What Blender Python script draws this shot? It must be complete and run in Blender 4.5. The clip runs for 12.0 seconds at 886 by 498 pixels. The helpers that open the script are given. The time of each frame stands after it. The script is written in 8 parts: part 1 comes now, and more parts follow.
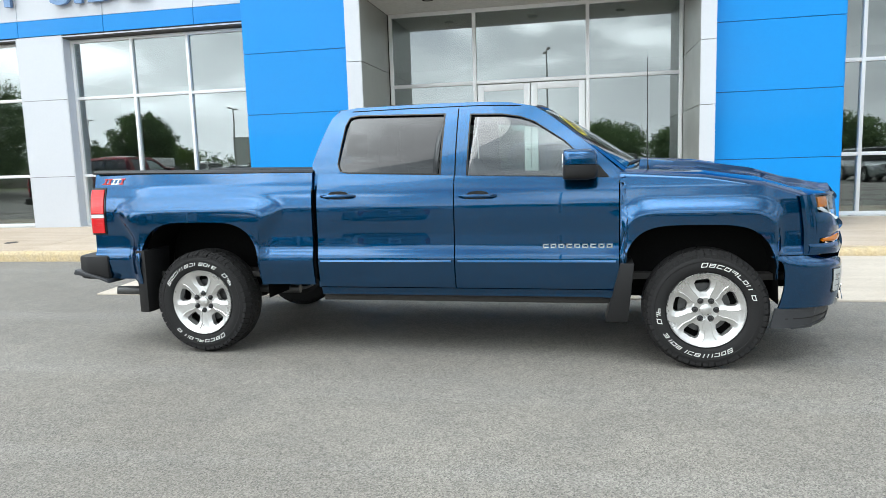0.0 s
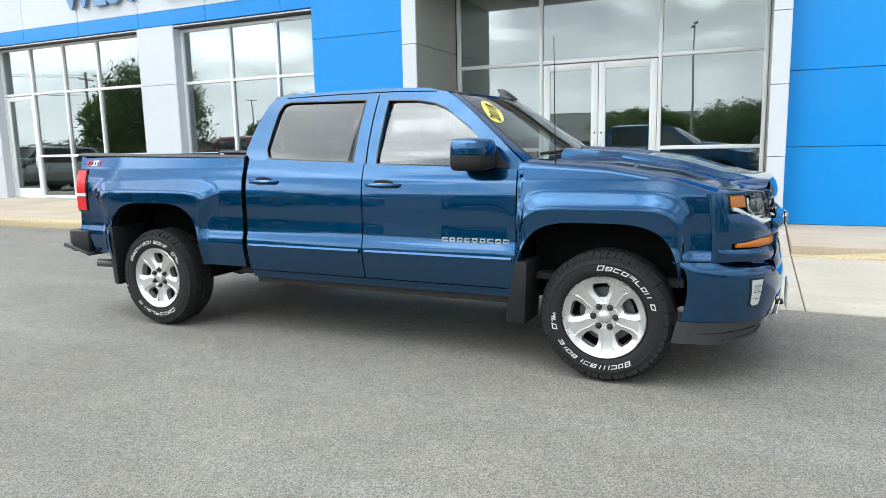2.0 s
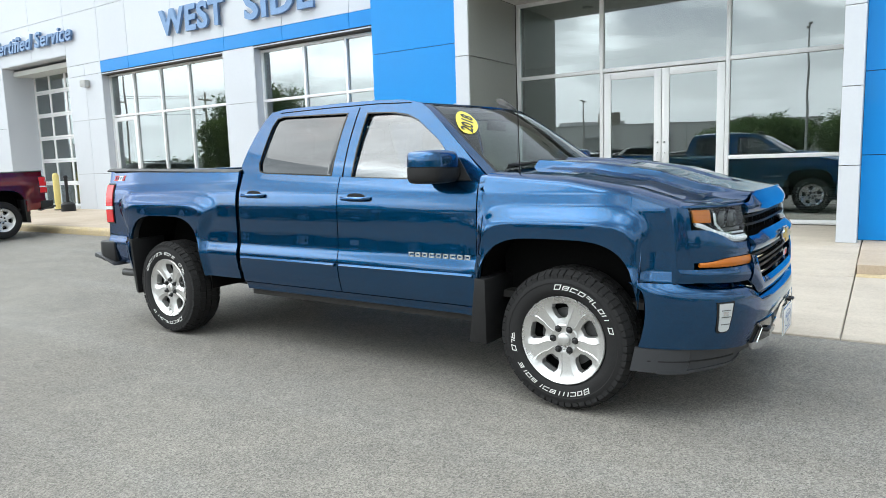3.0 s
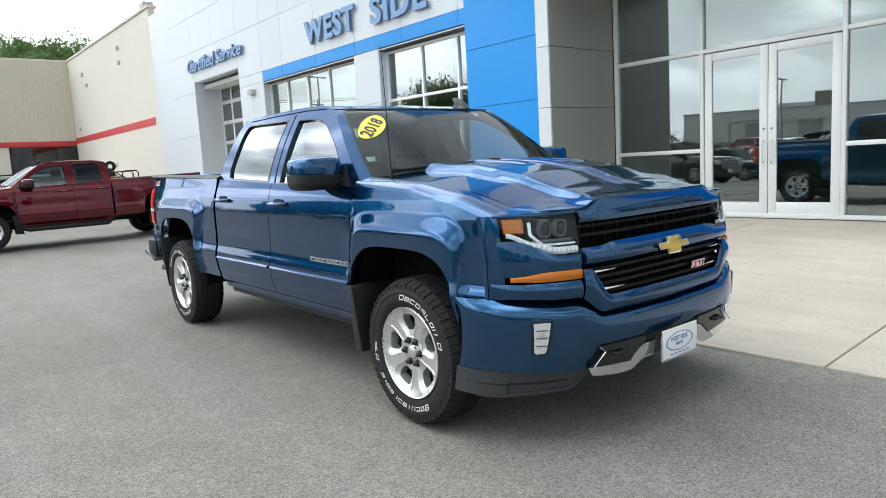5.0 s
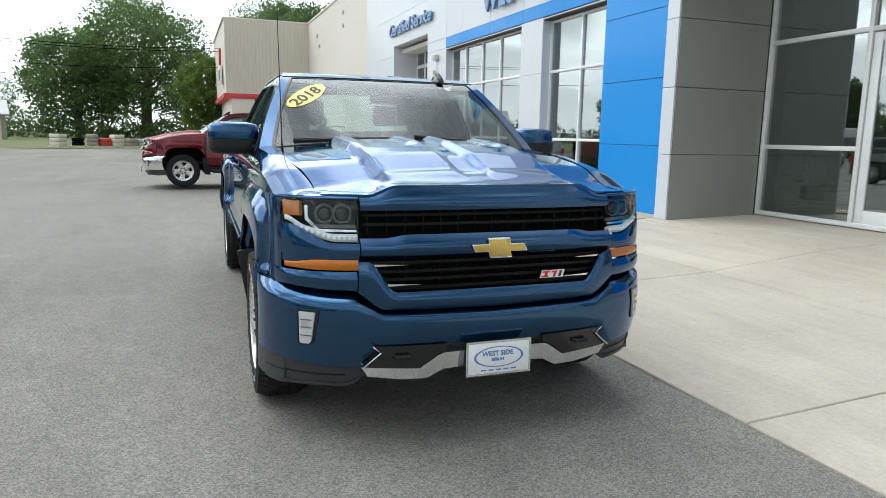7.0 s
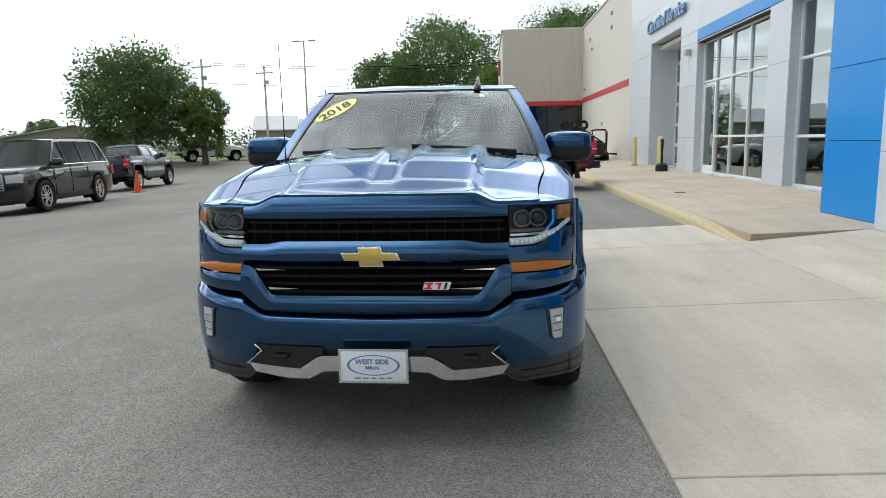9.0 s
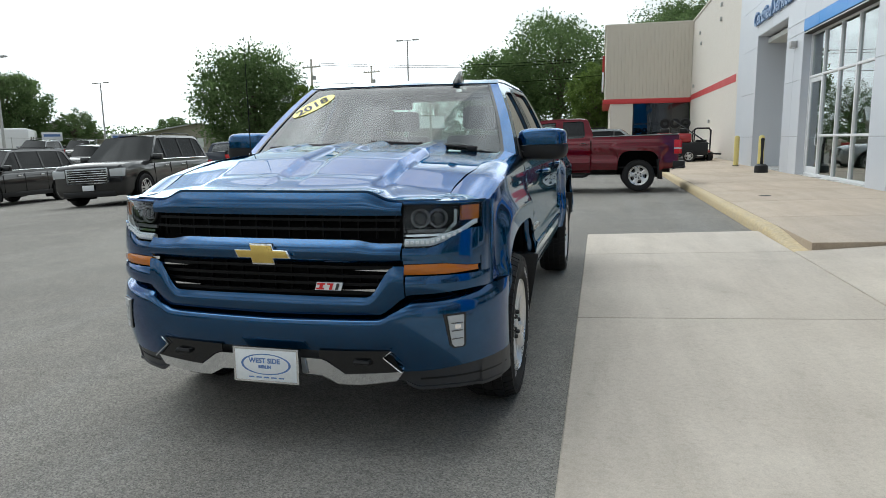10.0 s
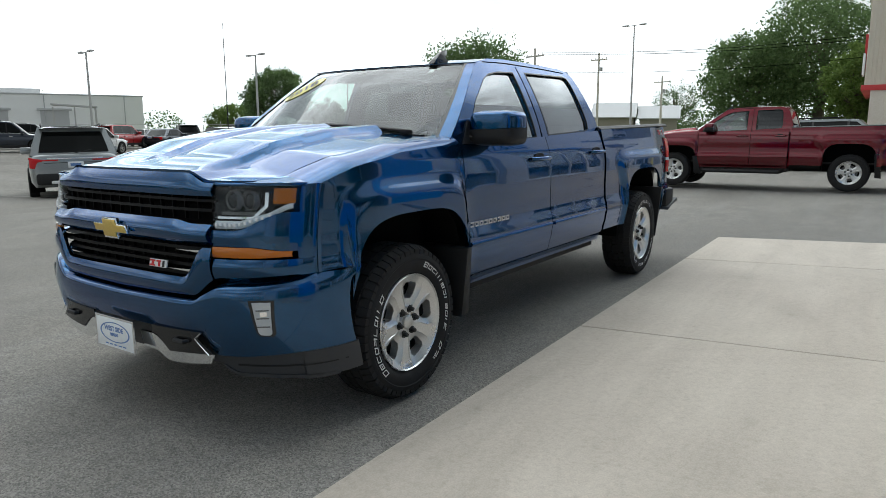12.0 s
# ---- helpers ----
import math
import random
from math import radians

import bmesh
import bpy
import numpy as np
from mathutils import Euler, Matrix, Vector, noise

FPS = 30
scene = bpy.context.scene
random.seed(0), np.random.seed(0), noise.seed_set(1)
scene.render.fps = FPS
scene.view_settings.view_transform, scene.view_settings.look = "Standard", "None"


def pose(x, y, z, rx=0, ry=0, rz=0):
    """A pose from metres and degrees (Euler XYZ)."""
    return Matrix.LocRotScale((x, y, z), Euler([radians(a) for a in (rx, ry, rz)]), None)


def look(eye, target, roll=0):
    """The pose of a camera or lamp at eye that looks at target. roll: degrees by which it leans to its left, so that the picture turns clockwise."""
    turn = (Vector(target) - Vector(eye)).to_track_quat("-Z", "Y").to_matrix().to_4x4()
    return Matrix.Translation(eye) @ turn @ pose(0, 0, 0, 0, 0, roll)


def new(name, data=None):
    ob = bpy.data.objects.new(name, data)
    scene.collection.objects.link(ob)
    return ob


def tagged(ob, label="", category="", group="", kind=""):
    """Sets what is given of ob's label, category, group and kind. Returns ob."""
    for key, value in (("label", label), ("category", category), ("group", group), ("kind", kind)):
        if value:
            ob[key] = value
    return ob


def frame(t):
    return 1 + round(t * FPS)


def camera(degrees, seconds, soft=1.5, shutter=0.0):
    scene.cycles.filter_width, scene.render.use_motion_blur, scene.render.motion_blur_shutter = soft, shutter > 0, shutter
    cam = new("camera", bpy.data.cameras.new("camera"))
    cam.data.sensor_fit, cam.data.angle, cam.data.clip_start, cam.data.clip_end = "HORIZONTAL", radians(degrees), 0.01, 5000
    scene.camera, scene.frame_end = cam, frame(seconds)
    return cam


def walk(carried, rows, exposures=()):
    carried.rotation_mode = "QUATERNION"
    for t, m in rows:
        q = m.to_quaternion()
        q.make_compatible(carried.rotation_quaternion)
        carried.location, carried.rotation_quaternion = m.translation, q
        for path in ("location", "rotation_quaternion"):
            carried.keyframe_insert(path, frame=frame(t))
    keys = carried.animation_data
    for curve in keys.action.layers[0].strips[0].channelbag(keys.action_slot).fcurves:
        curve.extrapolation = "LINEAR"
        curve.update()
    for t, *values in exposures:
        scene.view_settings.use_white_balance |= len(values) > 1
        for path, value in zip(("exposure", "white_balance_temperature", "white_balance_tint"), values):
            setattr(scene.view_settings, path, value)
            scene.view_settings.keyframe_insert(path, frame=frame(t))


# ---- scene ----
cam = camera(66.6, 12.0, soft=0.6)
PATH = [
    (0, (0.13, 0.099, 1.386), (-0.266, 2.043, 1.132), -1.8),
    (0.5, (0.519, 0.184, 1.384), (0.044, 2.11, 1.126), -2.3),
    (1, (0.909, 0.321, 1.395), (0.29, 2.206, 1.143), 0.1),
    (1.5, (1.269, 0.535, 1.4), (0.547, 2.383, 1.143), -2.4),
    (2, (1.674, 0.726, 1.397), (0.854, 2.526, 1.097), -1.2),
    (2.5, (2.0, 1.041, 1.385), (1.069, 2.79, 1.115), -0.4),
    (3, (2.379, 1.267, 1.376), (1.283, 2.921, 1.119), -1.8),
    (3.2, (2.522, 1.386, 1.387), (1.361, 2.989, 1.098), -1.5),
    (4.8, (3.589, 2.395, 1.369), (2.102, 3.711, 1.127), -1.9),
    (5, (3.715, 2.55, 1.376), (2.191, 3.82, 1.119), -3.3),
    (5.5, (3.997, 2.961, 1.376), (2.392, 4.119, 1.09), -1.7),
    (6, (4.179, 3.412, 1.378), (2.487, 4.437, 1.081), -0.8),
    (6.5, (4.394, 3.847, 1.373), (2.627, 4.729, 1.061), -1.4),
    (7, (4.52, 4.278, 1.38), (2.68, 4.99, 1.05), 1.0),
    (7.2, (4.546, 4.452, 1.391), (2.687, 5.095, 1.028), -0.0),
    (8.8, (4.789, 5.862, 1.416), (2.807, 5.851, 1.147), -0.5),
    (9, (4.782, 6.07, 1.402), (2.812, 5.939, 1.084), -1.1),
    (9.5, (4.647, 6.518, 1.405), (2.689, 6.261, 1.086), -0.6),
    (10, (4.513, 6.964, 1.377), (2.59, 6.518, 1.059), -0.8),
    (10.5, (4.318, 7.357, 1.386), (2.464, 6.694, 1.038), 0.1),
    (11, (4.114, 7.749, 1.385), (2.309, 6.96, 1.035), -1.3),
    (11.5, (3.906, 8.123, 1.35), (2.21, 7.139, 0.96), -2.1),
    (12, (3.628, 8.464, 1.325), (1.971, 7.396, 0.984), -0.2),
]

EXPOSURES = [(0.0, 0.12), (3.0, 0.06), (5.0, -0.10), (7.0, -0.25), (9.0, -0.52), (12.0, -0.72)]
walk(cam, [(t, look(eye, target, roll)) for t, eye, target, roll in PATH], EXPOSURES)


# ---- world, sun ----
def build_world():
    w = bpy.data.worlds.new("overcast_sky")
    scene.world = w
    w.use_nodes = True
    nt = w.node_tree
    nt.nodes.clear()
    N = nt.nodes.new
    out = N("ShaderNodeOutputWorld")
    bg = N("ShaderNodeBackground")
    sky = N("ShaderNodeTexSky")
    sky.sky_type = "NISHITA"
    sky.sun_disc = False
    sky.sun_elevation, sky.sun_rotation = radians(48), radians(229)
    sky.air_density, sky.dust_density = 1.0, 2.5
    scale = N("ShaderNodeMix")
    scale.data_type = "RGBA"
    scale.blend_type = "MULTIPLY"
    scale.inputs[0].default_value = 1.0
    scale.inputs[7].default_value = (0.085, 0.085, 0.085, 1)
    nt.links.new(sky.outputs[0], scale.inputs[6])
    # a deck of cloud, flattened towards the horizon
    geo = N("ShaderNodeTexCoord")
    sep = N("ShaderNodeSeparateXYZ")
    nt.links.new(geo.outputs["Generated"], sep.inputs[0])
    zz = N("ShaderNodeMath")
    zz.operation = "ADD"
    nt.links.new(sep.outputs[2], zz.inputs[0])
    zz.inputs[1].default_value = 0.22
    zm = N("ShaderNodeMath")
    zm.operation = "MAXIMUM"
    nt.links.new(zz.outputs[0], zm.inputs[0])
    zm.inputs[1].default_value = 0.06
    flat = N("ShaderNodeCombineXYZ")
    for i in (0, 1):
        d = N("ShaderNodeMath")
        d.operation = "DIVIDE"
        nt.links.new(sep.outputs[i], d.inputs[0])
        nt.links.new(zm.outputs[0], d.inputs[1])
        nt.links.new(d.outputs[0], flat.inputs[i])
    n1 = N("ShaderNodeTexNoise")
    n1.inputs["Scale"].default_value, n1.inputs["Detail"].default_value = 1.5, 7
    n1.inputs["Roughness"].default_value, n1.inputs["Distortion"].default_value = 0.55, 0.35
    nt.links.new(flat.outputs[0], n1.inputs["Vector"])
    r1 = N("ShaderNodeValToRGB")
    e = r1.color_ramp.elements
    e[0].position, e[0].color = 0.33, (0.375, 0.43, 0.465, 1)
    e[1].position, e[1].color = 0.62, (2.74, 2.98, 3.06, 1)
    mid = r1.color_ramp.elements.new(0.48)
    mid.color = (0.865, 0.96, 1.00, 1)
    nt.links.new(n1.outputs["Fac"], r1.inputs[0])
    n2 = N("ShaderNodeTexNoise")
    n2.inputs["Scale"].default_value, n2.inputs["Detail"].default_value = 0.9, 4
    nt.links.new(flat.outputs[0], n2.inputs["Vector"])
    r2 = N("ShaderNodeValToRGB")
    r2.color_ramp.elements[0].position, r2.color_ramp.elements[1].position = 0.34, 0.43
    nt.links.new(n2.outputs["Fac"], r2.inputs[0])
    mix = N("ShaderNodeMix")
    mix.data_type = "RGBA"
    nt.links.new(r2.outputs[0], mix.inputs[0])
    nt.links.new(scale.outputs[2], mix.inputs[6])
    nt.links.new(r1.outputs[0], mix.inputs[7])
    # thin bright haze low in the sky
    r3 = N("ShaderNodeValToRGB")
    r3.color_ramp.elements[0].position, r3.color_ramp.elements[0].color = 0.02, (1, 1, 1, 1)
    r3.color_ramp.elements[1].position, r3.color_ramp.elements[1].color = 0.26, (0, 0, 0, 1)
    nt.links.new(sep.outputs[2], r3.inputs[0])
    haze = N("ShaderNodeMix")
    haze.data_type = "RGBA"
    nt.links.new(r3.outputs[0], haze.inputs[0])
    nt.links.new(mix.outputs[2], haze.inputs[6])
    haze.inputs[7].default_value = (1.56, 1.70, 1.76, 1)
    # the cloud is brighter round the veiled sun
    dot = N("ShaderNodeVectorMath")
    dot.operation = "DOT_PRODUCT"
    nt.links.new(geo.outputs["Generated"], dot.inputs[0])
    dot.inputs[1].default_value = (-0.50, -0.44, 0.745)
    pos = N("ShaderNodeMath")
    pos.operation = "MAXIMUM"
    nt.links.new(dot.outputs["Value"], pos.inputs[0])
    pos.inputs[1].default_value = 0.0
    pw = N("ShaderNodeMath")
    pw.operation = "POWER"
    nt.links.new(pos.outputs[0], pw.inputs[0])
    pw.inputs[1].default_value = 2.0
    gain = N("ShaderNodeMath")
    gain.operation = "MULTIPLY_ADD"
    nt.links.new(pw.outputs[0], gain.inputs[0])
    gain.inputs[1].default_value = 1.65
    gain.inputs[2].default_value = 0.57
    glow = N("ShaderNodeVectorMath")
    glow.operation = "SCALE"
    nt.links.new(haze.outputs[2], glow.inputs[0])
    nt.links.new(gain.outputs[0], glow.inputs["Scale"])
    nt.links.new(glow.outputs[0], bg.inputs[0])
    bg.inputs[1].default_value = 1.15
    nt.links.new(bg.outputs[0], out.inputs[0])


build_world()
sun = new("sun", bpy.data.lights.new("sun", "SUN"))
sun.data.energy, sun.data.angle, sun.data.color = 0.75, radians(45), (1.0, 0.98, 0.93)
sun.matrix_basis = look((-16, -14, 24), (0, 0, 0))



# ---- materials ----
def node_mat(name):
    m = bpy.data.materials.new(name)
    m.use_nodes = True
    nt = m.node_tree
    return m, nt, nt.nodes["Principled BSDF"]


def put(nt, node, socket, value):
    """Link or set a socket."""
    s = node.inputs[socket]
    if isinstance(value, bpy.types.NodeSocket):
        nt.links.new(value, s)
    else:
        s.default_value = value


def noise_node(nt, scale, detail=3.0, rough=0.5, coord="Object", stretch=(1, 1, 1), distortion=0.0):
    tc = nt.nodes.new("ShaderNodeTexCoord")
    mp = nt.nodes.new("ShaderNodeMapping")
    mp.inputs["Scale"].default_value = stretch
    nt.links.new(tc.outputs[coord], mp.inputs[0])
    n = nt.nodes.new("ShaderNodeTexNoise")
    n.inputs["Scale"].default_value, n.inputs["Detail"].default_value, n.inputs["Roughness"].default_value = scale, detail, rough
    n.inputs["Distortion"].default_value = distortion
    nt.links.new(mp.outputs[0], n.inputs["Vector"])
    return n.outputs["Fac"]


def ramp(nt, fac, stops):
    r = nt.nodes.new("ShaderNodeValToRGB")
    e = r.color_ramp.elements
    while len(e) < len(stops):
        e.new(0.5)
    for el, (p, c) in zip(e, stops):
        el.position = p
        el.color = (*c, 1) if len(c) == 3 else c
    nt.links.new(fac, r.inputs[0])
    return r.outputs[0]


def mixed(nt, fac, a, b, blend="MIX"):
    m = nt.nodes.new("ShaderNodeMix")
    m.data_type, m.blend_type = "RGBA", blend
    put(nt, m, 0, fac)
    for i, v in ((6, a), (7, b)):
        put(nt, m, i, (*v, 1) if isinstance(v, tuple) and len(v) == 3 else v)
    return m.outputs[2]


def bump(nt, height, strength, distance):
    b = nt.nodes.new("ShaderNodeBump")
    b.inputs["Strength"].default_value, b.inputs["Distance"].default_value = strength, distance
    nt.links.new(height, b.inputs["Height"])
    return b.outputs[0]


def worn(name, c1, c2, scale=4.0, rough=0.5, metal=0.0, grain=60.0, relief=0.15, depth=0.002, spread=0.08, coat=0.0, vary=0.0, spec=0.5, mottle=0.35):
    """A surface in two tones, with large stains, a fine grain and a little relief."""
    m, nt, p = node_mat(name)
    big = noise_node(nt, scale, 4, 0.6)
    fine = noise_node(nt, grain, 3, 0.6)
    col = mixed(nt, big, c1, c2)
    col = mixed(nt, mottle, col, ramp(nt, fine, [(0.3, (0.35, 0.35, 0.35)), (0.7, (0.75, 0.75, 0.75))]), "OVERLAY")
    if vary:
        oi = nt.nodes.new("ShaderNodeObjectInfo")
        k = ramp(nt, oi.outputs["Random"], [(0.0, (1 - vary,) * 3), (1.0, (1 + vary,) * 3)])
        col = mixed(nt, 1.0, col, k, "MULTIPLY")
    put(nt, p, "Base Color", col)
    r = ramp(nt, big, [(0.3, (rough - spread,) * 3), (0.7, (rough + spread,) * 3)])
    put(nt, p, "Roughness", r)
    p.inputs["Metallic"].default_value = metal
    p.inputs["Coat Weight"].default_value = coat
    p.inputs["Specular IOR Level"].default_value = spec
    if relief:
        put(nt, p, "Normal", bump(nt, fine, relief, depth))
    return m


def car_paint(name, base, fleck, metal=0.55, rough=0.32, edge=(1.0, 1.0, 1.0)):
    m, nt, p = node_mat(name)
    f = noise_node(nt, 900, 2, 0.5)
    d = noise_node(nt, 2.2, 3, 0.6)
    col = mixed(nt, ramp(nt, f, [(0.42, (0, 0, 0)), (0.62, (1, 1, 1))]), base, fleck)
    col = mixed(nt, ramp(nt, d, [(0.5, (0, 0, 0)), (0.9, (0.006, 0.006, 0.006))]), col, (0.30, 0.29, 0.27))
    put(nt, p, "Base Color", col)
    p.inputs["Metallic"].default_value, p.inputs["Roughness"].default_value = metal, rough
    p.inputs["Coat Weight"].default_value, p.inputs["Coat Roughness"].default_value = 1.0, 0.012
    p.inputs["Coat IOR"].default_value = 1.54
    p.inputs["Specular IOR Level"].default_value = 0.25
    p.inputs["Specular Tint"].default_value = (*edge, 1)
    return m


def pane(name, tint, gloss, rough=0.0, power=5.0):
    """Clear or tinted glass: see-through with a mirror-like face."""
    m = bpy.data.materials.new(name)
    m.use_nodes = True
    nt = m.node_tree
    nt.nodes.clear()
    out = nt.nodes.new("ShaderNodeOutputMaterial")
    tr, gl = nt.nodes.new("ShaderNodeBsdfTransparent"), nt.nodes.new("ShaderNodeBsdfGlossy")
    tr.inputs[0].default_value = (*tint, 1)
    gl.inputs["Roughness"].default_value = rough
    gl.inputs["Color"].default_value = (0.95, 0.97, 1.0, 1)
    wob = noise_node(nt, 1.6, 1, 0.4)
    nrm = bump(nt, wob, 0.012, 0.05)
    nt.links.new(nrm, gl.inputs["Normal"])
    fr = nt.nodes.new("ShaderNodeLayerWeight")
    fr.inputs[0].default_value = 0.5
    pw = nt.nodes.new("ShaderNodeMath")
    pw.operation = "POWER"
    nt.links.new(fr.outputs["Facing"], pw.inputs[0])
    pw.inputs[1].default_value = power
    mx = nt.nodes.new("ShaderNodeMath")
    mx.operation = "MULTIPLY_ADD"
    mx.use_clamp = True
    nt.links.new(pw.outputs[0], mx.inputs[0])
    mx.inputs[1].default_value = 1 - gloss
    mx.inputs[2].default_value = gloss
    mix = nt.nodes.new("ShaderNodeMixShader")
    nt.links.new(mx.outputs[0], mix.inputs[0])
    nt.links.new(tr.outputs[0], mix.inputs[1])
    nt.links.new(gl.outputs[0], mix.inputs[2])
    nt.links.new(mix.outputs[0], out.inputs[0])
    return m


def asphalt_mat(name="asphalt"):
    m, nt, p = node_mat(name)
    big = noise_node(nt, 0.22, 5, 0.6, distortion=0.6)
    mid = noise_node(nt, 2.3, 5, 0.65)
    tc = nt.nodes.new("ShaderNodeTexCoord")
    vo = nt.nodes.new("ShaderNodeTexVoronoi")
    vo.inputs["Scale"].default_value = 150.0
    nt.links.new(tc.outputs["Object"], vo.inputs["Vector"])
    fine = noise_node(nt, 240, 2, 0.7)
    col = mixed(nt, ramp(nt, big, [(0.35, (0, 0, 0)), (0.65, (1, 1, 1))]), (0.195, 0.181, 0.163), (0.262, 0.246, 0.222))
    col = mixed(nt, ramp(nt, mid, [(0.4, (0, 0, 0)), (0.75, (0.45, 0.45, 0.45))]), col, (0.155, 0.15, 0.143))
    streak = noise_node(nt, 1.0, 4, 0.6, stretch=(0.12, 1.6, 1))
    col = mixed(nt, ramp(nt, streak, [(0.5, (0, 0, 0)), (0.75, (0.4, 0.4, 0.4))]), col, (0.285, 0.278, 0.265))
    grit = ramp(nt, vo.outputs["Color"], [(0.15, (0.45, 0.45, 0.45)), (0.9, (1.5, 1.48, 1.44))])
    col = mixed(nt, 0.75, col, grit, "MULTIPLY")
    stone = noise_node(nt, 62, 4, 0.75)
    col = mixed(nt, 0.8, col, ramp(nt, stone, [(0.33, (0.42, 0.41, 0.40)), (0.42, (1, 1, 1)), (0.66, (1, 1, 1)), (0.74, (1.35, 1.34, 1.30))]), "MULTIPLY")
    wear = noise_node(nt, 9, 4, 0.7)
    col = mixed(nt, 0.30, col, ramp(nt, wear, [(0.30, (0.78, 0.78, 0.78)), (0.70, (1.2, 1.2, 1.19))]), "MULTIPLY")
    col = mixed(nt, ramp(nt, fine, [(0.58, (0, 0, 0)), (0.75, (0.55, 0.55, 0.55))]), col, (0.36, 0.355, 0.34))
    put(nt, p, "Base Color", col)
    p.inputs["Roughness"].default_value = 0.88
    p.inputs["Specular IOR Level"].default_value = 0.3
    put(nt, p, "Normal", bump(nt, vo.outputs["Distance"], 0.5, 0.004))
    return m


def concrete_mat(name, c1, c2, stain, vary=0.05):
    m, nt, p = node_mat(name)
    big = noise_node(nt, 0.55, 5, 0.62, coord="Object", distortion=0.8)
    broom = noise_node(nt, 6.0, 3, 0.6, stretch=(1, 30, 1))
    fine = noise_node(nt, 130, 3, 0.6)
    spot = noise_node(nt, 7.0, 4, 0.7)
    col = mixed(nt, ramp(nt, big, [(0.35, (0, 0, 0)), (0.68, (1, 1, 1))]), c1, c2)
    col = mixed(nt, ramp(nt, spot, [(0.60, (0, 0, 0)), (0.80, (0.5, 0.5, 0.5))]), col, stain)
    col = mixed(nt, 0.22, col, ramp(nt, fine, [(0.3, (0.3, 0.3, 0.3)), (0.7, (0.72, 0.72, 0.72))]), "OVERLAY")
    drag = noise_node(nt, 1.4, 4, 0.65, stretch=(0.35, 2.4, 1), distortion=0.4)
    col = mixed(nt, 0.75, col, ramp(nt, drag, [(0.30, (0.86, 0.855, 0.84)), (0.70, (1.10, 1.10, 1.10))]), "MULTIPLY")
    pore = noise_node(nt, 34, 4, 0.75)
    col = mixed(nt, 0.6, col, ramp(nt, pore, [(0.28, (0.80, 0.79, 0.77)), (0.5, (1, 1, 1)), (0.72, (1.12, 1.12, 1.12))]), "MULTIPLY")
    oi = nt.nodes.new("ShaderNodeObjectInfo")
    col = mixed(nt, 1.0, col, ramp(nt, oi.outputs["Random"], [(0, (1 - vary,) * 3), (1, (1 + vary,) * 3)]), "MULTIPLY")
    put(nt, p, "Base Color", col)
    p.inputs["Roughness"].default_value = 0.82
    put(nt, p, "Normal", bump(nt, broom, 0.25, 0.003))
    return m


def lamp_glass(name, tint):
    m, nt, p = node_mat(name)
    p.inputs["Base Color"].default_value = (*tint, 1)
    p.inputs["Roughness"].default_value = 0.06
    p.inputs["Coat Weight"].default_value = 0.25
    rib = noise_node(nt, 38, 1, 0.4, stretch=(0.2, 1, 3))
    put(nt, p, "Normal", bump(nt, rib, 0.25, 0.01))
    return m


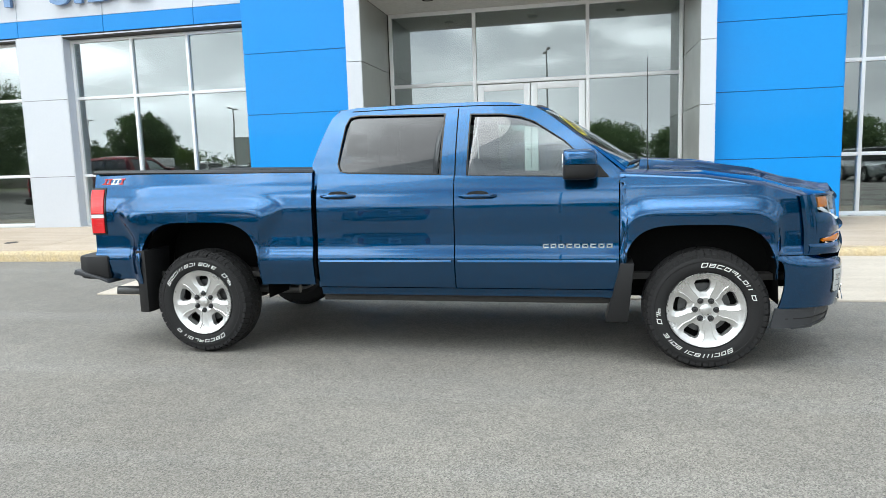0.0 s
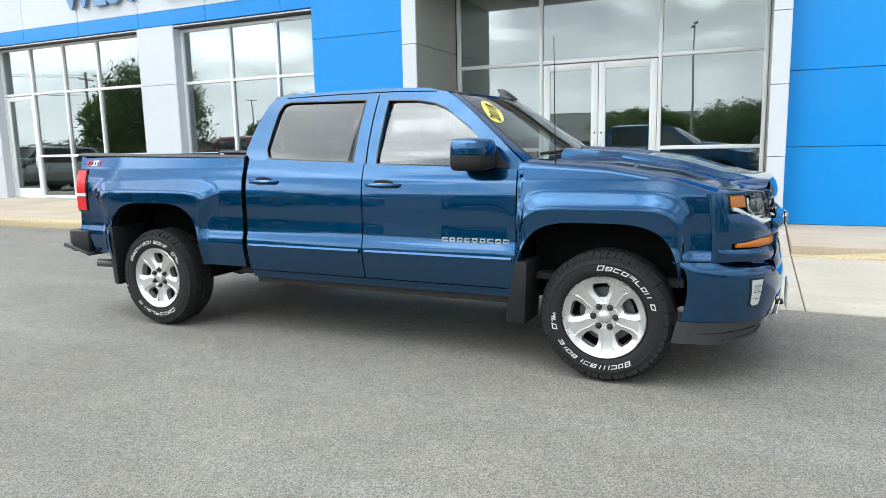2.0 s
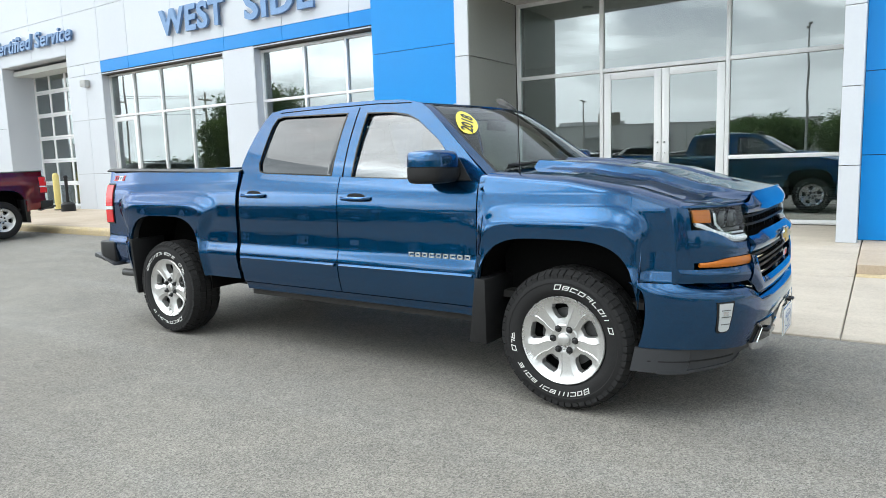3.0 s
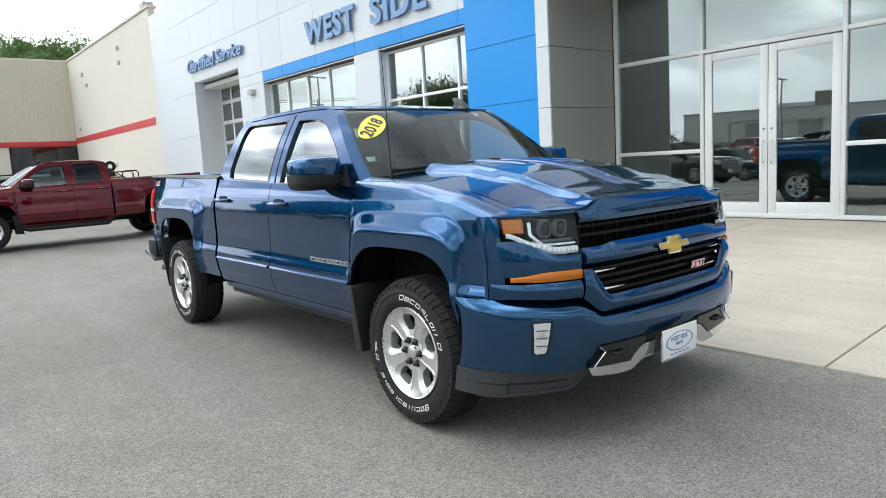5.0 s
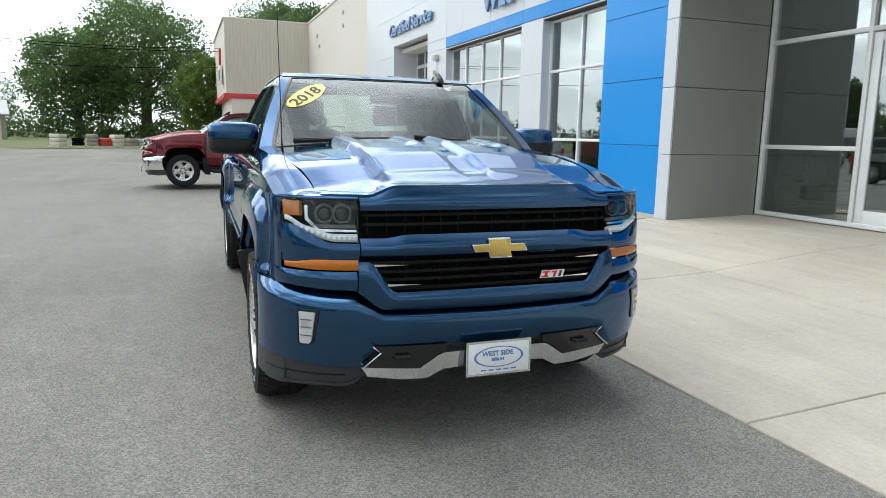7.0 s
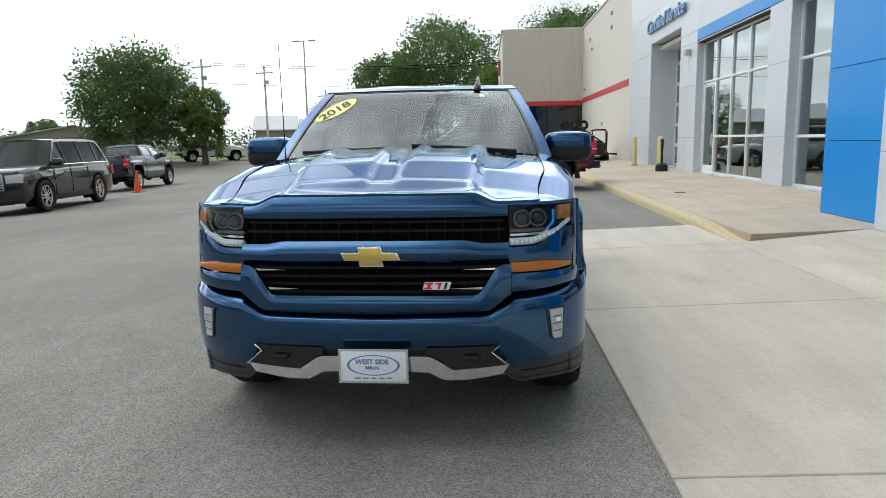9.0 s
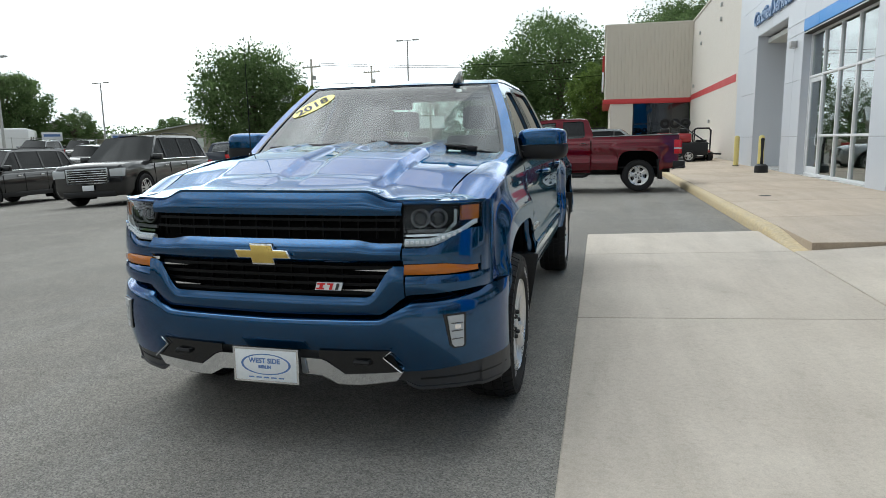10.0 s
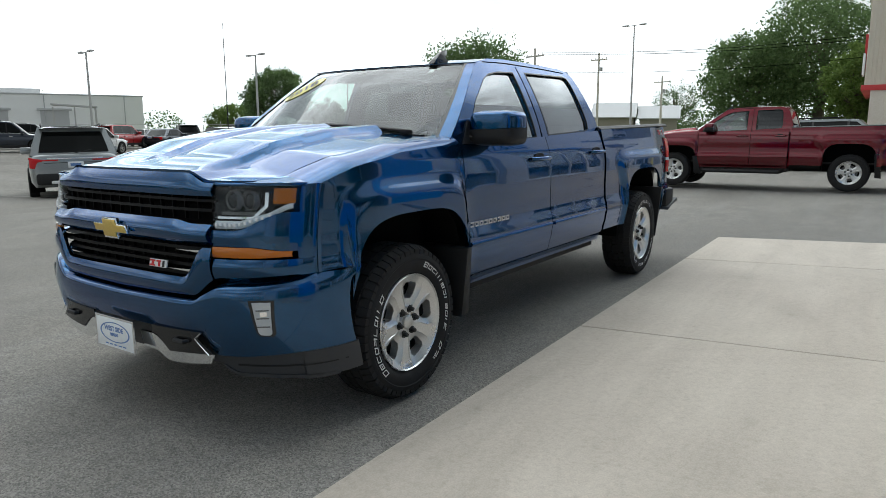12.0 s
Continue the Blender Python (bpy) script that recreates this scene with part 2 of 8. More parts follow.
MAT = {
    "asphalt": asphalt_mat(),
    "pad": concrete_mat("pad_concrete", (0.450, 0.392, 0.330), (0.540, 0.478, 0.406), (0.35, 0.30, 0.24)),
    "walk": concrete_mat("walk_concrete", (0.440, 0.352, 0.268), (0.510, 0.420, 0.334), (0.32, 0.26, 0.19)),
    "kerb_paint": worn("worn_yellow_kerb", (0.52, 0.38, 0.17), (0.40, 0.345, 0.27), 7.0, 0.75, grain=28, relief=0.4, mottle=0.6),
    "joint": worn("dark_joint", (0.05, 0.047, 0.042), (0.08, 0.075, 0.07), 6, 0.9),
    "white_panel": worn("white_metal_panel", (0.56, 0.585, 0.635), (0.60, 0.625, 0.67), 0.7, 0.42, grain=25, relief=0.02, coat=0.15, vary=0.02, mottle=0.05),
    "blue_panel": worn("blue_metal_panel", (0.001, 0.240, 0.67), (0.002, 0.255, 0.69), 0.7, 0.42, grain=25, relief=0.02, coat=0.12, vary=0.03, mottle=0.04, spec=0.25),
    "gray_panel": worn("grey_metal_panel", (0.28, 0.29, 0.27), (0.32, 0.33, 0.31), 0.8, 0.36, metal=0.3, grain=25, relief=0.01, vary=0.03, mottle=0.05),
    "soffit": worn("soffit_metal", (0.42, 0.42, 0.41), (0.46, 0.46, 0.45), 0.8, 0.55, grain=25, relief=0.03),
    "silver_frame": worn("anodised_aluminium", (0.74, 0.75, 0.76), (0.80, 0.81, 0.82), 3, 0.38, metal=0.12, grain=90, relief=0.02, mottle=0.08),
    "shop_glass": pane("shop_front_glass", (0.56, 0.64, 0.60), 0.225),
    "dim_glass": pane("dim_shop_glass", (0.25, 0.28, 0.28), 0.06),
    # near-black with deep shade put into its colour; also black trims, seams and wires
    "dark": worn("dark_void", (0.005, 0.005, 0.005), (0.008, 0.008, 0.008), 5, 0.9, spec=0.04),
    "letter": worn("blue_grey_sign_letter", (0.13, 0.23, 0.40), (0.16, 0.26, 0.43), 5, 0.4, metal=0.3, relief=0.0),
    "int_floor": worn("showroom_tile", (0.42, 0.41, 0.39), (0.48, 0.47, 0.45), 1.5, 0.3, relief=0.0),
    "int_wall": worn("showroom_wall", (0.60, 0.61, 0.58), (0.66, 0.67, 0.64), 1.0, 0.7),
    "tan": worn("tan_block", (0.64, 0.59, 0.52), (0.69, 0.64, 0.575), 0.5, 0.8, grain=18, relief=0.25, depth=0.01),
    "tan_rib": worn("beige_ribbed_metal", (0.60, 0.55, 0.465), (0.65, 0.60, 0.515), 0.4, 0.6, grain=30, relief=0.05),
    "red_trim": worn("red_trim", (0.50, 0.035, 0.04), (0.55, 0.05, 0.05), 1.2, 0.55),
    "bollard": worn("faded_yellow_paint", (0.66, 0.53, 0.16), (0.72, 0.60, 0.25), 4, 0.6, relief=0.1),
    "black_plastic": worn("black_plastic", (0.011, 0.011, 0.012), (0.018, 0.018, 0.019), 12, 0.5, grain=300, relief=0.08, depth=0.0008, spec=0.3),
    "grey_plastic": worn("charcoal_plastic", (0.028, 0.030, 0.034), (0.038, 0.040, 0.045), 12, 0.42, grain=300, relief=0.08, depth=0.0008),
    "grille_black": worn("satin_black_grille", (0.005, 0.005, 0.006), (0.008, 0.008, 0.008), 5, 0.45, relief=0.0, spec=0.14),
    "nut_dark": worn("dark_wheel_nut", (0.03, 0.03, 0.032), (0.05, 0.05, 0.05), 9, 0.35, metal=0.6, relief=0.0),
    "gloss_black": worn("gloss_black", (0.008, 0.008, 0.009), (0.012, 0.012, 0.012), 5, 0.12, relief=0.0, spread=0.02),
    "rubber": worn("tyre_rubber", (0.012, 0.012, 0.013), (0.021, 0.020, 0.020), 8, 0.72, grain=180, relief=0.2, depth=0.001, spec=0.25),
    "tyre_white": worn("white_tyre_lettering", (0.72, 0.72, 0.70), (0.60, 0.60, 0.58), 20, 0.6, relief=0.0),
    "alloy": worn("bright_alloy", (0.60, 0.60, 0.59), (0.72, 0.71, 0.70), 6, 0.30, metal=0.80, grain=120, relief=0.02, spread=0.05),
    # alloy with shade put into its colour, for wheel insides; also darker metal fittings
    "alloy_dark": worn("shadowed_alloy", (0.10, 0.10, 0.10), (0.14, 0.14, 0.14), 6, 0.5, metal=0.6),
    "chrome": worn("chrome", (0.80, 0.81, 0.82), (0.85, 0.86, 0.87), 4, 0.08, metal=1.0, relief=0.0, spread=0.03),
    "car_glass": worn("dark_car_glass", (0.005, 0.006, 0.006), (0.007, 0.008, 0.008), 3, 0.05, relief=0.0, spread=0.01, spec=0.16),
    "lens": pane("lamp_lens", (0.93, 0.95, 0.96), 0.018),
    "amber": lamp_glass("amber_lens", (0.50, 0.14, 0.008)),
    "red_lens": lamp_glass("red_lens", (0.62, 0.012, 0.016)),
    "fog_lens": lamp_glass("fog_lamp_lens", (0.52, 0.54, 0.55)),
    "white_lens": lamp_glass("white_lens", (0.72, 0.74, 0.76)),
    "gold": worn("gold_badge", (0.62, 0.42, 0.10), (0.70, 0.49, 0.15), 9, 0.32, metal=0.55, grain=200, relief=0.05),
    "windscreen": pane("windscreen_glass", (0.60, 0.68, 0.63), 0.07),
    "clear_side": pane("side_glass", (0.58, 0.70, 0.66), 0.13, power=2.4),
    "privacy": pane("privacy_glass", (0.045, 0.05, 0.05), 0.055, power=2.6),
    "cabin": worn("black_cabin_trim", (0.018, 0.018, 0.019), (0.03, 0.03, 0.03), 6, 0.7),
    "seat": worn("dark_seat_cloth", (0.045, 0.045, 0.047), (0.065, 0.065, 0.067), 10, 0.85, grain=200),
    "headliner": worn("pale_grey_headliner", (0.17, 0.17, 0.165), (0.20, 0.20, 0.195), 6, 0.9, grain=200),
    "badge_red": worn("red_badge", (0.62, 0.02, 0.025), (0.66, 0.03, 0.03), 9, 0.35, relief=0.0),
    "sticker": worn("yellow_sticker", (0.90, 0.74, 0.03), (0.92, 0.77, 0.05), 6, 0.45, relief=0.0, coat=1.0),
    "ink": worn("black_print", (0.02, 0.02, 0.02), (0.03, 0.03, 0.03), 6, 0.5, relief=0.0),
    "plate": worn("white_plate", (0.78, 0.80, 0.82), (0.82, 0.84, 0.86), 6, 0.35, relief=0.0),
    "plate_blue": worn("blue_print", (0.10, 0.20, 0.45), (0.12, 0.22, 0.48), 6, 0.45, relief=0.0),
    "underbody": worn("dusty_underbody", (0.02, 0.019, 0.018), (0.035, 0.032, 0.03), 4, 0.85),
    "blue_paint": car_paint("deep_ocean_blue_paint", (0.0001, 0.034, 0.102), (0.0001, 0.090, 0.232), 0.95, 0.21, (0.0, 0.47, 0.72)),
    "maroon_paint": car_paint("maroon_paint", (0.085, 0.0015, 0.007), (0.17, 0.003, 0.013), 0.85, 0.28, (0.55, 0.05, 0.10)),
    "black_paint": car_paint("black_paint", (0.002, 0.0023, 0.0032), (0.005, 0.0056, 0.0075), 0.2, 0.3),
    "navy_paint": car_paint("navy_paint", (0.010, 0.016, 0.03), (0.02, 0.03, 0.05)),
    "white_paint": car_paint("white_paint", (0.70, 0.70, 0.69), (0.75, 0.75, 0.74), 0.0),
    "silver_paint": car_paint("silver_paint", (0.27, 0.29, 0.295), (0.37, 0.39, 0.40)),
    "red_paint": car_paint("red_paint", (0.34, 0.012, 0.016), (0.42, 0.02, 0.02), 0.2),
    "grey_paint": car_paint("grey_paint", (0.11, 0.115, 0.12), (0.16, 0.165, 0.17)),
}



# ---- building helpers ----
def part(name, bm, material, parent, label="", smooth=35, kind=""):
    """Link a bmesh as ONE mesh object under a thing or a part."""
    me = bpy.data.meshes.new(name)
    bm.normal_update()
    bm.to_mesh(me)
    bm.free()
    if smooth:
        for p in me.polygons:
            p.use_smooth = True
        me.set_sharp_from_angle(angle=radians(smooth))
    for mt in material if isinstance(material, (list, tuple)) else (material,):
        me.materials.append(MAT[mt] if isinstance(mt, str) else mt)
    ob = new(name, me)
    ob.parent = parent
    return tagged(ob, label=label, kind=kind)


def thing(name, label, category, m=None, group="", kind=""):
    ob = new(name)
    ob.empty_display_size = 0.2
    if m is not None:
        ob.matrix_basis = m
    return tagged(ob, label, category, group, kind)


def solid(name, bm, material, label, category, group="", kind="", smooth=35, m=None):
    """A top-level thing of one mesh."""
    ob = part(name, bm, material, None, "", smooth)
    if m is not None:
        ob.matrix_basis = m
    return tagged(ob, label, category, group, kind)


def box(x0, x1, y0, y1, z0, z1, bevel=0.0, bm=None, segs=2):
    own = bmesh.new()
    bmesh.ops.create_cube(own, size=1.0, matrix=Matrix.Translation(((x0 + x1) / 2, (y0 + y1) / 2, (z0 + z1) / 2)) @ Matrix.Diagonal((abs(x1 - x0), abs(y1 - y0), abs(z1 - z0), 1)))
    if bevel:
        bmesh.ops.bevel(own, geom=own.edges[:], offset=bevel, segments=segs, affect="EDGES", profile=0.5)
    return merge(bm, own)


def merge(bm, own):
    if bm is None:
        return own
    me = bpy.data.meshes.new("tmp")
    own.to_mesh(me)
    own.free()
    bm.from_mesh(me)
    bpy.data.meshes.remove(me)
    return bm


def sheet(nu, nv, fn, thick=0.0, bm=None):
    """A surface fn(u, v), u and v from 0 to 1, with thickness inwards."""
    own = bmesh.new()
    g = [[own.verts.new(fn(i / nu, j / nv)) for j in range(nv + 1)] for i in range(nu + 1)]
    for i in range(nu):
        for j in range(nv):
            own.faces.new((g[i][j], g[i + 1][j], g[i + 1][j + 1], g[i][j + 1]))
    bmesh.ops.remove_doubles(own, verts=own.verts[:], dist=1e-5)
    bmesh.ops.recalc_face_normals(own, faces=own.faces[:])
    if thick:
        thicken(own, thick)
    return merge(bm, own)


CORE = Vector((-1.8, 0.0, 0.75))


def thicken(bm, t):
    """Give an open surface a back, t behind it, on the side of CORE's axis."""
    bm.normal_update()
    side = 0.0
    for f in bm.faces:
        c = f.calc_center_median()
        side += f.normal.dot(c - Vector((min(0.3, max(-4.2, c.x)), 0.0, CORE.z))) * f.calc_area()
    if side < 0:
        bmesh.ops.reverse_faces(bm, faces=bm.faces[:])
        bm.normal_update()
    front = bm.faces[:]
    rim = [e for e in bm.edges if len(e.link_faces) == 1]
    back = {v: bm.verts.new(v.co - v.normal * t) for v in bm.verts[:]}
    for f in front:
        bm.faces.new([back[v] for v in reversed(f.verts)])
    for e in rim:
        a, b = e.link_loops[0].vert, e.link_loops[0].link_loop_next.vert
        bm.faces.new((b, a, back[a], back[b]))


def lerp_table(tab, x):
    """Piecewise straight interpolation in a short table of (x, y)."""
    if x <= tab[0][0]:
        return tab[0][1]
    for (a, b), (c, d) in zip(tab, tab[1:]):
        if x <= c:
            return b + (d - b) * (x - a) / (c - a)
    return tab[-1][1]


def smooth_table(tab, x):
    if x <= tab[0][0]:
        return tab[0][1]
    for (a, b), (c, d) in zip(tab, tab[1:]):
        if x <= c:
            s = (x - a) / (c - a)
            return b + (d - b) * s * s * (3 - 2 * s)
    return tab[-1][1]


def sstep(a, b, x):
    s = min(1.0, max(0.0, (x - a) / (b - a)))
    return s * s * (3 - 2 * s)


def strip(us, lo, hi, n, fn, thick=0.0, bm=None):
    """Columns at the stations us, each filled from lo(u) to hi(u) in n rows."""
    us = list(us)
    top = len(us) - 1

    def at(a, b):
        u = us[round(a * top)]
        return fn(u, lo(u) + (hi(u) - lo(u)) * b)

    return sheet(top, n, at, thick, bm)


def span(a, b, n):
    return [a + (b - a) * i / n for i in range(n + 1)]


def lathe(profile, n, bm=None, axis="Y"):
    """Turn (radius, along) points round an axis."""
    own = bmesh.new()
    rings = []
    for i in range(n):
        a = 2 * math.pi * i / n
        ring = []
        for r, h in profile:
            c, s = r * math.cos(a), r * math.sin(a)
            ring.append(own.verts.new((c, h, s) if axis == "Y" else (c, s, h) if axis == "Z" else (h, c, s)))
        rings.append(ring)
    for i in range(n):
        a, b = rings[i], rings[(i + 1) % n]
        for j in range(len(profile) - 1):
            own.faces.new((a[j], b[j], b[j + 1], a[j + 1]))
    bmesh.ops.remove_doubles(own, verts=own.verts[:], dist=1e-5)
    bmesh.ops.recalc_face_normals(own, faces=own.faces[:])
    return merge(bm, own)


def tube(points, radius, n=8, bm=None, caps=True):
    """A round bar along points; radius may be a list."""
    own = bmesh.new()
    pts = [Vector(p) for p in points]
    rad = radius if isinstance(radius, (list, tuple)) else [radius] * len(pts)
    rings = []
    for i, p in enumerate(pts):
        d = (pts[min(i + 1, len(pts) - 1)] - pts[max(i - 1, 0)]).normalized()
        side = d.cross(Vector((0, 0, 1)) if abs(d.z) < 0.9 else Vector((1, 0, 0))).normalized()
        up = side.cross(d)
        rings.append([own.verts.new(p + rad[i] * (math.cos(2 * math.pi * k / n) * side + math.sin(2 * math.pi * k / n) * up)) for k in range(n)])
    for a, b in zip(rings, rings[1:]):
        for k in range(n):
            own.faces.new((a[k], a[(k + 1) % n], b[(k + 1) % n], b[k]))
    if caps:
        own.faces.new(rings[0])
        own.faces.new(rings[-1])
    bmesh.ops.recalc_face_normals(own, faces=own.faces[:])
    return merge(bm, own)


def fine_loop(pts, step=0.06):
    out = []
    for (a, b) in zip(pts, pts[1:] + pts[:1]):
        n = max(1, int(math.dist(a, b) / step))
        out += [tuple(p + (q - p) * i / n for p, q in zip(a, b)) for i in range(n)]
    return out


def poly(outline, holes, fn, thick=0.0, bm=None, step=0.06):
    """A flat outline with holes, in two coordinates, mapped by fn to space."""
    own = bmesh.new()
    edges = []
    for loop in [outline, *holes]:
        vs = [own.verts.new((p[0], p[1], 0)) for p in fine_loop(loop, step)]
        edges += [own.edges.new((vs[i], vs[(i + 1) % len(vs)])) for i in range(len(vs))]
    bmesh.ops.triangle_fill(own, use_beauty=True, use_dissolve=False, edges=edges)
    for v in own.verts:
        v.co = fn(v.co.x, v.co.y)
    bmesh.ops.recalc_face_normals(own, faces=own.faces[:])
    if thick:
        thicken(own, thick)
    return merge(bm, own)


def prism(outline, a, b, fn, bevel=0.0, bm=None):
    """A solid between two copies of an outline at depths a and b; fn(u, v, depth)."""
    own = bmesh.new()
    lo = [own.verts.new(fn(u, v, a)) for u, v in outline]
    hi = [own.verts.new(fn(u, v, b)) for u, v in outline]
    own.faces.new(lo)
    own.faces.new(hi[::-1])
    n = len(lo)
    for i in range(n):
        own.faces.new((lo[i], lo[(i + 1) % n], hi[(i + 1) % n], hi[i]))
    bmesh.ops.recalc_face_normals(own, faces=own.faces[:])
    if bevel:
        bmesh.ops.bevel(own, geom=own.edges[:], offset=bevel, segments=2, affect="EDGES", profile=0.5)
    return merge(bm, own)


def text_bm(body, size, extrude, fn, thicken=0.0, spacing=1.0, shear=0.0):
    """Letters of the built-in font as a mesh; fn maps (along, up, out) to space."""
    cu = bpy.data.curves.new("lettering", "FONT")
    cu.body, cu.size, cu.extrude, cu.offset, cu.space_character, cu.shear = body, size, extrude, thicken, spacing, shear
    cu.resolution_u = 3
    ob = new("lettering", cu)
    bpy.context.view_layer.update()
    me = bpy.data.meshes.new_from_object(ob.evaluated_get(bpy.context.evaluated_depsgraph_get()))
    bm = bmesh.new()
    bm.from_mesh(me)
    bpy.data.objects.remove(ob)
    bpy.data.curves.remove(cu)
    bpy.data.meshes.remove(me)
    for v in bm.verts:
        v.co = fn(v.co.x, v.co.y, v.co.z)
    bmesh.ops.recalc_face_normals(bm, faces=bm.faces[:])
    return bm



# ---- the ground ----
WALL, GLASS, PIER, TOWER = 12.338, 12.30, 10.672, 10.95


def ground_z(y, x=0.0):
    """The lot rises a little before the building and falls away towards the far rows."""
    z = lerp_table([(6.82, 0.0), (9.1, 0.05), (14, 0.05)], y)
    dip = lerp_table([(-70.0, 0.0), (-58.0, -0.25), (-36.0, -0.25), (-24.0, 0.45), (-13.6, 0.56), (-12.0, 0.51), (-1.6, 0.045), (-0.2, 0.0)], y)
    return z - dip * sstep(-50.0, -40.0, x) * (1 - 0.6 * sstep(-12.0, -3.0, x))


def stand(x, y, yaw, lift=0.0):
    """A pose upon the lot, leaning with its fall."""
    a = math.atan2(ground_z(y + 0.8, x) - ground_z(y - 0.8, x), 1.6)
    return Matrix.Translation((x, y, ground_z(y, x) + lift)) @ Matrix.Rotation(a, 4, "X") @ Matrix.Rotation(radians(yaw), 4, "Z")


def build_ground():
    xs = [-900, -200, -80] + span(-52, -38, 7) + span(-30, 12, 21) + [30, 80, 200, 900]
    ys = [-900, -200, -80, -70, -58, -46, -36, -30, -24, -13.6, -12, -9, -6, -4, -1.6, -0.2, 3, 5, 6.82, 9.1, 14, 40, 200, 900]
    bm = bmesh.new()
    g = [[bm.verts.new((x, y, ground_z(y, x) - 0.004 - (0.1 if y > 13 else 0))) for y in ys] for x in xs]
    for i in range(len(xs) - 1):
        for j in range(len(ys) - 1):
            bm.faces.new((g[i][j], g[i + 1][j], g[i + 1][j + 1], g[i][j + 1]))
    solid("ground", bm, "asphalt", "weathered grey asphalt lot with light grit", "ground", kind="structure")


build_ground()


def walk_z(y):
    return lerp_table([(9.1, 0.195), (10.7, 0.252), (12.3, 0.296), (13, 0.3)], y)


def ramp_z(y):
    return lerp_table([(6.82, 0.012), (9.1, 0.10), (10.7, 0.252), (12.3, 0.296), (13, 0.3)], y)


# ---- the showroom building ----
showroom = thing("building", "white and blue metal-panelled car showroom", "building", kind="structure")


def wall_part(name, x0, x1, y0, y1, z0, z1, mat, label="", bevel=0.0):
    return part(name, box(x0, x1, y0, y1, z0, z1, bevel), mat, showroom, label)


TOP = 8.4
BACK = 24.0
# cores behind the panels
for x0, x1, z0, z1 in ((-24.6, -22.1, 0.0, TOP), (-22.1, -18.1, 4.88, TOP), (-18.1, -16.35, 0, TOP), (-16.35, -11.13, 4.1, TOP), (-11.13, -10.06, 0, TOP), (-10.06, -5.0, 4.1, TOP), (3.6, 14.0, 4.1, TOP)):
    wall_part("wall", x0 + 0.01, x1 - 0.01, WALL + 0.02, WALL + 0.32, z0, z1, "joint")
wall_part("wall", -5.40, -3.30, TOWER + 0.02, WALL + 0.4, 0, TOP, "joint")
wall_part("wall", 2.02, 3.86, TOWER + 0.02, WALL + 0.4, 0, TOP, "joint")
wall_part("wall", -3.30, 2.02, PIER + 0.06, WALL + 0.4, 4.12, TOP, "joint")
wall_part("wall_back", -24.6, 14, BACK, BACK + 0.3, 0, TOP, "int_wall")
wall_part("wall_end", -24.85, -24.55, WALL + 0.02, BACK, 0, TOP, "white_panel")
wall_part("wall_end", 13.8, 14.1, WALL + 0.02, BACK, 0, TOP, "white_panel")
wall_part("wall_partition", -17.6, -17.4, WALL + 0.33, BACK, 0, 4.6, "int_wall")
wall_part("roof", -24.85, 14.1, WALL + 0.33, BACK + 0.3, TOP - 0.35, TOP - 0.1, "soffit")
solid("floor", box(-24.5, 13.8, 12.36, BACK, 0.05, 0.30), "int_floor", "polished showroom floor", "floor", kind="structure")
solid("ceiling", box(-24.5, 13.8, WALL + 0.34, BACK, 4.6, 4.75), "int_wall", "plain showroom ceiling", "ceiling", kind="structure")
solid("ceiling", box(-3.25, 1.864, PIER + 0.28, 12.30, 4.06, 4.11), "soffit", "grey metal soffit over the entrance", "soffit", kind="structure")


def glazing(name, label, x0, x1, z0, z1, y, posts, rails, bar=0.06, depth=0.10, doors=()):
    """A shop window: outer frame, posts and rails, one pane in each field."""
    w = thing(name, label, "window", kind="structure")
    fr = part("window_frame", box(x0, x1, y, y + depth, z1 - bar, z1, 0.004), "silver_frame", w)
    part("window_frame", box(x0, x1, y, y + depth, z0, z0 + bar, 0.004), "silver_frame", w)
    for x in (x0 + bar / 2, *posts, x1 - bar / 2):
        part("post", box(x - bar / 2, x + bar / 2, y - 0.003, y + depth + 0.003, z0 + bar, z1 - bar, 0.004), "silver_frame", w)
    cols = [x0 + bar / 2, *posts, x1 - bar / 2]
    rows = [z0 + bar / 2, *rails, z1 - bar / 2]
    for a, b in zip(cols, cols[1:]):
        skip = any(d0 - 0.1 <= a and b <= d1 + 0.1 for d0, d1, _ in doors)
        top = max([d[2] for d in doors], default=0) if skip else 0
        for z in rails:
            if z > top - 0.05:
                part("rail", box(a + bar / 2, b - bar / 2, y, y + depth, z - bar / 2, z + bar / 2, 0.004), "silver_frame", w)
        for c, d in zip(rows, rows[1:]):
            if d > top + 0.05:
                g = part("pane", box(a, b, y + 0.045, y + 0.055, max(c, top), d), "shop_glass", w, smooth=0)
                g.visible_shadow = False
    return w


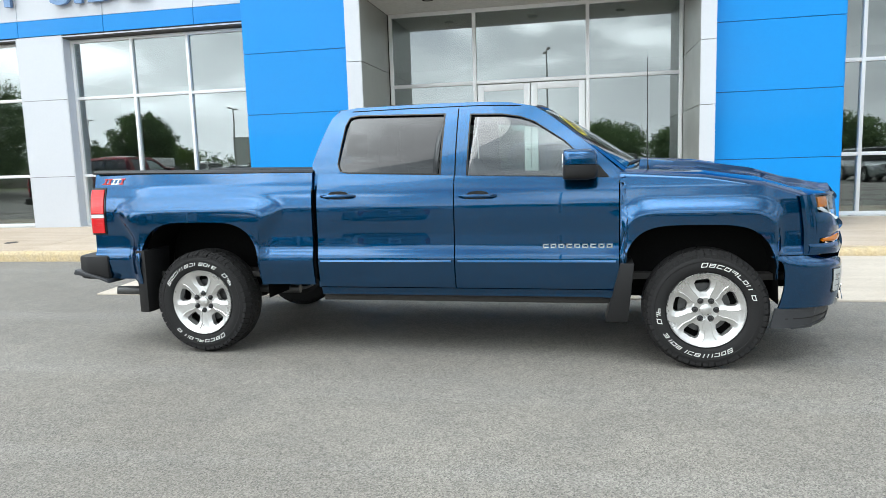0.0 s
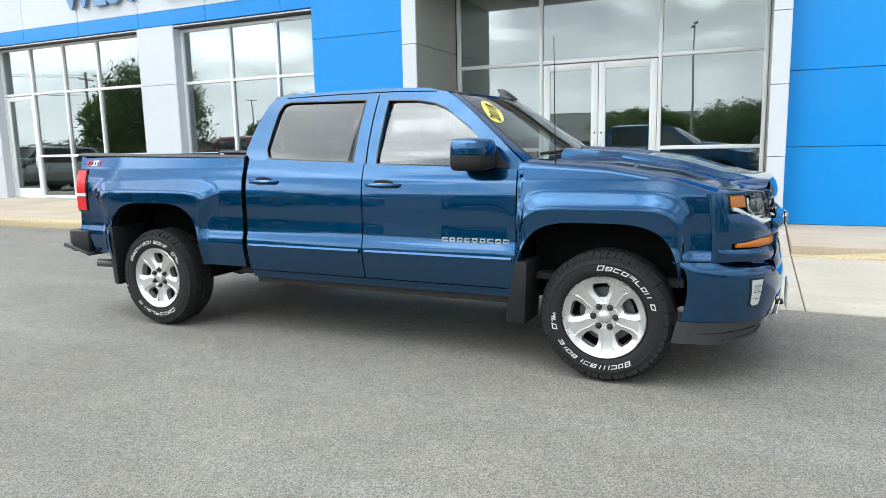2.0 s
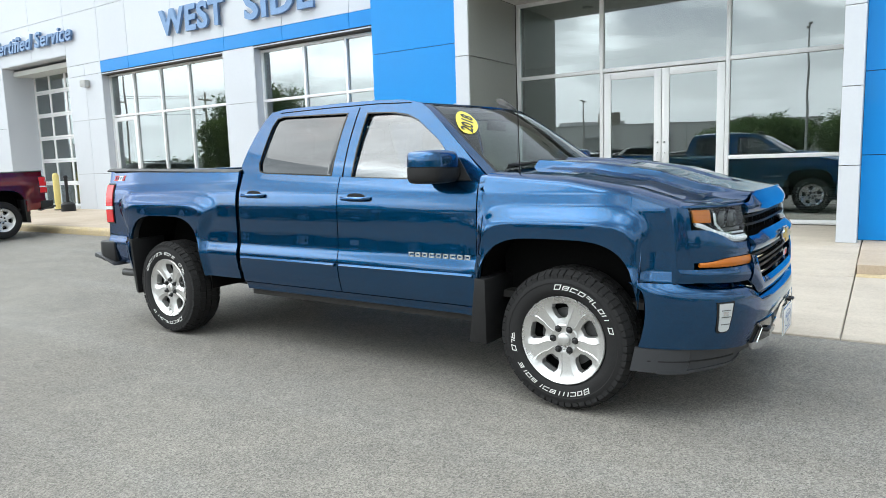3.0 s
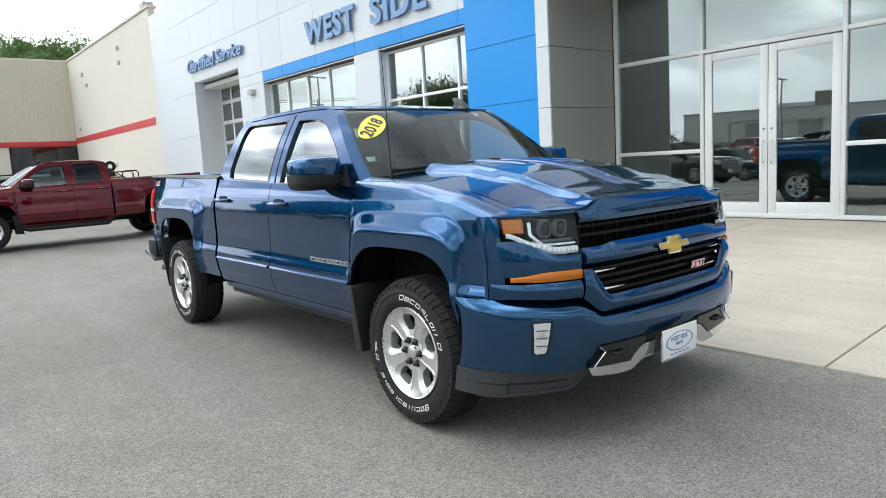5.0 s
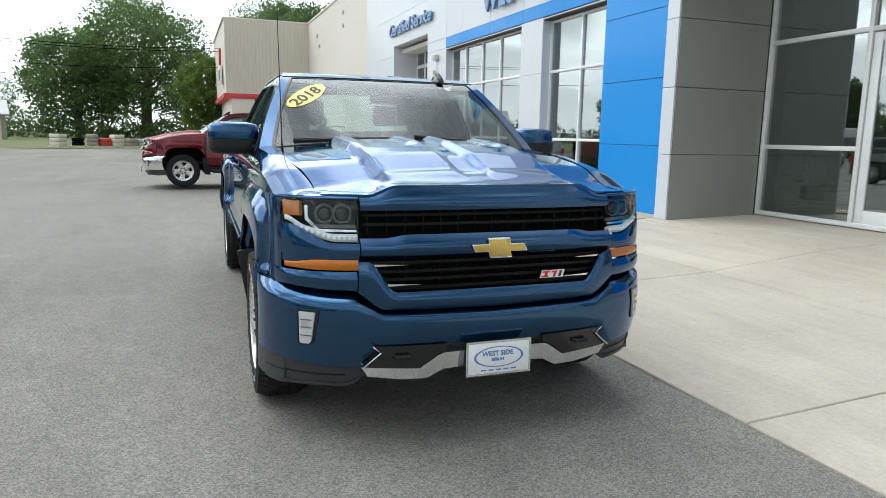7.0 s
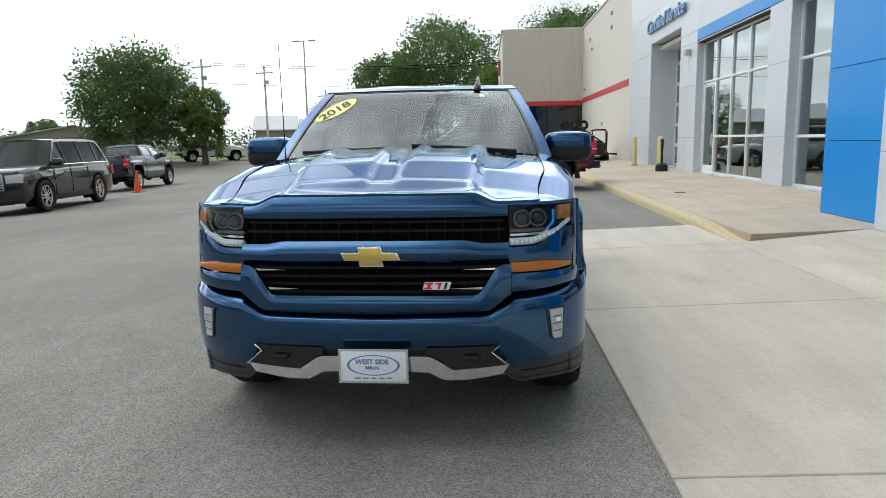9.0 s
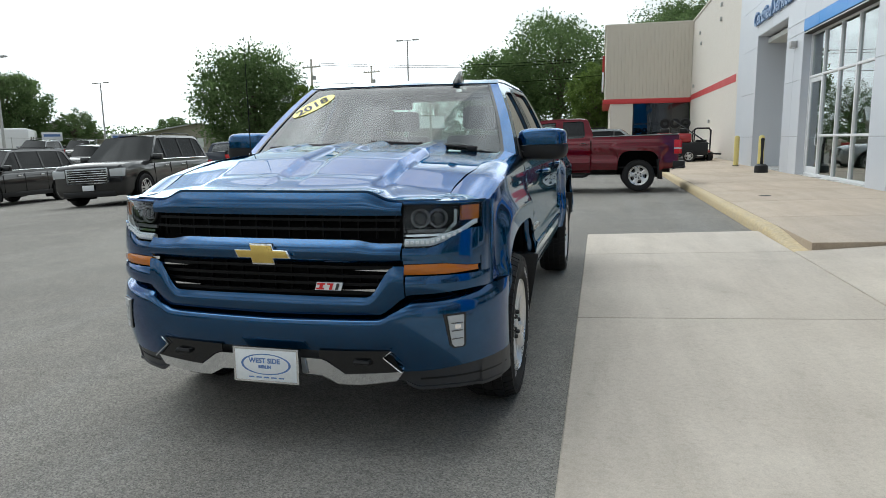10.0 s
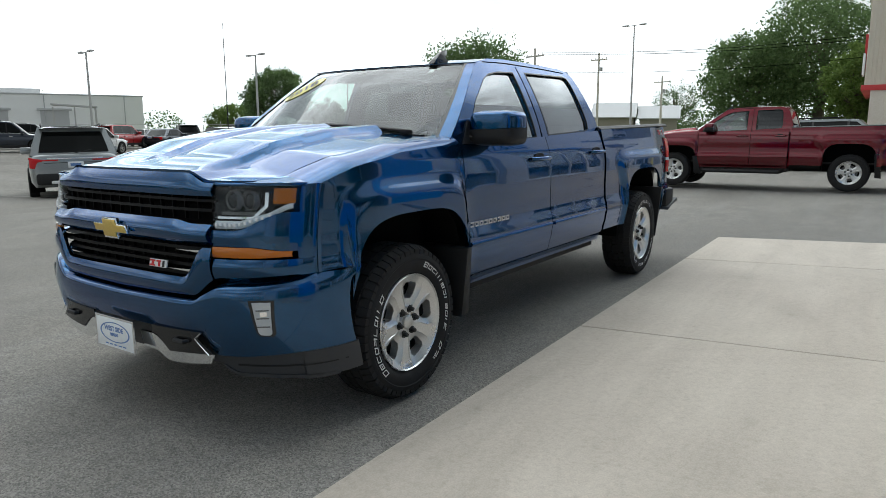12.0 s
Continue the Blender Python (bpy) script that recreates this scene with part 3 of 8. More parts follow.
def glass_door(x0, x1, z0, z1, y, hinge, name):
    d = thing(name, "white-framed glass entrance door, closed", "door", kind="structure")
    s, k = 0.115, 0.23
    part("stile", box(x0, x0 + s, y, y + 0.05, z0, z1, 0.006), "silver_frame", d)
    part("stile", box(x1 - s, x1, y, y + 0.05, z0, z1, 0.006), "silver_frame", d)
    part("top_rail", box(x0 + s, x1 - s, y, y + 0.05, z1 - s, z1, 0.006), "silver_frame", d)
    part("bottom_rail", box(x0 + s, x1 - s, y, y + 0.05, z0, z0 + k, 0.006), "silver_frame", d)
    part("push_bar", box(x0 + s, x1 - s, y + 0.055, y + 0.085, 1.30, 1.335, 0.004), "silver_frame", d)
    g = part("pane", box(x0 + s, x1 - s, y + 0.02, y + 0.03, z0 + k, z1 - s), "shop_glass", d, smooth=0)
    g.visible_shadow = False
    hx = x1 - 0.05 if hinge == "left" else x0 + 0.05
    zc = z0 + 0.95
    part("door_handle", tube([(hx, y, zc + 0.15), (hx, y - 0.05, zc + 0.15), (hx, y - 0.065, zc + 0.12), (hx, y - 0.065, zc - 0.12), (hx, y - 0.05, zc - 0.15), (hx, y, zc - 0.15)], 0.012), "silver_frame", d, "brushed steel pull handle")
    part("lock", lathe([(0.0, -0.008), (0.018, -0.008), (0.018, 0.0)], 12), "chrome", d).location = (hx, y, zc + 0.32)
    return d


# entrance
glazing("window_1", "silver-framed entrance glazing reflecting the lot", -3.24, 1.855, 0.31, 4.06, GLASS, (-1.68, 0.29), (1.31, 2.78), doors=((-1.68, 0.29, 2.745),))
glass_door(-1.64, -0.70, 0.305, 2.735, GLASS + 0.02, "left", "door_1")
glass_door(-0.69, 0.25, 0.305, 2.735, GLASS + 0.02, "right", "door_2")
glazing("window_2", "tall silver-framed showroom window reflecting clouds", -10.04, -4.9, 0.30, 4.09, WALL + 0.2, (-8.656, -7.418, -6.188), (1.35, 2.924))
glazing("window_3", "tall silver-framed showroom window beside a service door", -16.33, -11.15, 0.30, 4.12, WALL + 0.2, (-15.17, -13.95, -12.75), (1.37, 2.95), doors=((-16.33, -15.17, 2.92),))
glass_door(-16.28, -15.20, 0.305, 2.91, WALL + 0.22, "left", "door_3")
glazing("window_4", "silver-framed showroom window beside the blue tower", 3.88, 9.0, 0.30, 4.09, WALL + 0.2, (4.70, 6.1, 7.5), (1.319, 2.844))
# reveals of the recessed windows
for x0, x1 in ((-10.06, -10.045), (-16.35, -16.335), (-11.145, -11.13)):
    wall_part("window_reveal", x0, x1, WALL + 0.005, WALL + 0.34, 0.25, 4.12, "white_panel")
for x0, x1 in ((-10.06, -5.42), (-16.35, -11.13), (3.87, 9.0)):
    wall_part("window_head", x0, x1, WALL + 0.005, WALL + 0.34, 4.125, 4.15, "white_panel")

# service bay: a deep opening with a glazed sectional door
wall_part("bay_reveal", -22.1, -22.08, WALL + 0.005, WALL + 1.0, 0.2, 4.86, "white_panel")
wall_part("bay_reveal", -18.12, -18.1, WALL + 0.005, WALL + 1.0, 0.2, 4.86, "white_panel")
wall_part("bay_head", -22.1, -18.1, WALL + 0.005, WALL + 1.0, 4.84, 4.86, "white_panel")


def sectional_door(x0, x1, z0, z1, y, rows, cols):
    d = thing("garage_door", "glazed sectional overhead door in silver frames, shut", "garage door", kind="structure")
    hz, hx = (z1 - z0) / rows, (x1 - x0) / cols
    for i in range(rows):
        for s in (0, 1):
            part("rail", box(x0, x1, y, y + 0.05, z0 + i * hz + (0 if s == 0 else hz - 0.07) + 0.004, z0 + i * hz + (0.07 if s == 0 else hz) - 0.004, 0.004), "silver_frame", d)
        for j in range(cols + 1):
            xx = min(max(x0 + j * hx, x0 + 0.05), x1 - 0.05)
            part("stile", box(xx - 0.05, xx + 0.05, y + 0.004, y + 0.046, z0 + i * hz + 0.07, z0 + (i + 1) * hz - 0.07), "silver_frame", d)
            if j < cols:
                g = part("pane", box(x0 + j * hx + 0.04, x0 + (j + 1) * hx - 0.04, y + 0.02, y + 0.03, z0 + i * hz + 0.06, z0 + (i + 1) * hz - 0.06), "shop_glass", d, smooth=0)
                g.visible_shadow = False


sectional_door(-22.08, -18.12, 0.30, 4.84, WALL + 0.95, 6, 4)


# ---- metal cladding, panel by panel ----
def panel(x0, x1, z0, z1, y, mat, gap=0.008):
    return part("panel", box(x0 + gap / 2, x1 - gap / 2, y, y + 0.03, z0 + gap / 2, z1 - gap / 2, 0.003, segs=1), mat, showroom, smooth=0)


def panel_side(x, y0, y1, z0, z1, mat, out, gap=0.008):
    a, b = (x, x + 0.03) if out < 0 else (x - 0.03, x)
    return part("panel", box(a, b, y0 + gap / 2, y1 - gap / 2, z0 + gap / 2, z1 - gap / 2, 0.003, segs=1), mat, showroom, smooth=0)


def panels(xs, zs, y, mat):
    for a, b in zip(xs, xs[1:]):
        for c, d in zip(zs, zs[1:]):
            panel(a, b, c, d, y, mat)


ROWS_W = [0.22, 1.34, 2.90, 4.17]
panels([-24.6, -22.1], [0.2, 1.34, 2.9, 4.49, 5.95, 7.2, TOP], WALL, "white_panel")
panels([-18.1, -17.2, -16.35], [0.2, 1.34, 2.9, 4.17, 4.49], WALL, "white_panel")
panels([-22.1, -20.1, -18.1], [4.86, 5.95, 7.2, TOP], WALL, "white_panel")
panels([-18.1, -16.35], [4.49, 5.95, 7.2, TOP], WALL, "white_panel")
panels([-11.13, -10.06], ROWS_W, WALL, "white_panel")
XJ = [-16.35, -14.99, -13.02, -11.05, -9.08, -7.11, -5.42]
panels(XJ, [4.49, 5.95, 7.2, TOP], WALL, "white_panel")
panels(XJ, [4.17, 4.49], WALL - 0.012, "blue_panel")
panels([3.88, 5.9, 7.9, 9.9, 12.0, 14.0], [4.49, 5.95, 7.2, TOP], WALL, "white_panel")
panels([3.88, 5.9, 7.9, 9.9, 12.0, 14.0], [4.17, 4.49], WALL - 0.012, "blue_panel")
panels([9.0, 11.5, 14.0], ROWS_W, WALL, "white_panel")
BLUE_ROWS = [0.26, 1.297, 2.29, 3.30, 4.31, 5.32, 6.33, 7.34, TOP]
panels([-5.42, -3.51], BLUE_ROWS, TOWER, "blue_panel")
panels([2.087, 3.87], BLUE_ROWS, TOWER, "blue_panel")
for c, d in zip(BLUE_ROWS, BLUE_ROWS[1:]):
    panel_side(-5.42, TOWER + 0.032, WALL + 0.2, c, d, "blue_panel", -1)
    panel_side(3.89, TOWER + 0.032, WALL + 0.2, c, d, "blue_panel", 1)
PIER_ROWS = [0.25, 1.18, 2.107, 3.03, 4.06, 5.1, 6.2, 7.3, TOP]
panels([-3.51, -3.253], PIER_ROWS, PIER, "white_panel")
panels([1.864, 2.087], PIER_ROWS, PIER, "white_panel")
panels([-3.253, -1.55, 0.16, 1.864], PIER_ROWS[4:], PIER, "white_panel")
for c, d in zip(PIER_ROWS, PIER_ROWS[1:]):
    if c < 4:
        panel_side(-3.253, PIER + 0.032, 12.30, c, d, "gray_panel", 1)
        panel_side(1.864, PIER + 0.032, 12.30, c, d, "gray_panel", -1)
    panel_side(-3.51, PIER + 0.032, TOWER + 0.03, c, d, "white_panel", -1)
    panel_side(2.087, PIER + 0.032, TOWER + 0.03, c, d, "white_panel", 1)
wall_part("wall", -3.48, -3.285, PIER + 0.034, 12.34, 0.1, 4.1, "joint")
wall_part("wall", 1.896, 2.055, PIER + 0.034, 12.34, 0.1, 4.1, "joint")
wall_part("portal_beam", -3.25, 1.864, PIER + 0.034, PIER + 0.27, 4.06, 4.12, "white_panel")
for x in (-2.3, -0.7, 0.9):
    lamp = thing("recessed_downlight", "round recessed downlight in the entrance soffit, off", "downlight", pose(x, 11.4, 4.06), group="entrance downlights")
    part("trim_ring", lathe([(0.06, 0.002), (0.09, 0.0), (0.095, -0.008), (0.065, -0.012), (0.06, 0.002)], 20, axis="Z"), "dark", lamp)
    part("reflector", lathe([(0.0, -0.003), (0.062, -0.006)], 20, axis="Z"), "alloy_dark", lamp)


# ---- signs ----
def sign(name, label, body, x0, x1, z0, height, thicken, shear=0.0, spacing=1.0):
    bm = text_bm(body, 1.0, 0.5, lambda a, b, c: Vector((a, b, c)), thicken, spacing, shear)
    lo = min(v.co.x for v in bm.verts)
    hi = max(v.co.x for v in bm.verts)
    zl, zh = min(v.co.y for v in bm.verts), max(v.co.y for v in bm.verts)
    for v in bm.verts:
        a, b, c = v.co
        v.co = Vector((x0 + (a - lo) / (hi - lo) * (x1 - x0), WALL - 0.075 - (c / 0.5) * 0.035, z0 + (b - zl) / (zh - zl) * height))
    return solid(name, bm, "letter", label, "sign", smooth=0)


sign("sign", "raised blue-grey metal sign letters on the white fascia", "WEST", -13.36, -10.86, 4.76, 0.64, 0.035, spacing=1.1)
sign("sign", "raised blue-grey metal sign letters on the white fascia", "SIDE", -10.16, -8.0, 4.72, 0.64, 0.035, spacing=1.1)
sign("sign", "raised italic sign letters above the service bay", "Certified Service", -22.4, -17.55, 5.20, 0.46, 0.02, 0.25)
for x, z in ((-17.1, 3.93),):
    wl = thing("wall_light", "small grey box lamp on the wall", "wall light", pose(x, WALL, z))
    part("housing", box(-0.14, 0.14, -0.16, 0.0, -0.09, 0.09, 0.02), "soffit", wl)
    part("lens", box(-0.11, 0.11, -0.14, -0.02, -0.10, -0.09), "white_lens", wl)


# ---- pavement, kerbs and pad ----
def slab(name, xs, ys, zf, mat, parent, gap=0.010, deep=0.16):
    """A slab whose top follows the fall of the ground."""
    bm = bmesh.new()
    x0, x1 = xs[0] + gap / 2, xs[1] - gap / 2
    yy = [ys[0] + gap / 2] + [y for y in (9.1, 10.7) if ys[0] + 0.05 < y < ys[1] - 0.05] + [ys[1] - gap / 2]
    top = [[bm.verts.new((x, y, zf(y))) for y in yy] for x in (x0, x1)]
    bot = [[bm.verts.new((x, y, zf(y) - deep)) for y in yy] for x in (x0, x1)]
    n = len(yy)
    for j in range(n - 1):
        bm.faces.new((top[0][j], top[1][j], top[1][j + 1], top[0][j + 1]))
        bm.faces.new((bot[0][j], bot[0][j + 1], bot[1][j + 1], bot[1][j]))
        bm.faces.new((top[0][j], top[0][j + 1], bot[0][j + 1], bot[0][j]))
        bm.faces.new((top[1][j], bot[1][j], bot[1][j + 1], top[1][j + 1]))
    for j in (0, n - 1):
        bm.faces.new((top[0][j], bot[0][j], bot[1][j], top[1][j]))
    bmesh.ops.recalc_face_normals(bm, faces=bm.faces[:])
    edge = [e for e in bm.edges if all(abs(v.co.z - zf(v.co.y)) < 1e-4 for v in e.verts) and len([f for f in e.link_faces if abs(f.normal.z) < 0.5]) == 1]
    bmesh.ops.bevel(bm, geom=edge, offset=0.006, segments=1, affect="EDGES")
    return part(name, bm, mat, parent, smooth=0)


pad = thing("pavement", "light grey concrete apron laid in square slabs", "pavement", kind="structure")
PAD_X = [-5.34, -3.595, -0.645, 2.136, 4.95, 7.8, 10.7, 13.6]
for a, b in zip(PAD_X, PAD_X[1:]):
    slab("slab", (a, b), (6.82, 9.1), ramp_z, "pad", pad)
    if -3.6 < a < 2.1:
        slab("slab", (a, b), (9.1, 10.5), ramp_z, "pad", pad)
        slab("slab", (a, b), (10.5, 12.36), ramp_z, "pad", pad)
pave = thing("pavement", "tan weathered concrete walkway along the building", "pavement", kind="structure")
for a, b in zip(span(-36.1, -3.6, 13), span(-36.1, -3.6, 13)[1:]):
    slab("slab", (a, b), (9.28, 12.7), walk_z, "walk", pave)
for a, b in zip(span(2.14, 13.6, 4), span(2.14, 13.6, 4)[1:]):
    slab("slab", (a, b), (9.28, 12.7), walk_z, "walk", pave)


def kerb(x0, x1, ramp_at, name):
    """A rounded kerb that dies into the ramp at one end."""
    xs = span(x0, x1, max(8, int(abs(x1 - x0) / 0.25)))

    def top(x):
        d = abs(x - ramp_at)
        return 0.10 + (walk_z(9.1) - 0.10) * sstep(0.0, 1.6, d)

    prof = [(9.10, 0.0), (9.105, 0.75), (9.13, 0.95), (9.16, 1.0), (9.282, 1.0)]

    def at(u, v):
        x = xs[round(u * (len(xs) - 1))]
        y, k = prof[round(v * (len(prof) - 1))]
        return Vector((x, y + 0.006 * noise.noise((x * 1.7, 0, 3)), -0.03 + (top(x) + 0.03) * k))

    solid(name, sheet(len(xs) - 1, len(prof) - 1, at), "kerb_paint", "worn yellow-painted concrete kerb", "kerb", kind="structure", smooth=50)


kerb(-36.1, -3.6, -3.6, "kerb")
kerb(2.14, 13.6, 2.14, "kerb")



# ---- pickup trucks: x ahead from the front axle, y to the left, z up from the ground ----
BASE = 3.645
ARCH_F = (-0.055, 0.475, 0.945)
ARCH_R = (-BASE + 0.045, 0.500, 1.0)
SIDE = [(0.40, 0.885), (0.46, 0.910), (0.55, 0.945), (0.63, 0.962), (0.70, 0.972), (0.745, 0.968), (0.80, 0.953), (0.90, 0.948), (1.00, 0.950), (1.10, 0.948), (1.19, 0.935), (1.27, 0.908), (1.32, 0.885), (1.42, 0.858)]


def arch(x, a, floor):
    xc, hw, top = a
    u = abs(x - xc) / hw
    return floor + (top - floor) * (1 - u ** 4.0) ** (1 / 3.0) if u < 1 else floor


def flare(x, z, xc, hw, low, zt):
    k = (z - 0.35) / (zt - 0.35)
    n = (abs((x - xc) / (low + (hw - low) * sstep(0.58, 0.92, k))) ** 7 + abs(k) ** 7) ** (1 / 7)
    return 1 - sstep(0.86, 1.0, n)


def body_y(x, z):
    """Half width of the body side."""
    y = (smooth_table(SIDE, z) if z < 0.8 else lerp_table(SIDE, z)) + 0.010
    y -= 0.055 * sstep(0.10, 0.72, x) ** 1.5
    y -= 0.035 * sstep(-4.0, -4.6, x) if x < -4.0 else 0
    y += 0.042 * flare(x, z, -0.05, 0.54, 0.515, 1.13)
    y += 0.044 * flare(x, z, -BASE + 0.02, 0.78, 0.575, 1.20)
    return y


def cut(outline, x):
    """Lowest and highest z of a closed outline at x."""
    zs = []
    for (a, b), (c, d) in zip(outline, outline[1:] + outline[:1]):
        if min(a, c) <= x <= max(a, c) and a != c:
            zs.append(b + (d - b) * (x - a) / (c - a))
    return (min(zs), max(zs)) if zs else (outline[0][1], outline[0][1])


def cab_y(z):
    """Half width of the glasshouse."""
    d = max(0.0, z - 1.24)
    return 0.902 - 0.26 * d - 0.34 * d * d


def belt(x):
    return 1.243 + 0.038 * (-x - 0.6)


def nose_x(y, z):
    """The front face, bowed and raked."""
    u = min(0.999, abs(y) / 0.930)
    x = 0.578 + 0.330 * (1 - u ** 3.6) ** (1 / 1.9)
    return x - 0.13 * max(0.0, z - 0.88) - 0.45 * max(0.0, z - 1.08) ** 1.3


def bumper_x(y, z=0.6):
    u = min(0.9999, abs(y) / 0.992)
    x = 0.438 + 0.498 * (1 - u ** 3.6) ** 0.5
    return x - 1.6 * (z - 0.63) ** 2 * (1 if z > 0.63 else 0.3)


def hood_edge(y):
    """Height of the front edge of the hood."""
    return 1.128 + 0.040 * (1 - sstep(0.44, 0.56, abs(y)))


WHEEL_MESH = {}


def wheel_lettering():
    """Raised white outlined marks round the sidewall, in two long words and a short one."""
    bm = bmesh.new()
    forms = ("obtlr", "obtl", "btl", "obl", "otr", "bl", "obtlr", "btr", "l", "oblr")

    def stroke(a0, a1, r0, r1, lean):
        vs = []
        for a, r in ((a0, r0), (a1, r0), (a1, r1), (a0, r1)):
            q = radians(a + lean * (r - 0.283) / 0.028)
            vs.append(bm.verts.new((r * math.cos(q), 0.1325 + 0.0018 * (1 if r < 0.30 else 0.4), r * math.sin(q))))
        bm.faces.new(vs)

    n = 0
    for start, widths in ((82, (9.5, 9, 9.5, 9, 9, 9, 7.5, 5, 8.5, 9)), (236, (8.5, 7.5, 8.5, 5, 5, 5, 8.5, 8.5, 7.5, 7.5, 8.5, 5, 8.5)), (341, (8.5, 5.5, 9.5))):
        a = start
        for k, wd in enumerate(widths):
            tall = 0.029 if k == 0 else 0.0245
            r0, r1, w = 0.284, 0.284 + tall, wd * 0.78
            f = forms[n % len(forms)] if wd > 5.2 else "l"
            lean = 2.0
            e = 0.0050
            ea = math.degrees(e / 0.295)
            if "l" in f:
                stroke(a, a + ea * 1.2, r0, r1, lean)
            if "r" in f or "o" in f:
                stroke(a + w - ea * 1.2, a + w, r0, r1 if "o" in f else r0 + tall * 0.6, lean)
            if "b" in f:
                stroke(a, a + w, r0, r0 + e, lean)
            if "t" in f or "o" in f:
                stroke(a, a + w, r1 - e, r1, lean)
            if n % 3 == 1 and wd > 5.2:
                stroke(a, a + w * 0.8, r0 + tall * 0.42, r0 + tall * 0.42 + e * 0.9, lean)
            n += 1
            a += wd
    bmesh.ops.recalc_face_normals(bm, faces=bm.faces[:])
    return bm


def wheel_face():
    """Five broad faceted spokes over a dished face with five dark openings."""
    bm = bmesh.new()
    rows = ((0.070, 10.0, 0.093, 0.3), (0.118, 10.0, 0.094, 1.0), (0.141, 15.8, 0.096, 1.0), (0.186, 16.0, 0.101, 1.0), (0.203, 11.5, 0.104, 0.8), (0.220, 11.5, 0.109, 0.35), (0.239, 11.5, 0.1175, 0.0))
    across = (-1.0, -0.80, -0.50, -0.43, 0.43, 0.50, 0.80, 1.0)
    lift = (-0.010, -0.006, 0.006, 0.0015, 0.0015, 0.006, -0.006, -0.010)

    def at(ang, r, y):
        return bm.verts.new((r * math.cos(ang), y, r * math.sin(ang)))

    spokes = []
    for i in range(5):
        mid = radians(47 + 72 * i)
        grid = []
        for r, hw, y, k in rows:
            grid.append([at(mid + q * radians(36 - hw), r, y + d * k) for q, d in zip(across, lift)])
        for p, q in zip(grid, grid[1:]):
            for j in range(len(across) - 1):
                bm.faces.new((p[j], q[j], q[j + 1], p[j + 1]))
        spokes.append(grid)
    for i in range(5):
        a, b = spokes[i], spokes[(i + 1) % 5]
        mid = radians(47 + 72 * i + 36)
        for m in (0, 4, 5):
            c = [at(mid, rows[m + e][0], rows[m + e][2] - 0.011 * rows[m + e][3]) for e in (0, 1)]
            bm.faces.new((a[m][-1], a[m + 1][-1], c[1], c[0]))
            bm.faces.new((c[0], c[1], b[m + 1][0], b[m][0]))
        # walls of the opening
        loop = [a[m][-1] for m in (1, 2, 3, 4)] + [b[m][0] for m in (4, 3, 2, 1)]
        deep = [bm.verts.new((v.co.x * 0.985, v.co.y - 0.045, v.co.z * 0.985)) for v in loop]
        for k in range(len(loop)):
            n = (k + 1) % len(loop)
            bm.faces.new((loop[k], loop[n], deep[n], deep[k]))
    bmesh.ops.remove_doubles(bm, verts=bm.verts[:], dist=1e-5)
    bmesh.ops.recalc_face_normals(bm, faces=bm.faces[:])
    return bm


def tyre_tread():
    """Staggered lugs across the crown and down both shoulders."""
    bm = bmesh.new()
    n = 56
    for i in range(n):
        a = 2 * math.pi * i / n
        for k, (y0, y1, off, r0, r1, wd) in enumerate(((0.082, 0.128, 0.0, 0.345, 0.389, 0.0165), (0.030, 0.077, 0.5, 0.372, 0.392, 0.0185), (-0.022, 0.022, 0.2, 0.372, 0.392, 0.0180), (-0.077, -0.030, 0.5, 0.372, 0.392, 0.0185), (-0.128, -0.082, 0.0, 0.345, 0.389, 0.0165))):
            b = a + off * 2 * math.pi / n + (0.008 if i % 2 else 0)
            wd = wd + 0.0025 * (i % 2)
            vs = []
            for r in (r0, r1):
                for yy in (y0, y1):
                    outer = abs(yy) > 0.1
                    rr = r - (0.022 if r == r1 and outer else 0) - (0.012 * (i % 2) if r == r0 and outer else 0)
                    for s in (-1, 1):
                        c = b + s * wd / 0.39 + (0.014 if k in (1, 3) and yy == y0 else 0)
                        vs.append(bm.verts.new((rr * math.cos(c), yy, rr * math.sin(c))))
            for f in ((4, 5, 7, 6), (0, 1, 5, 4), (2, 6, 7, 3), (0, 4, 6, 2), (1, 3, 7, 5)):
                bm.faces.new([vs[j] for j in f])
    bmesh.ops.recalc_face_normals(bm, faces=bm.faces[:])
    return bm


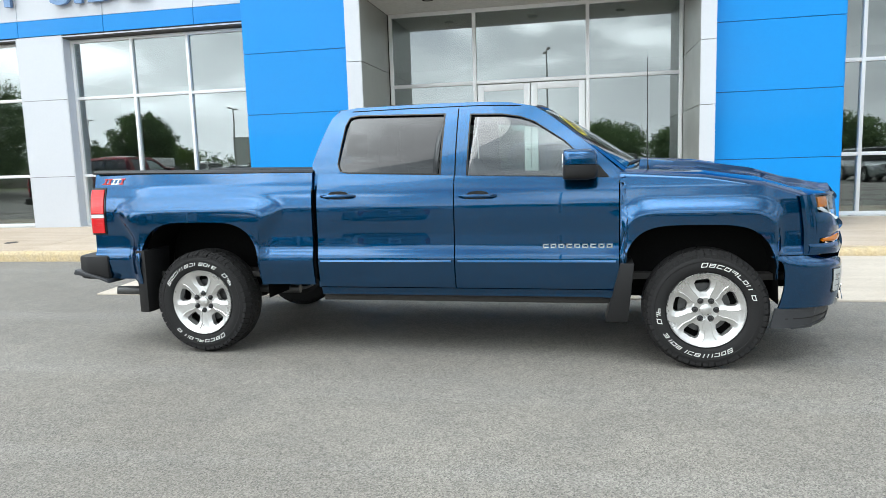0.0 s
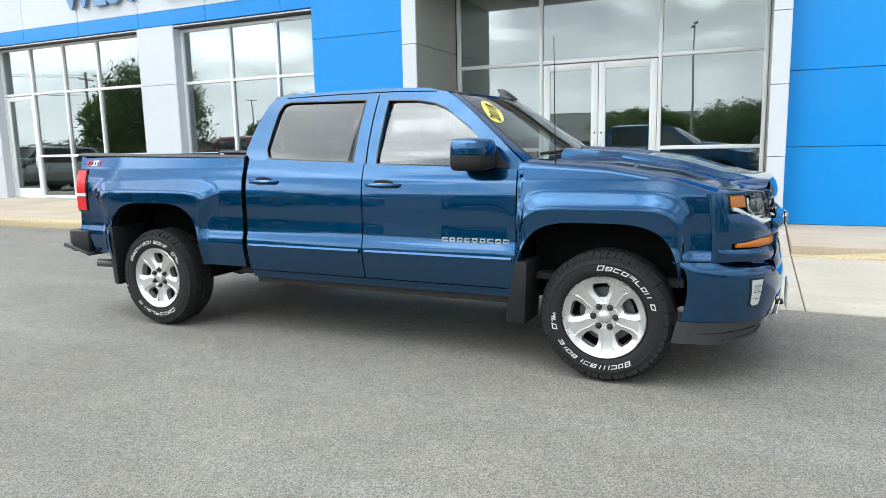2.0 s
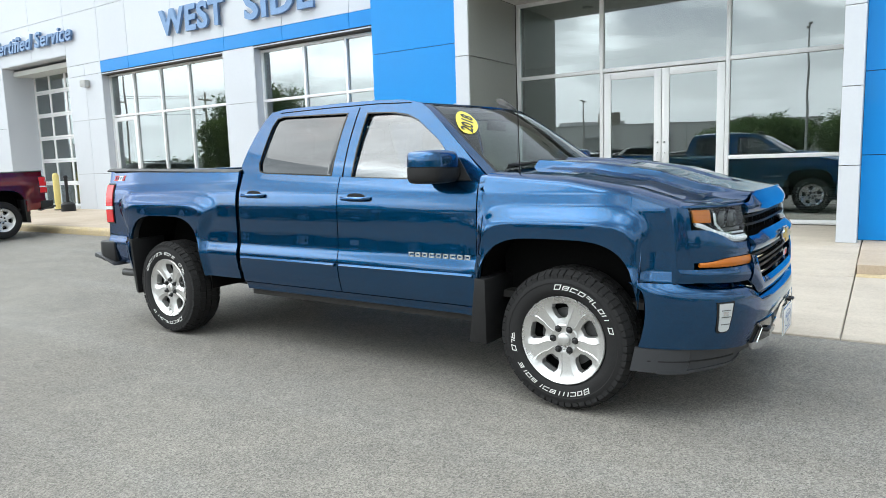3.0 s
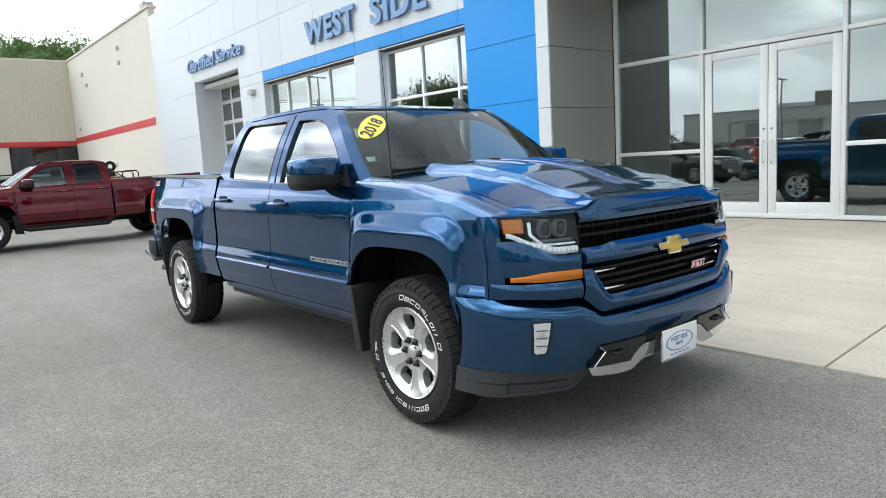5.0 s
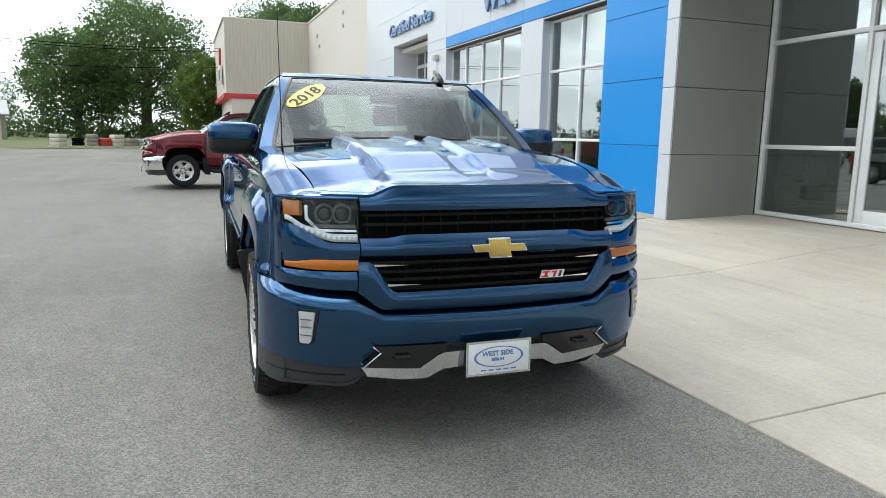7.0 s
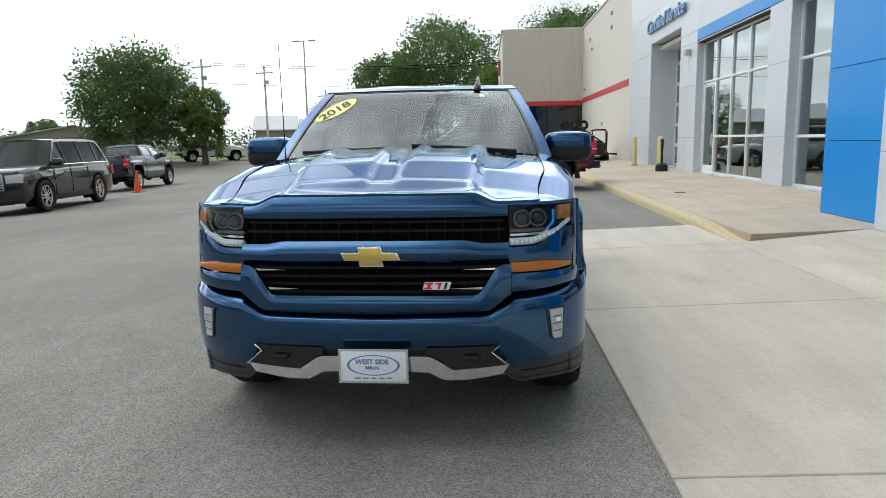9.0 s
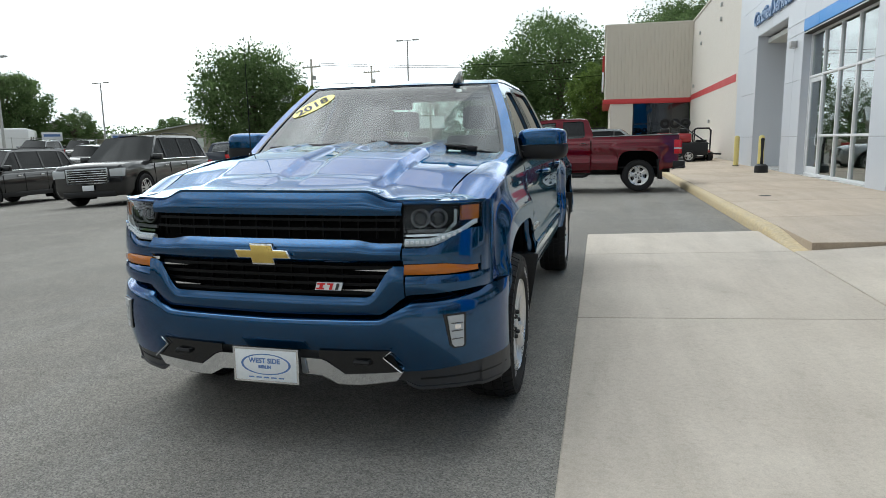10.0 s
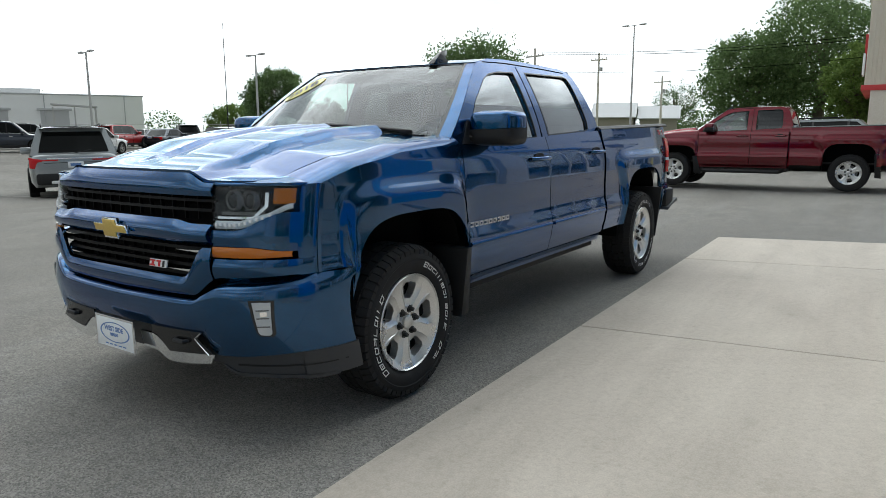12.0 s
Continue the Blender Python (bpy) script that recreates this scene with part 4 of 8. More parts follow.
def wheel(parent, x, y, side, lettering=True, turn=0.0):
    """A road wheel; side +1: the left of the car; turn: how far it has rolled, in degrees."""
    w = new("wheel")
    w.parent = parent
    w.matrix_basis = pose(x, y, 0.389, 0, 0, 0 if side > 0 else 180) @ Matrix.Rotation(radians(turn), 4, "Y")

    def once(name, build, mat, lab="", smooth=35):
        if name in WHEEL_MESH:
            ob = new(name, WHEEL_MESH[name])
            ob.parent = w
            return tagged(ob, label=lab)
        ob = part(name, build(), mat, w, lab, smooth)
        WHEEL_MESH[name] = ob.data
        return ob

    prof = [(0.238, 0.098), (0.247, 0.112), (0.262, 0.124), (0.280, 0.1305), (0.300, 0.132), (0.318, 0.130), (0.322, 0.133), (0.336, 0.131), (0.356, 0.121), (0.372, 0.104), (0.380, 0.082), (0.382, 0.0), (0.380, -0.082), (0.372, -0.104), (0.356, -0.121), (0.318, -0.13), (0.280, -0.13), (0.238, -0.10)]
    once("tyre", lambda: lathe(prof, 64), "rubber", "all-terrain tyre with raised white lettering" if lettering else "black rubber tyre")
    once("tread", tyre_tread, "rubber", smooth=0)
    if lettering:
        tagged(once("lettering", wheel_lettering, "tyre_white", "white raised lettering round the sidewall", 0), kind="stuff")
    once("rim", lambda: lathe([(0.241, 0.100), (0.246, 0.119), (0.2425, 0.124), (0.2375, 0.118), (0.231, 0.108)], 56), "alloy", "bright alloy rim")
    # barrel and disc are coloured dark for the shade inside the wheel
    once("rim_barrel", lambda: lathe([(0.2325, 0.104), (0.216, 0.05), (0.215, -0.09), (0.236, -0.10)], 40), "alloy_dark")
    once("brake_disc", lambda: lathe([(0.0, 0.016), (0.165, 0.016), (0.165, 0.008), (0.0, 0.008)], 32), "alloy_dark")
    # near-black disc put in for the shade behind the spokes
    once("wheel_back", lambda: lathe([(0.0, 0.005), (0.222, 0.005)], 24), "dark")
    once("spokes", wheel_face, "alloy", "five broad machined spokes", 22)
    once("hub", lambda: lathe([(0.0, 0.088), (0.060, 0.089), (0.078, 0.094), (0.086, 0.090)], 30), "alloy")
    once("centre_cap", lambda: lathe([(0.0, 0.110), (0.026, 0.109), (0.036, 0.103), (0.039, 0.086)], 20), "alloy")
    for i in range(6):
        a = 2 * math.pi * i / 6
        nut = once("wheel_nut", lambda: lathe([(0.0, 0.118), (0.008, 0.117), (0.0125, 0.110), (0.013, 0.096), (0.0195, 0.0955), (0.0205, 0.090)], 10), "nut_dark")
        nut.location = (0.066 * math.cos(a), 0, 0.066 * math.sin(a))
    return w


def pickup(name, label, paint, m, cab_rear=-2.665, split=-1.645, lettering=True, bed_end=-4.54, hero=True, chrome_bumper=False, steps=False):
    t = thing(name, label, "pickup truck", m)
    P = paint

    def sides(fn):
        for s in (-1, 1):
            fn(s)

    # --- body sides ---
    def side_parts(s):
        W = lambda x, z, o=0.0: Vector((x, s * (body_y(x, z) + o), z))  # noqa: E731
        # front fender
        xs = span(-0.535, -0.50, 1) + [ARCH_F[0] - ARCH_F[1] * math.cos(math.pi * i / 36) for i in range(1, 36)] + span(0.425, 0.592, 10)

        def f_lo(x):
            return arch(x, ARCH_F, 0.47) if x < 0.42 else 0.742

        def f_hi(x):
            return lerp_table([(-0.54, 1.272), (0.0, 1.235), (0.35, 1.175), (0.595, 1.098)], x)

        top = 40

        def fender(u, v):
            x = xs[round(u * (len(xs) - 1))]
            k = v * (top + 5)
            if k <= top:
                return W(x, f_lo(x) + (f_hi(x) - f_lo(x)) * k / top)
            q = (k - top) / 5
            y0 = body_y(x, f_hi(x))
            yh = 0.800 - 0.05 * sstep(0.2, 0.6, x)
            return Vector((x, s * (y0 + (yh - y0) * q ** 1.3), f_hi(x) + 0.042 * math.sin(q * math.pi / 2)))

        part("fender", sheet(len(xs) - 1, top + 5, fender, 0.012), P, t)

        def tip(u, v):
            y = 0.735 + 0.174 * u
            x0, x1 = 0.577, max(0.592, nose_x(y, 1.12) + 0.002)
            y0, yh = body_y(0.592, f_hi(0.592)), 0.755
            qq = min(1.0, max(0.0, (y0 - y) / (y0 - yh))) ** (1 / 1.3)
            za, zb = f_hi(0.592) + 0.042 * math.sin(qq * math.pi / 2) + 0.001, hood_edge(y) - 0.003
            return Vector((x0 + (x1 - x0) * v, s * y, za + (zb - za) * v ** 1.6))

        part("fender_tip", sheet(12, 10, tip, 0.01), P, t)
        # doors
        for nm, x0, x1 in (("front_door", split + 0.004, -0.544), ("rear_door", cab_rear + 0.012, split - 0.004)):
            d = part(nm, strip(span(x0, x1, 16), lambda x: 0.515, lambda x: belt(x) + 0.012, 30, lambda x, z: W(x, z, 0.0), 0.03), P, t)
            part("side_moulding", strip(span(x0 + 0.02, x1 - 0.02, 8), lambda x: 0.690, lambda x: 0.716, 4, lambda x, z: W(x, z, 0.014 - 0.4 * abs(z - 0.703)), 0.014), P, d)
            hx = x0 + 0.165
            hz = 1.152 + 0.018 * (-hx - 1.4)
            # black patch on the door skin paints the shade of the handle's hollow
            hb = sheet(10, 8, lambda u, v: Vector((hx + 0.075 * math.cos(math.pi * (1 - u)), s * (body_y(hx + 0.075 * math.cos(math.pi * (1 - u)), hz) + 0.003), hz + 0.034 * (2 * v - 1) * math.sin(math.pi * u) ** 0.5)))
            part("handle_recess", hb, "black_plastic", d)
            part("door_handle", tube([(hx - 0.125, s * (body_y(hx, hz) + 0.006), hz), (hx - 0.09, s * (body_y(hx, hz) + 0.036), hz), (hx, s * (body_y(hx, hz) + 0.043), hz), (hx + 0.09, s * (body_y(hx, hz) + 0.036), hz), (hx + 0.125, s * (body_y(hx, hz) + 0.006), hz)], [0.010, 0.013, 0.0145, 0.013, 0.010], 10), P, d)
            # inner trim
            part("door_trim", strip(span(x0 + 0.02, x1 - 0.02, 6), lambda x: 0.55, lambda x: belt(x) - 0.01, 4, lambda x, z: Vector((x, s * 0.80, z)), 0.02), "cabin", d)
            if hero and nm == "front_door":
                # raised script, as plain bars
                for i in range(9):
                    bx = -1.02 + i * 0.052 if s < 0 else -0.60 - i * 0.052
                    bm = None
                    for dz in (0.0, 0.020):
                        bm = box(bx - 0.019, bx + 0.019, s * (body_y(bx, 0.81) + 0.001), s * (body_y(bx, 0.81) + 0.008), 0.796 + dz, 0.804 + dz, bm=bm)
                    for e in (-1, 1) if i % 3 else (-1,):
                        bm = box(bx + e * 0.0155 - 0.0035, bx + e * 0.0155 + 0.0035, s * (body_y(bx, 0.81) + 0.001), s * (body_y(bx, 0.81) + 0.008), 0.797, 0.823, bm=bm)
                    part("name_badge", bm, "alloy", d, "chrome raised badge bar", smooth=0)
        # sill
        part("rocker", strip(span(cab_rear + 0.01, -0.50, 12), lambda x: 0.455, lambda x: 0.508, 4, lambda x, z: W(x, z, -0.004), 0.02), P, t)
        if steps:
            st = part("side_step", tube([(cab_rear + 0.10, s * 0.90, 0.40), (cab_rear + 0.16, s * 1.0, 0.375), (-0.72, s * 1.0, 0.375), (-0.64, s * 0.90, 0.40)], 0.045, 10), "black_plastic", t, "black tubular side step")
            for x in (cab_rear + 0.5, -1.1):
                part("step_bracket", box(x - 0.03, x + 0.03, s * 0.70, s * 0.97, 0.38, 0.42, 0.008), "black_plastic", st)
        # bed side
        xa, hw, _ = ARCH_R
        xs2 = span(bed_end, xa - hw - 0.01, 14) + [xa - hw * math.cos(math.pi * i / 36) for i in range(0, 37)] + span(xa + hw + 0.01, cab_rear - 0.030, 16)

        def rail(x):
            return 1.345 + 0.022 * (-x - 2.7)

        def b_lo(x):
            return arch(x, ARCH_R, 0.53) if x > -4.2 else 0.56

        part("bed_side", strip(xs2, b_lo, lambda x: rail(x), 40, lambda x, z: W(x, z) if z < 1.27 else Vector((x, s * (body_y(x, 1.27) - 0.6 * (z - 1.27) ** 1.0 * 0.35), z)), 0.02), P, t)
        bm = box(bed_end + 0.03, xa - hw - 0.03, s * 0.80, s * 0.76, 0.75, 1.34)
        box(xa + hw + 0.03, cab_rear - 0.06, s * 0.80, s * 0.76, 0.75, 1.34, bm=bm)
        box(xa - hw - 0.03, xa + hw + 0.03, s * 0.80, s * 0.76, 1.02, 1.34, bm=bm)
        part("bed_inner_wall", bm, "black_plastic", t)
        part("bed_rail_cap", strip(span(bed_end + 0.005, cab_rear - 0.03, 14), lambda x: 0.0, lambda x: 1.0, 6, lambda x, v: Vector((x, s * (0.755 + 0.150 * v), rail(x) + 0.020 * math.sin(math.pi * min(1, max(0, v))) ** 0.6 + 0.002)), 0.012), "black_plastic", t)
        # wheel wells: black liners, darkened further to hold the shade inside the arches
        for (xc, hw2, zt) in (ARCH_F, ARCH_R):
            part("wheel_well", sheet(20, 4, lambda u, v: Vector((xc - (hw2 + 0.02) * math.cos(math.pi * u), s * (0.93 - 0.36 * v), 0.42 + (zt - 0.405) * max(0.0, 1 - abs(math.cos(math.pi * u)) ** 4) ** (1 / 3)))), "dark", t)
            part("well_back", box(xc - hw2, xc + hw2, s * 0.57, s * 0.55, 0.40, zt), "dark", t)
        # mud flaps
        for x, tilt in ((-0.505, 0.05), (-4.105, 0.02)):
            zt = 0.70 if x > -1 else 0.79
            part("mud_flap", prism([(x - 0.03, zt), (x + 0.055, zt), (x + 0.02, 0.30), (x - 0.075 - tilt, 0.29)], s * 0.985, s * 0.70, lambda u, v, d: Vector((u, d if abs(d) < 0.9 else s * (body_y(u, max(0.45, v)) + 0.012), v)), 0.006), "black_plastic", t, "black moulded mud flap")
        # tail lamp
        def tl(x, z, o):
            e = sstep(-4.54, -4.62, x)
            return Vector((x, s * (body_y(max(x, -4.54), z) + o - 0.10 * e * e), z))

        part("lamp_frame", strip(span(-4.632, -4.428, 10), lambda x: 0.905 + 0.02 * (x + 4.63), lambda x: 1.272, 8, lambda x, z: tl(x, z, 0.005), 0.02), "gloss_black", t)
        for z0, z1, mt in ((0.920, 1.036, "red_lens"), (1.039, 1.066, "white_lens"), (1.069, 1.258, "red_lens")):
            part("tail_lamp", strip(span(-4.636, -4.442, 10), lambda x: z0, lambda x: z1, 4, lambda x, z: tl(x, z, 0.012), 0.02), mt, t, "red tail lamp lens" if mt == "red_lens" else "clear reversing lens")
        wheel(t, 0, s * 0.862, s, lettering, 0 if s < 0 else 128)
        wheel(t, -BASE + 0.030, s * 0.862, s, lettering, -150 if s < 0 else 40)
        # mirror
        mir = new("side_mirror")
        mir.parent = t
        mx, my = -0.80, s * 1.016
        part("mirror_body", _mirror_shell(mx, my, s, 0.0, 0.47), "black_plastic", mir, "black lower mirror shell")
        part("mirror_cap", _mirror_shell(mx, my, s, 0.485, 1.0), P, mir)
        part("mirror_glass", box(mx - 0.098, mx - 0.090, my - 0.112, my + 0.112, 1.285, 1.415, 0.003), "chrome", mir)
        part("mirror_arm", prism([(-0.845, 1.272), (-0.70, 1.264), (-0.675, 1.300), (-0.72, 1.335), (-0.83, 1.330)], s * 0.84, s * 0.93, lambda u, v, d: Vector((u, d, v)), 0.014), "black_plastic", mir)
        part("mirror_sail", poly([(-0.605, 1.262), (-0.86, 1.262), (-0.80, 1.36), (-0.715, 1.395)], [], lambda x, z: Vector((x, s * (cab_y(z) + 0.012), z)), 0.010), "black_plastic", mir)

    sides(side_parts)

    # --- glasshouse ---
    q = cab_rear + 2.665

    def cab_parts(s):
        G = lambda o: (lambda x, z: Vector((x, s * (cab_y(z) + o), z)))  # noqa: E731
        outer = [(-0.515, 1.285), (-0.70, 1.450), (-0.90, 1.612), (-1.04, 1.715), (-1.12, 1.760), (-1.28, 1.795), (-1.50, 1.808), (-1.75, 1.812), (-2.42 + q, 1.808), (-2.54 + q, 1.790), (-2.60 + q, 1.74), (-2.665 + q, 1.56), (-2.712 + q, 1.40), (-2.70 + q, 1.33), (-2.68 + q, 1.25), (-1.6, 1.235), (-0.545, 1.225)]
        fw = [(-0.66, 1.262), (-0.70, 1.325), (-0.90, 1.515), (-1.10, 1.650), (-1.20, 1.690), (-1.33, 1.712), (-1.555, 1.722), (-1.562, 1.290)]
        rw = [(-1.752, 1.305), (-1.742, 1.732), (-2.40 + q, 1.748), (-2.46 + q, 1.735), (-2.487 + q, 1.68), (-2.515 + q, 1.40), (-2.49 + q, 1.345), (-2.43 + q, 1.333)]
        part("cab_side", poly(outer, [fw, rw], G(0.0), 0.03), P, t, smooth=20)
        part("pillar_trim", poly(outer, [fw, rw], G(-0.040)), "cabin", t, smooth=0)
        for nm, w, mt in (("front_window", fw, "clear_side"), ("rear_window", rw, "privacy")):
            cx, cz = sum(p[0] for p in w) / len(w), sum(p[1] for p in w) / len(w)
            inner = [(cx + (x - cx) * 0.990, cz + (z - cz) * 0.978) for x, z in w]
            out2 = [(cx + (x - cx) * 1.012, cz + (z - cz) * 1.02) for x, z in w]
            xs3 = span(min(p[0] for p in w) + 0.001, max(p[0] for p in w) - 0.001, 24)
            win = part(nm, strip(xs3, lambda x: cut(w, x)[0], lambda x: cut(w, x)[1], 12, G(-0.016)), mt, t, smooth=80)
            win.visible_shadow = False
            part("window_seal", poly(out2, [inner], G(0.002), 0.012), "gloss_black", win)
        # door shut lines over the glasshouse
        part("shut_line", strip(span(split - 0.004, split + 0.004, 1), lambda x: 1.26, lambda x: 1.765, 10, lambda x, z: G(0.002)(x, z), 0.003), "dark", t)
        # windscreen pillar return
        part("roof_rail_line", tube([G(0.002)(x, z) for x, z in ((-1.20, 1.768), (-1.5, 1.782), (-2.0, 1.785), (-2.45 + q, 1.780))], 0.0025, 5), "dark", t)

    sides(cab_parts)

    PIL = [(0.0, -0.505, 1.290), (0.35, -0.70, 1.450), (0.69, -0.90, 1.612), (0.90, -1.04, 1.715), (1.0, -1.11, 1.755)]

    def screen(u, v, o=0.0):
        """The windscreen: u across from -1 to 1, v up."""
        x = lerp_table([(a, b) for a, b, _ in PIL], v)
        z = lerp_table([(a, c) for a, _, c in PIL], v)
        y = cab_y(z)
        k = 1 - abs(u) ** 2.2
        return Vector((x + (0.145 - 0.05 * v) * k + 0.62 * o, u * y, z + (0.058 - 0.060 * v) * k + 0.78 * o))

    ws = part("windscreen", sheet(24, 16, lambda u, v: screen(-0.93 + 1.86 * u, 0.0 + 0.97 * v)), "windscreen", t, "clear windscreen with a yellow year sticker")
    ws.visible_shadow = False
    for a, b in ((-1.0, -0.925), (0.925, 1.0)):
        part("pillar", sheet(3, 14, lambda u, v: screen(a + (b - a) * u, v, 0.004), 0.02), P, t)
        e = -0.925 if a < 0 else 0.925
        part("screen_seal", sheet(1, 14, lambda u, v: screen(e + (0.022 if a < 0 else -0.022) * u, v, 0.005), 0.003), "gloss_black", ws)
    part("screen_header", sheet(20, 2, lambda u, v: screen(-0.93 + 1.86 * u, 0.965 + 0.02 * v, 0.003), 0.006), "gloss_black", ws)

    def roof(u, v):
        yn = -1 + 2 * v
        x0, x1 = screen(yn, 1.0).x + 0.015, -2.56 + q
        x = x0 + (x1 - x0) * u
        zs = lerp_table([(0, 1.757), (0.13, 1.795), (0.3, 1.808), (0.9, 1.808), (1.0, 1.782)], u)
        y = yn * cab_y(zs)
        k = 1 - abs(yn) ** 2.4
        rib = 0.006 * (sstep(0.18, 0.24, abs(yn)) - sstep(0.5, 0.56, abs(yn)))
        rise = lerp_table([(0, -0.002), (0.13, -0.006), (0.3, 0.014), (0.6, 0.043), (1.0, 0.035)], u)
        return Vector((x, y, zs + rise * k + rib * sstep(0.25, 0.4, u)))

    part("roof_panel", sheet(24, 30, roof, 0.02), P, t)

    def cab_back(u, v):
        yn = -1 + 2 * u
        z = 1.22 + v * 0.575
        x = lerp_table([(1.22, -2.70), (1.40, -2.712), (1.56, -2.668), (1.74, -2.605), (1.80, -2.55)], z) + q
        return Vector((x + 0.0, yn * (cab_y(z) + 0.0), z + 0.035 * v ** 3 * (1 - abs(yn) ** 2.4)))

    part("cab_rear_panel", _frame_sheet(lambda u, v: cab_back(u, v), 0.10, 0.90, 0.24, 0.86), P, t)
    rg = part("rear_glass", sheet(8, 4, lambda u, v: cab_back(0.10 + 0.8 * u, 0.24 + 0.62 * v) + Vector((0.01, 0, 0))), "clear_side", t, smooth=0)
    rg.visible_shadow = False
    part("cab_lower_back", box(cab_rear - 0.0, cab_rear - 0.03, -0.88, 0.88, 0.50, 1.26), P, t)

    # --- cabin ---
    if True:
        part("cabin_floor", box(cab_rear, -0.55, -0.86, 0.86, 0.50, 0.56), "cabin", t)
        part("dashboard", sheet(14, 8, lambda u, v: Vector((-0.60 - 0.34 * v + 0.10 * (1 - (2 * u - 1) ** 2), -0.80 + 1.6 * u, 1.20 + 0.04 * math.sin(math.pi * v) - 0.30 * max(0, v - 0.75) * 4 * 0.9))), "cabin", t)
        part("firewall", box(-0.58, -0.54, -0.85, 0.85, 0.5, 1.21), "cabin", t)
        sw = part("steering_wheel", tube([(0.19 * math.cos(a), 0.19 * math.sin(a), 0) for a in span(0, 2 * math.pi, 24)], 0.016, 8, caps=False), "cabin", t)
        bm = tube([(-0.19, 0, 0), (0.19, 0, 0)], 0.018)
        tube([(0, -0.19, 0), (0, 0, 0)], 0.02, bm=bm)
        part("wheel_spoke", bm, "cabin", sw)
        sw.matrix_basis = pose(-1.08, 0.40, 1.18, 0, -62, 0)
        for x in (-1.62, -2.35 + q):
            for y in (-0.42, 0.42):
                st = new("seat")
                st.parent = t
                part("cushion", box(x - 0.05, x + 0.48, y - 0.25, y + 0.25, 0.72, 0.90, 0.05), "seat", st)
                part("backrest", prism([(x - 0.02, 0.86), (x - 0.20, 1.40), (x - 0.08, 1.42), (x + 0.10, 0.88)], y - 0.25, y + 0.25, lambda u, v, d: Vector((u, d, v)), 0.035), "seat", st)
                part("headrest", box(x - 0.22, x - 0.11, y - 0.13, y + 0.13, 1.46, 1.64, 0.035), "seat", st)
        part("headliner", sheet(8, 8, lambda u, v: roof(0.03 + 0.94 * u, 0.03 + 0.94 * v) - Vector((0, 0, 0.035))), "headliner", t)
        part("rear_view_mirror", box(-0.96, -0.935, -0.12, 0.12, 1.585, 1.65, 0.008), "black_plastic", t)

    # --- hood ---
    def hood(u, v):
        yn = -1 + 2 * v
        yw = 0.797 - 0.05 * sstep(0.2, 0.6, -0.465 + 1.27 * u)
        y = yn * yw
        x_r = -0.465 + 0.125 * (1 - yn * yn)
        x_f = nose_x(y * 1.02, 1.13) - 0.012
        x = x_r + (x_f - x_r) * u
        zl = lerp_table([(-0.52, 1.300), (0.0, 1.270), (0.35, 1.217), (0.58, 1.146), (0.72, 1.132), (0.95, 1.126)], x)
        crown = 0.048 * (1 - abs(yn) ** 2.2)
        a = abs(y)
        edge = 0.50 - 0.05 * u
        bulge = 0.042 * (1 - sstep(edge - 0.035, edge + 0.012, a)) * (1 - 0.25 * u)
        ch = -0.020 * (1 - sstep(0.055, 0.085, a)) * (1 - sstep(0.70, 0.95, u))
        scoop = -0.018 * (sstep(0.12, 0.15, a) - sstep(0.36, 0.40, a)) * (1 - sstep(0.34, 0.44, u))
        k = sstep(0.80, 1.0, u)
        return Vector((x, y, (zl + crown + bulge + ch + scoop) * (1 - k) + (hood_edge(y) + 0.004) * k))

    part("hood", sheet(44, 72, hood, 0.012), P, t, "sculpted hood with a raised centre")
    part("cowl", sheet(16, 3, lambda u, v: Vector((-0.44 + 0.13 * (1 - (2 * u - 1) ** 2) - 0.15 * v, -0.80 + 1.6 * u, 1.276 + 0.050 * (1 - (2 * u - 1) ** 2) - 0.01 * v))), "black_plastic", t)
    part("engine_bay", box(-0.50, 0.66, -0.70, 0.70, 0.5, 1.02), "dark", t)
    for s, y0, y1 in ((1, 0.62, 0.02), (-1, -0.10, -0.68)):
        a, b = screen(y0 / 0.86, 0.02, 0.012), screen(y1 / 0.86, 0.05, 0.012)
        w = part("wiper", tube([a, a.lerp(b, 0.5) + Vector((0.004, 0, 0.004)), b], 0.006, 6), "black_plastic", t)
        part("wiper_blade", tube([screen((y0 + (y1 - y0) * k) / 0.86, 0.015 + 0.03 * k, 0.006) for k in span(0.05, 1.0, 6)], 0.007, 5), "black_plastic", w)
        part("wiper_pivot", box(a.x - 0.02, a.x + 0.03, a.y - 0.03, a.y + 0.03, a.z - 0.022, a.z + 0.004, 0.006), "black_plastic", w)

    # --- front ---
    def front_strip(nm, y0, y1, lo, hi, off, mat, n=4, ny=24, thick=0.02, par=None, bow=0.0, lab=""):
        def at(y, z):
            k = (z - lo(y)) / max(1e-4, hi(y) - lo(y))
            return Vector((nose_x(y, z) + off + bow * math.sin(math.pi * min(1, max(0, k))), y, z))
        return part(nm, strip(span(y0, y1, ny), lo, hi, n, at, thick), mat, par or t, lab)

    gr = new("grille")
    gr.parent = t
    front_strip("upper_bar", -0.600, 0.600, lambda y: 1.068, lambda y: hood_edge(y) - 0.007, 0.002, P, 5, 40, par=gr, bow=0.012)
    front_strip("middle_bar", -0.604, 0.604, lambda y: 0.868, lambda y: 0.952 + 0.014 * (1 - sstep(0.40, 0.50, abs(y))), 0.0, P, 8, 40, par=gr, bow=0.030)

    def open_lo(y):
        return 0.722 + 0.135 * sstep(0.455, 0.575, abs(y))

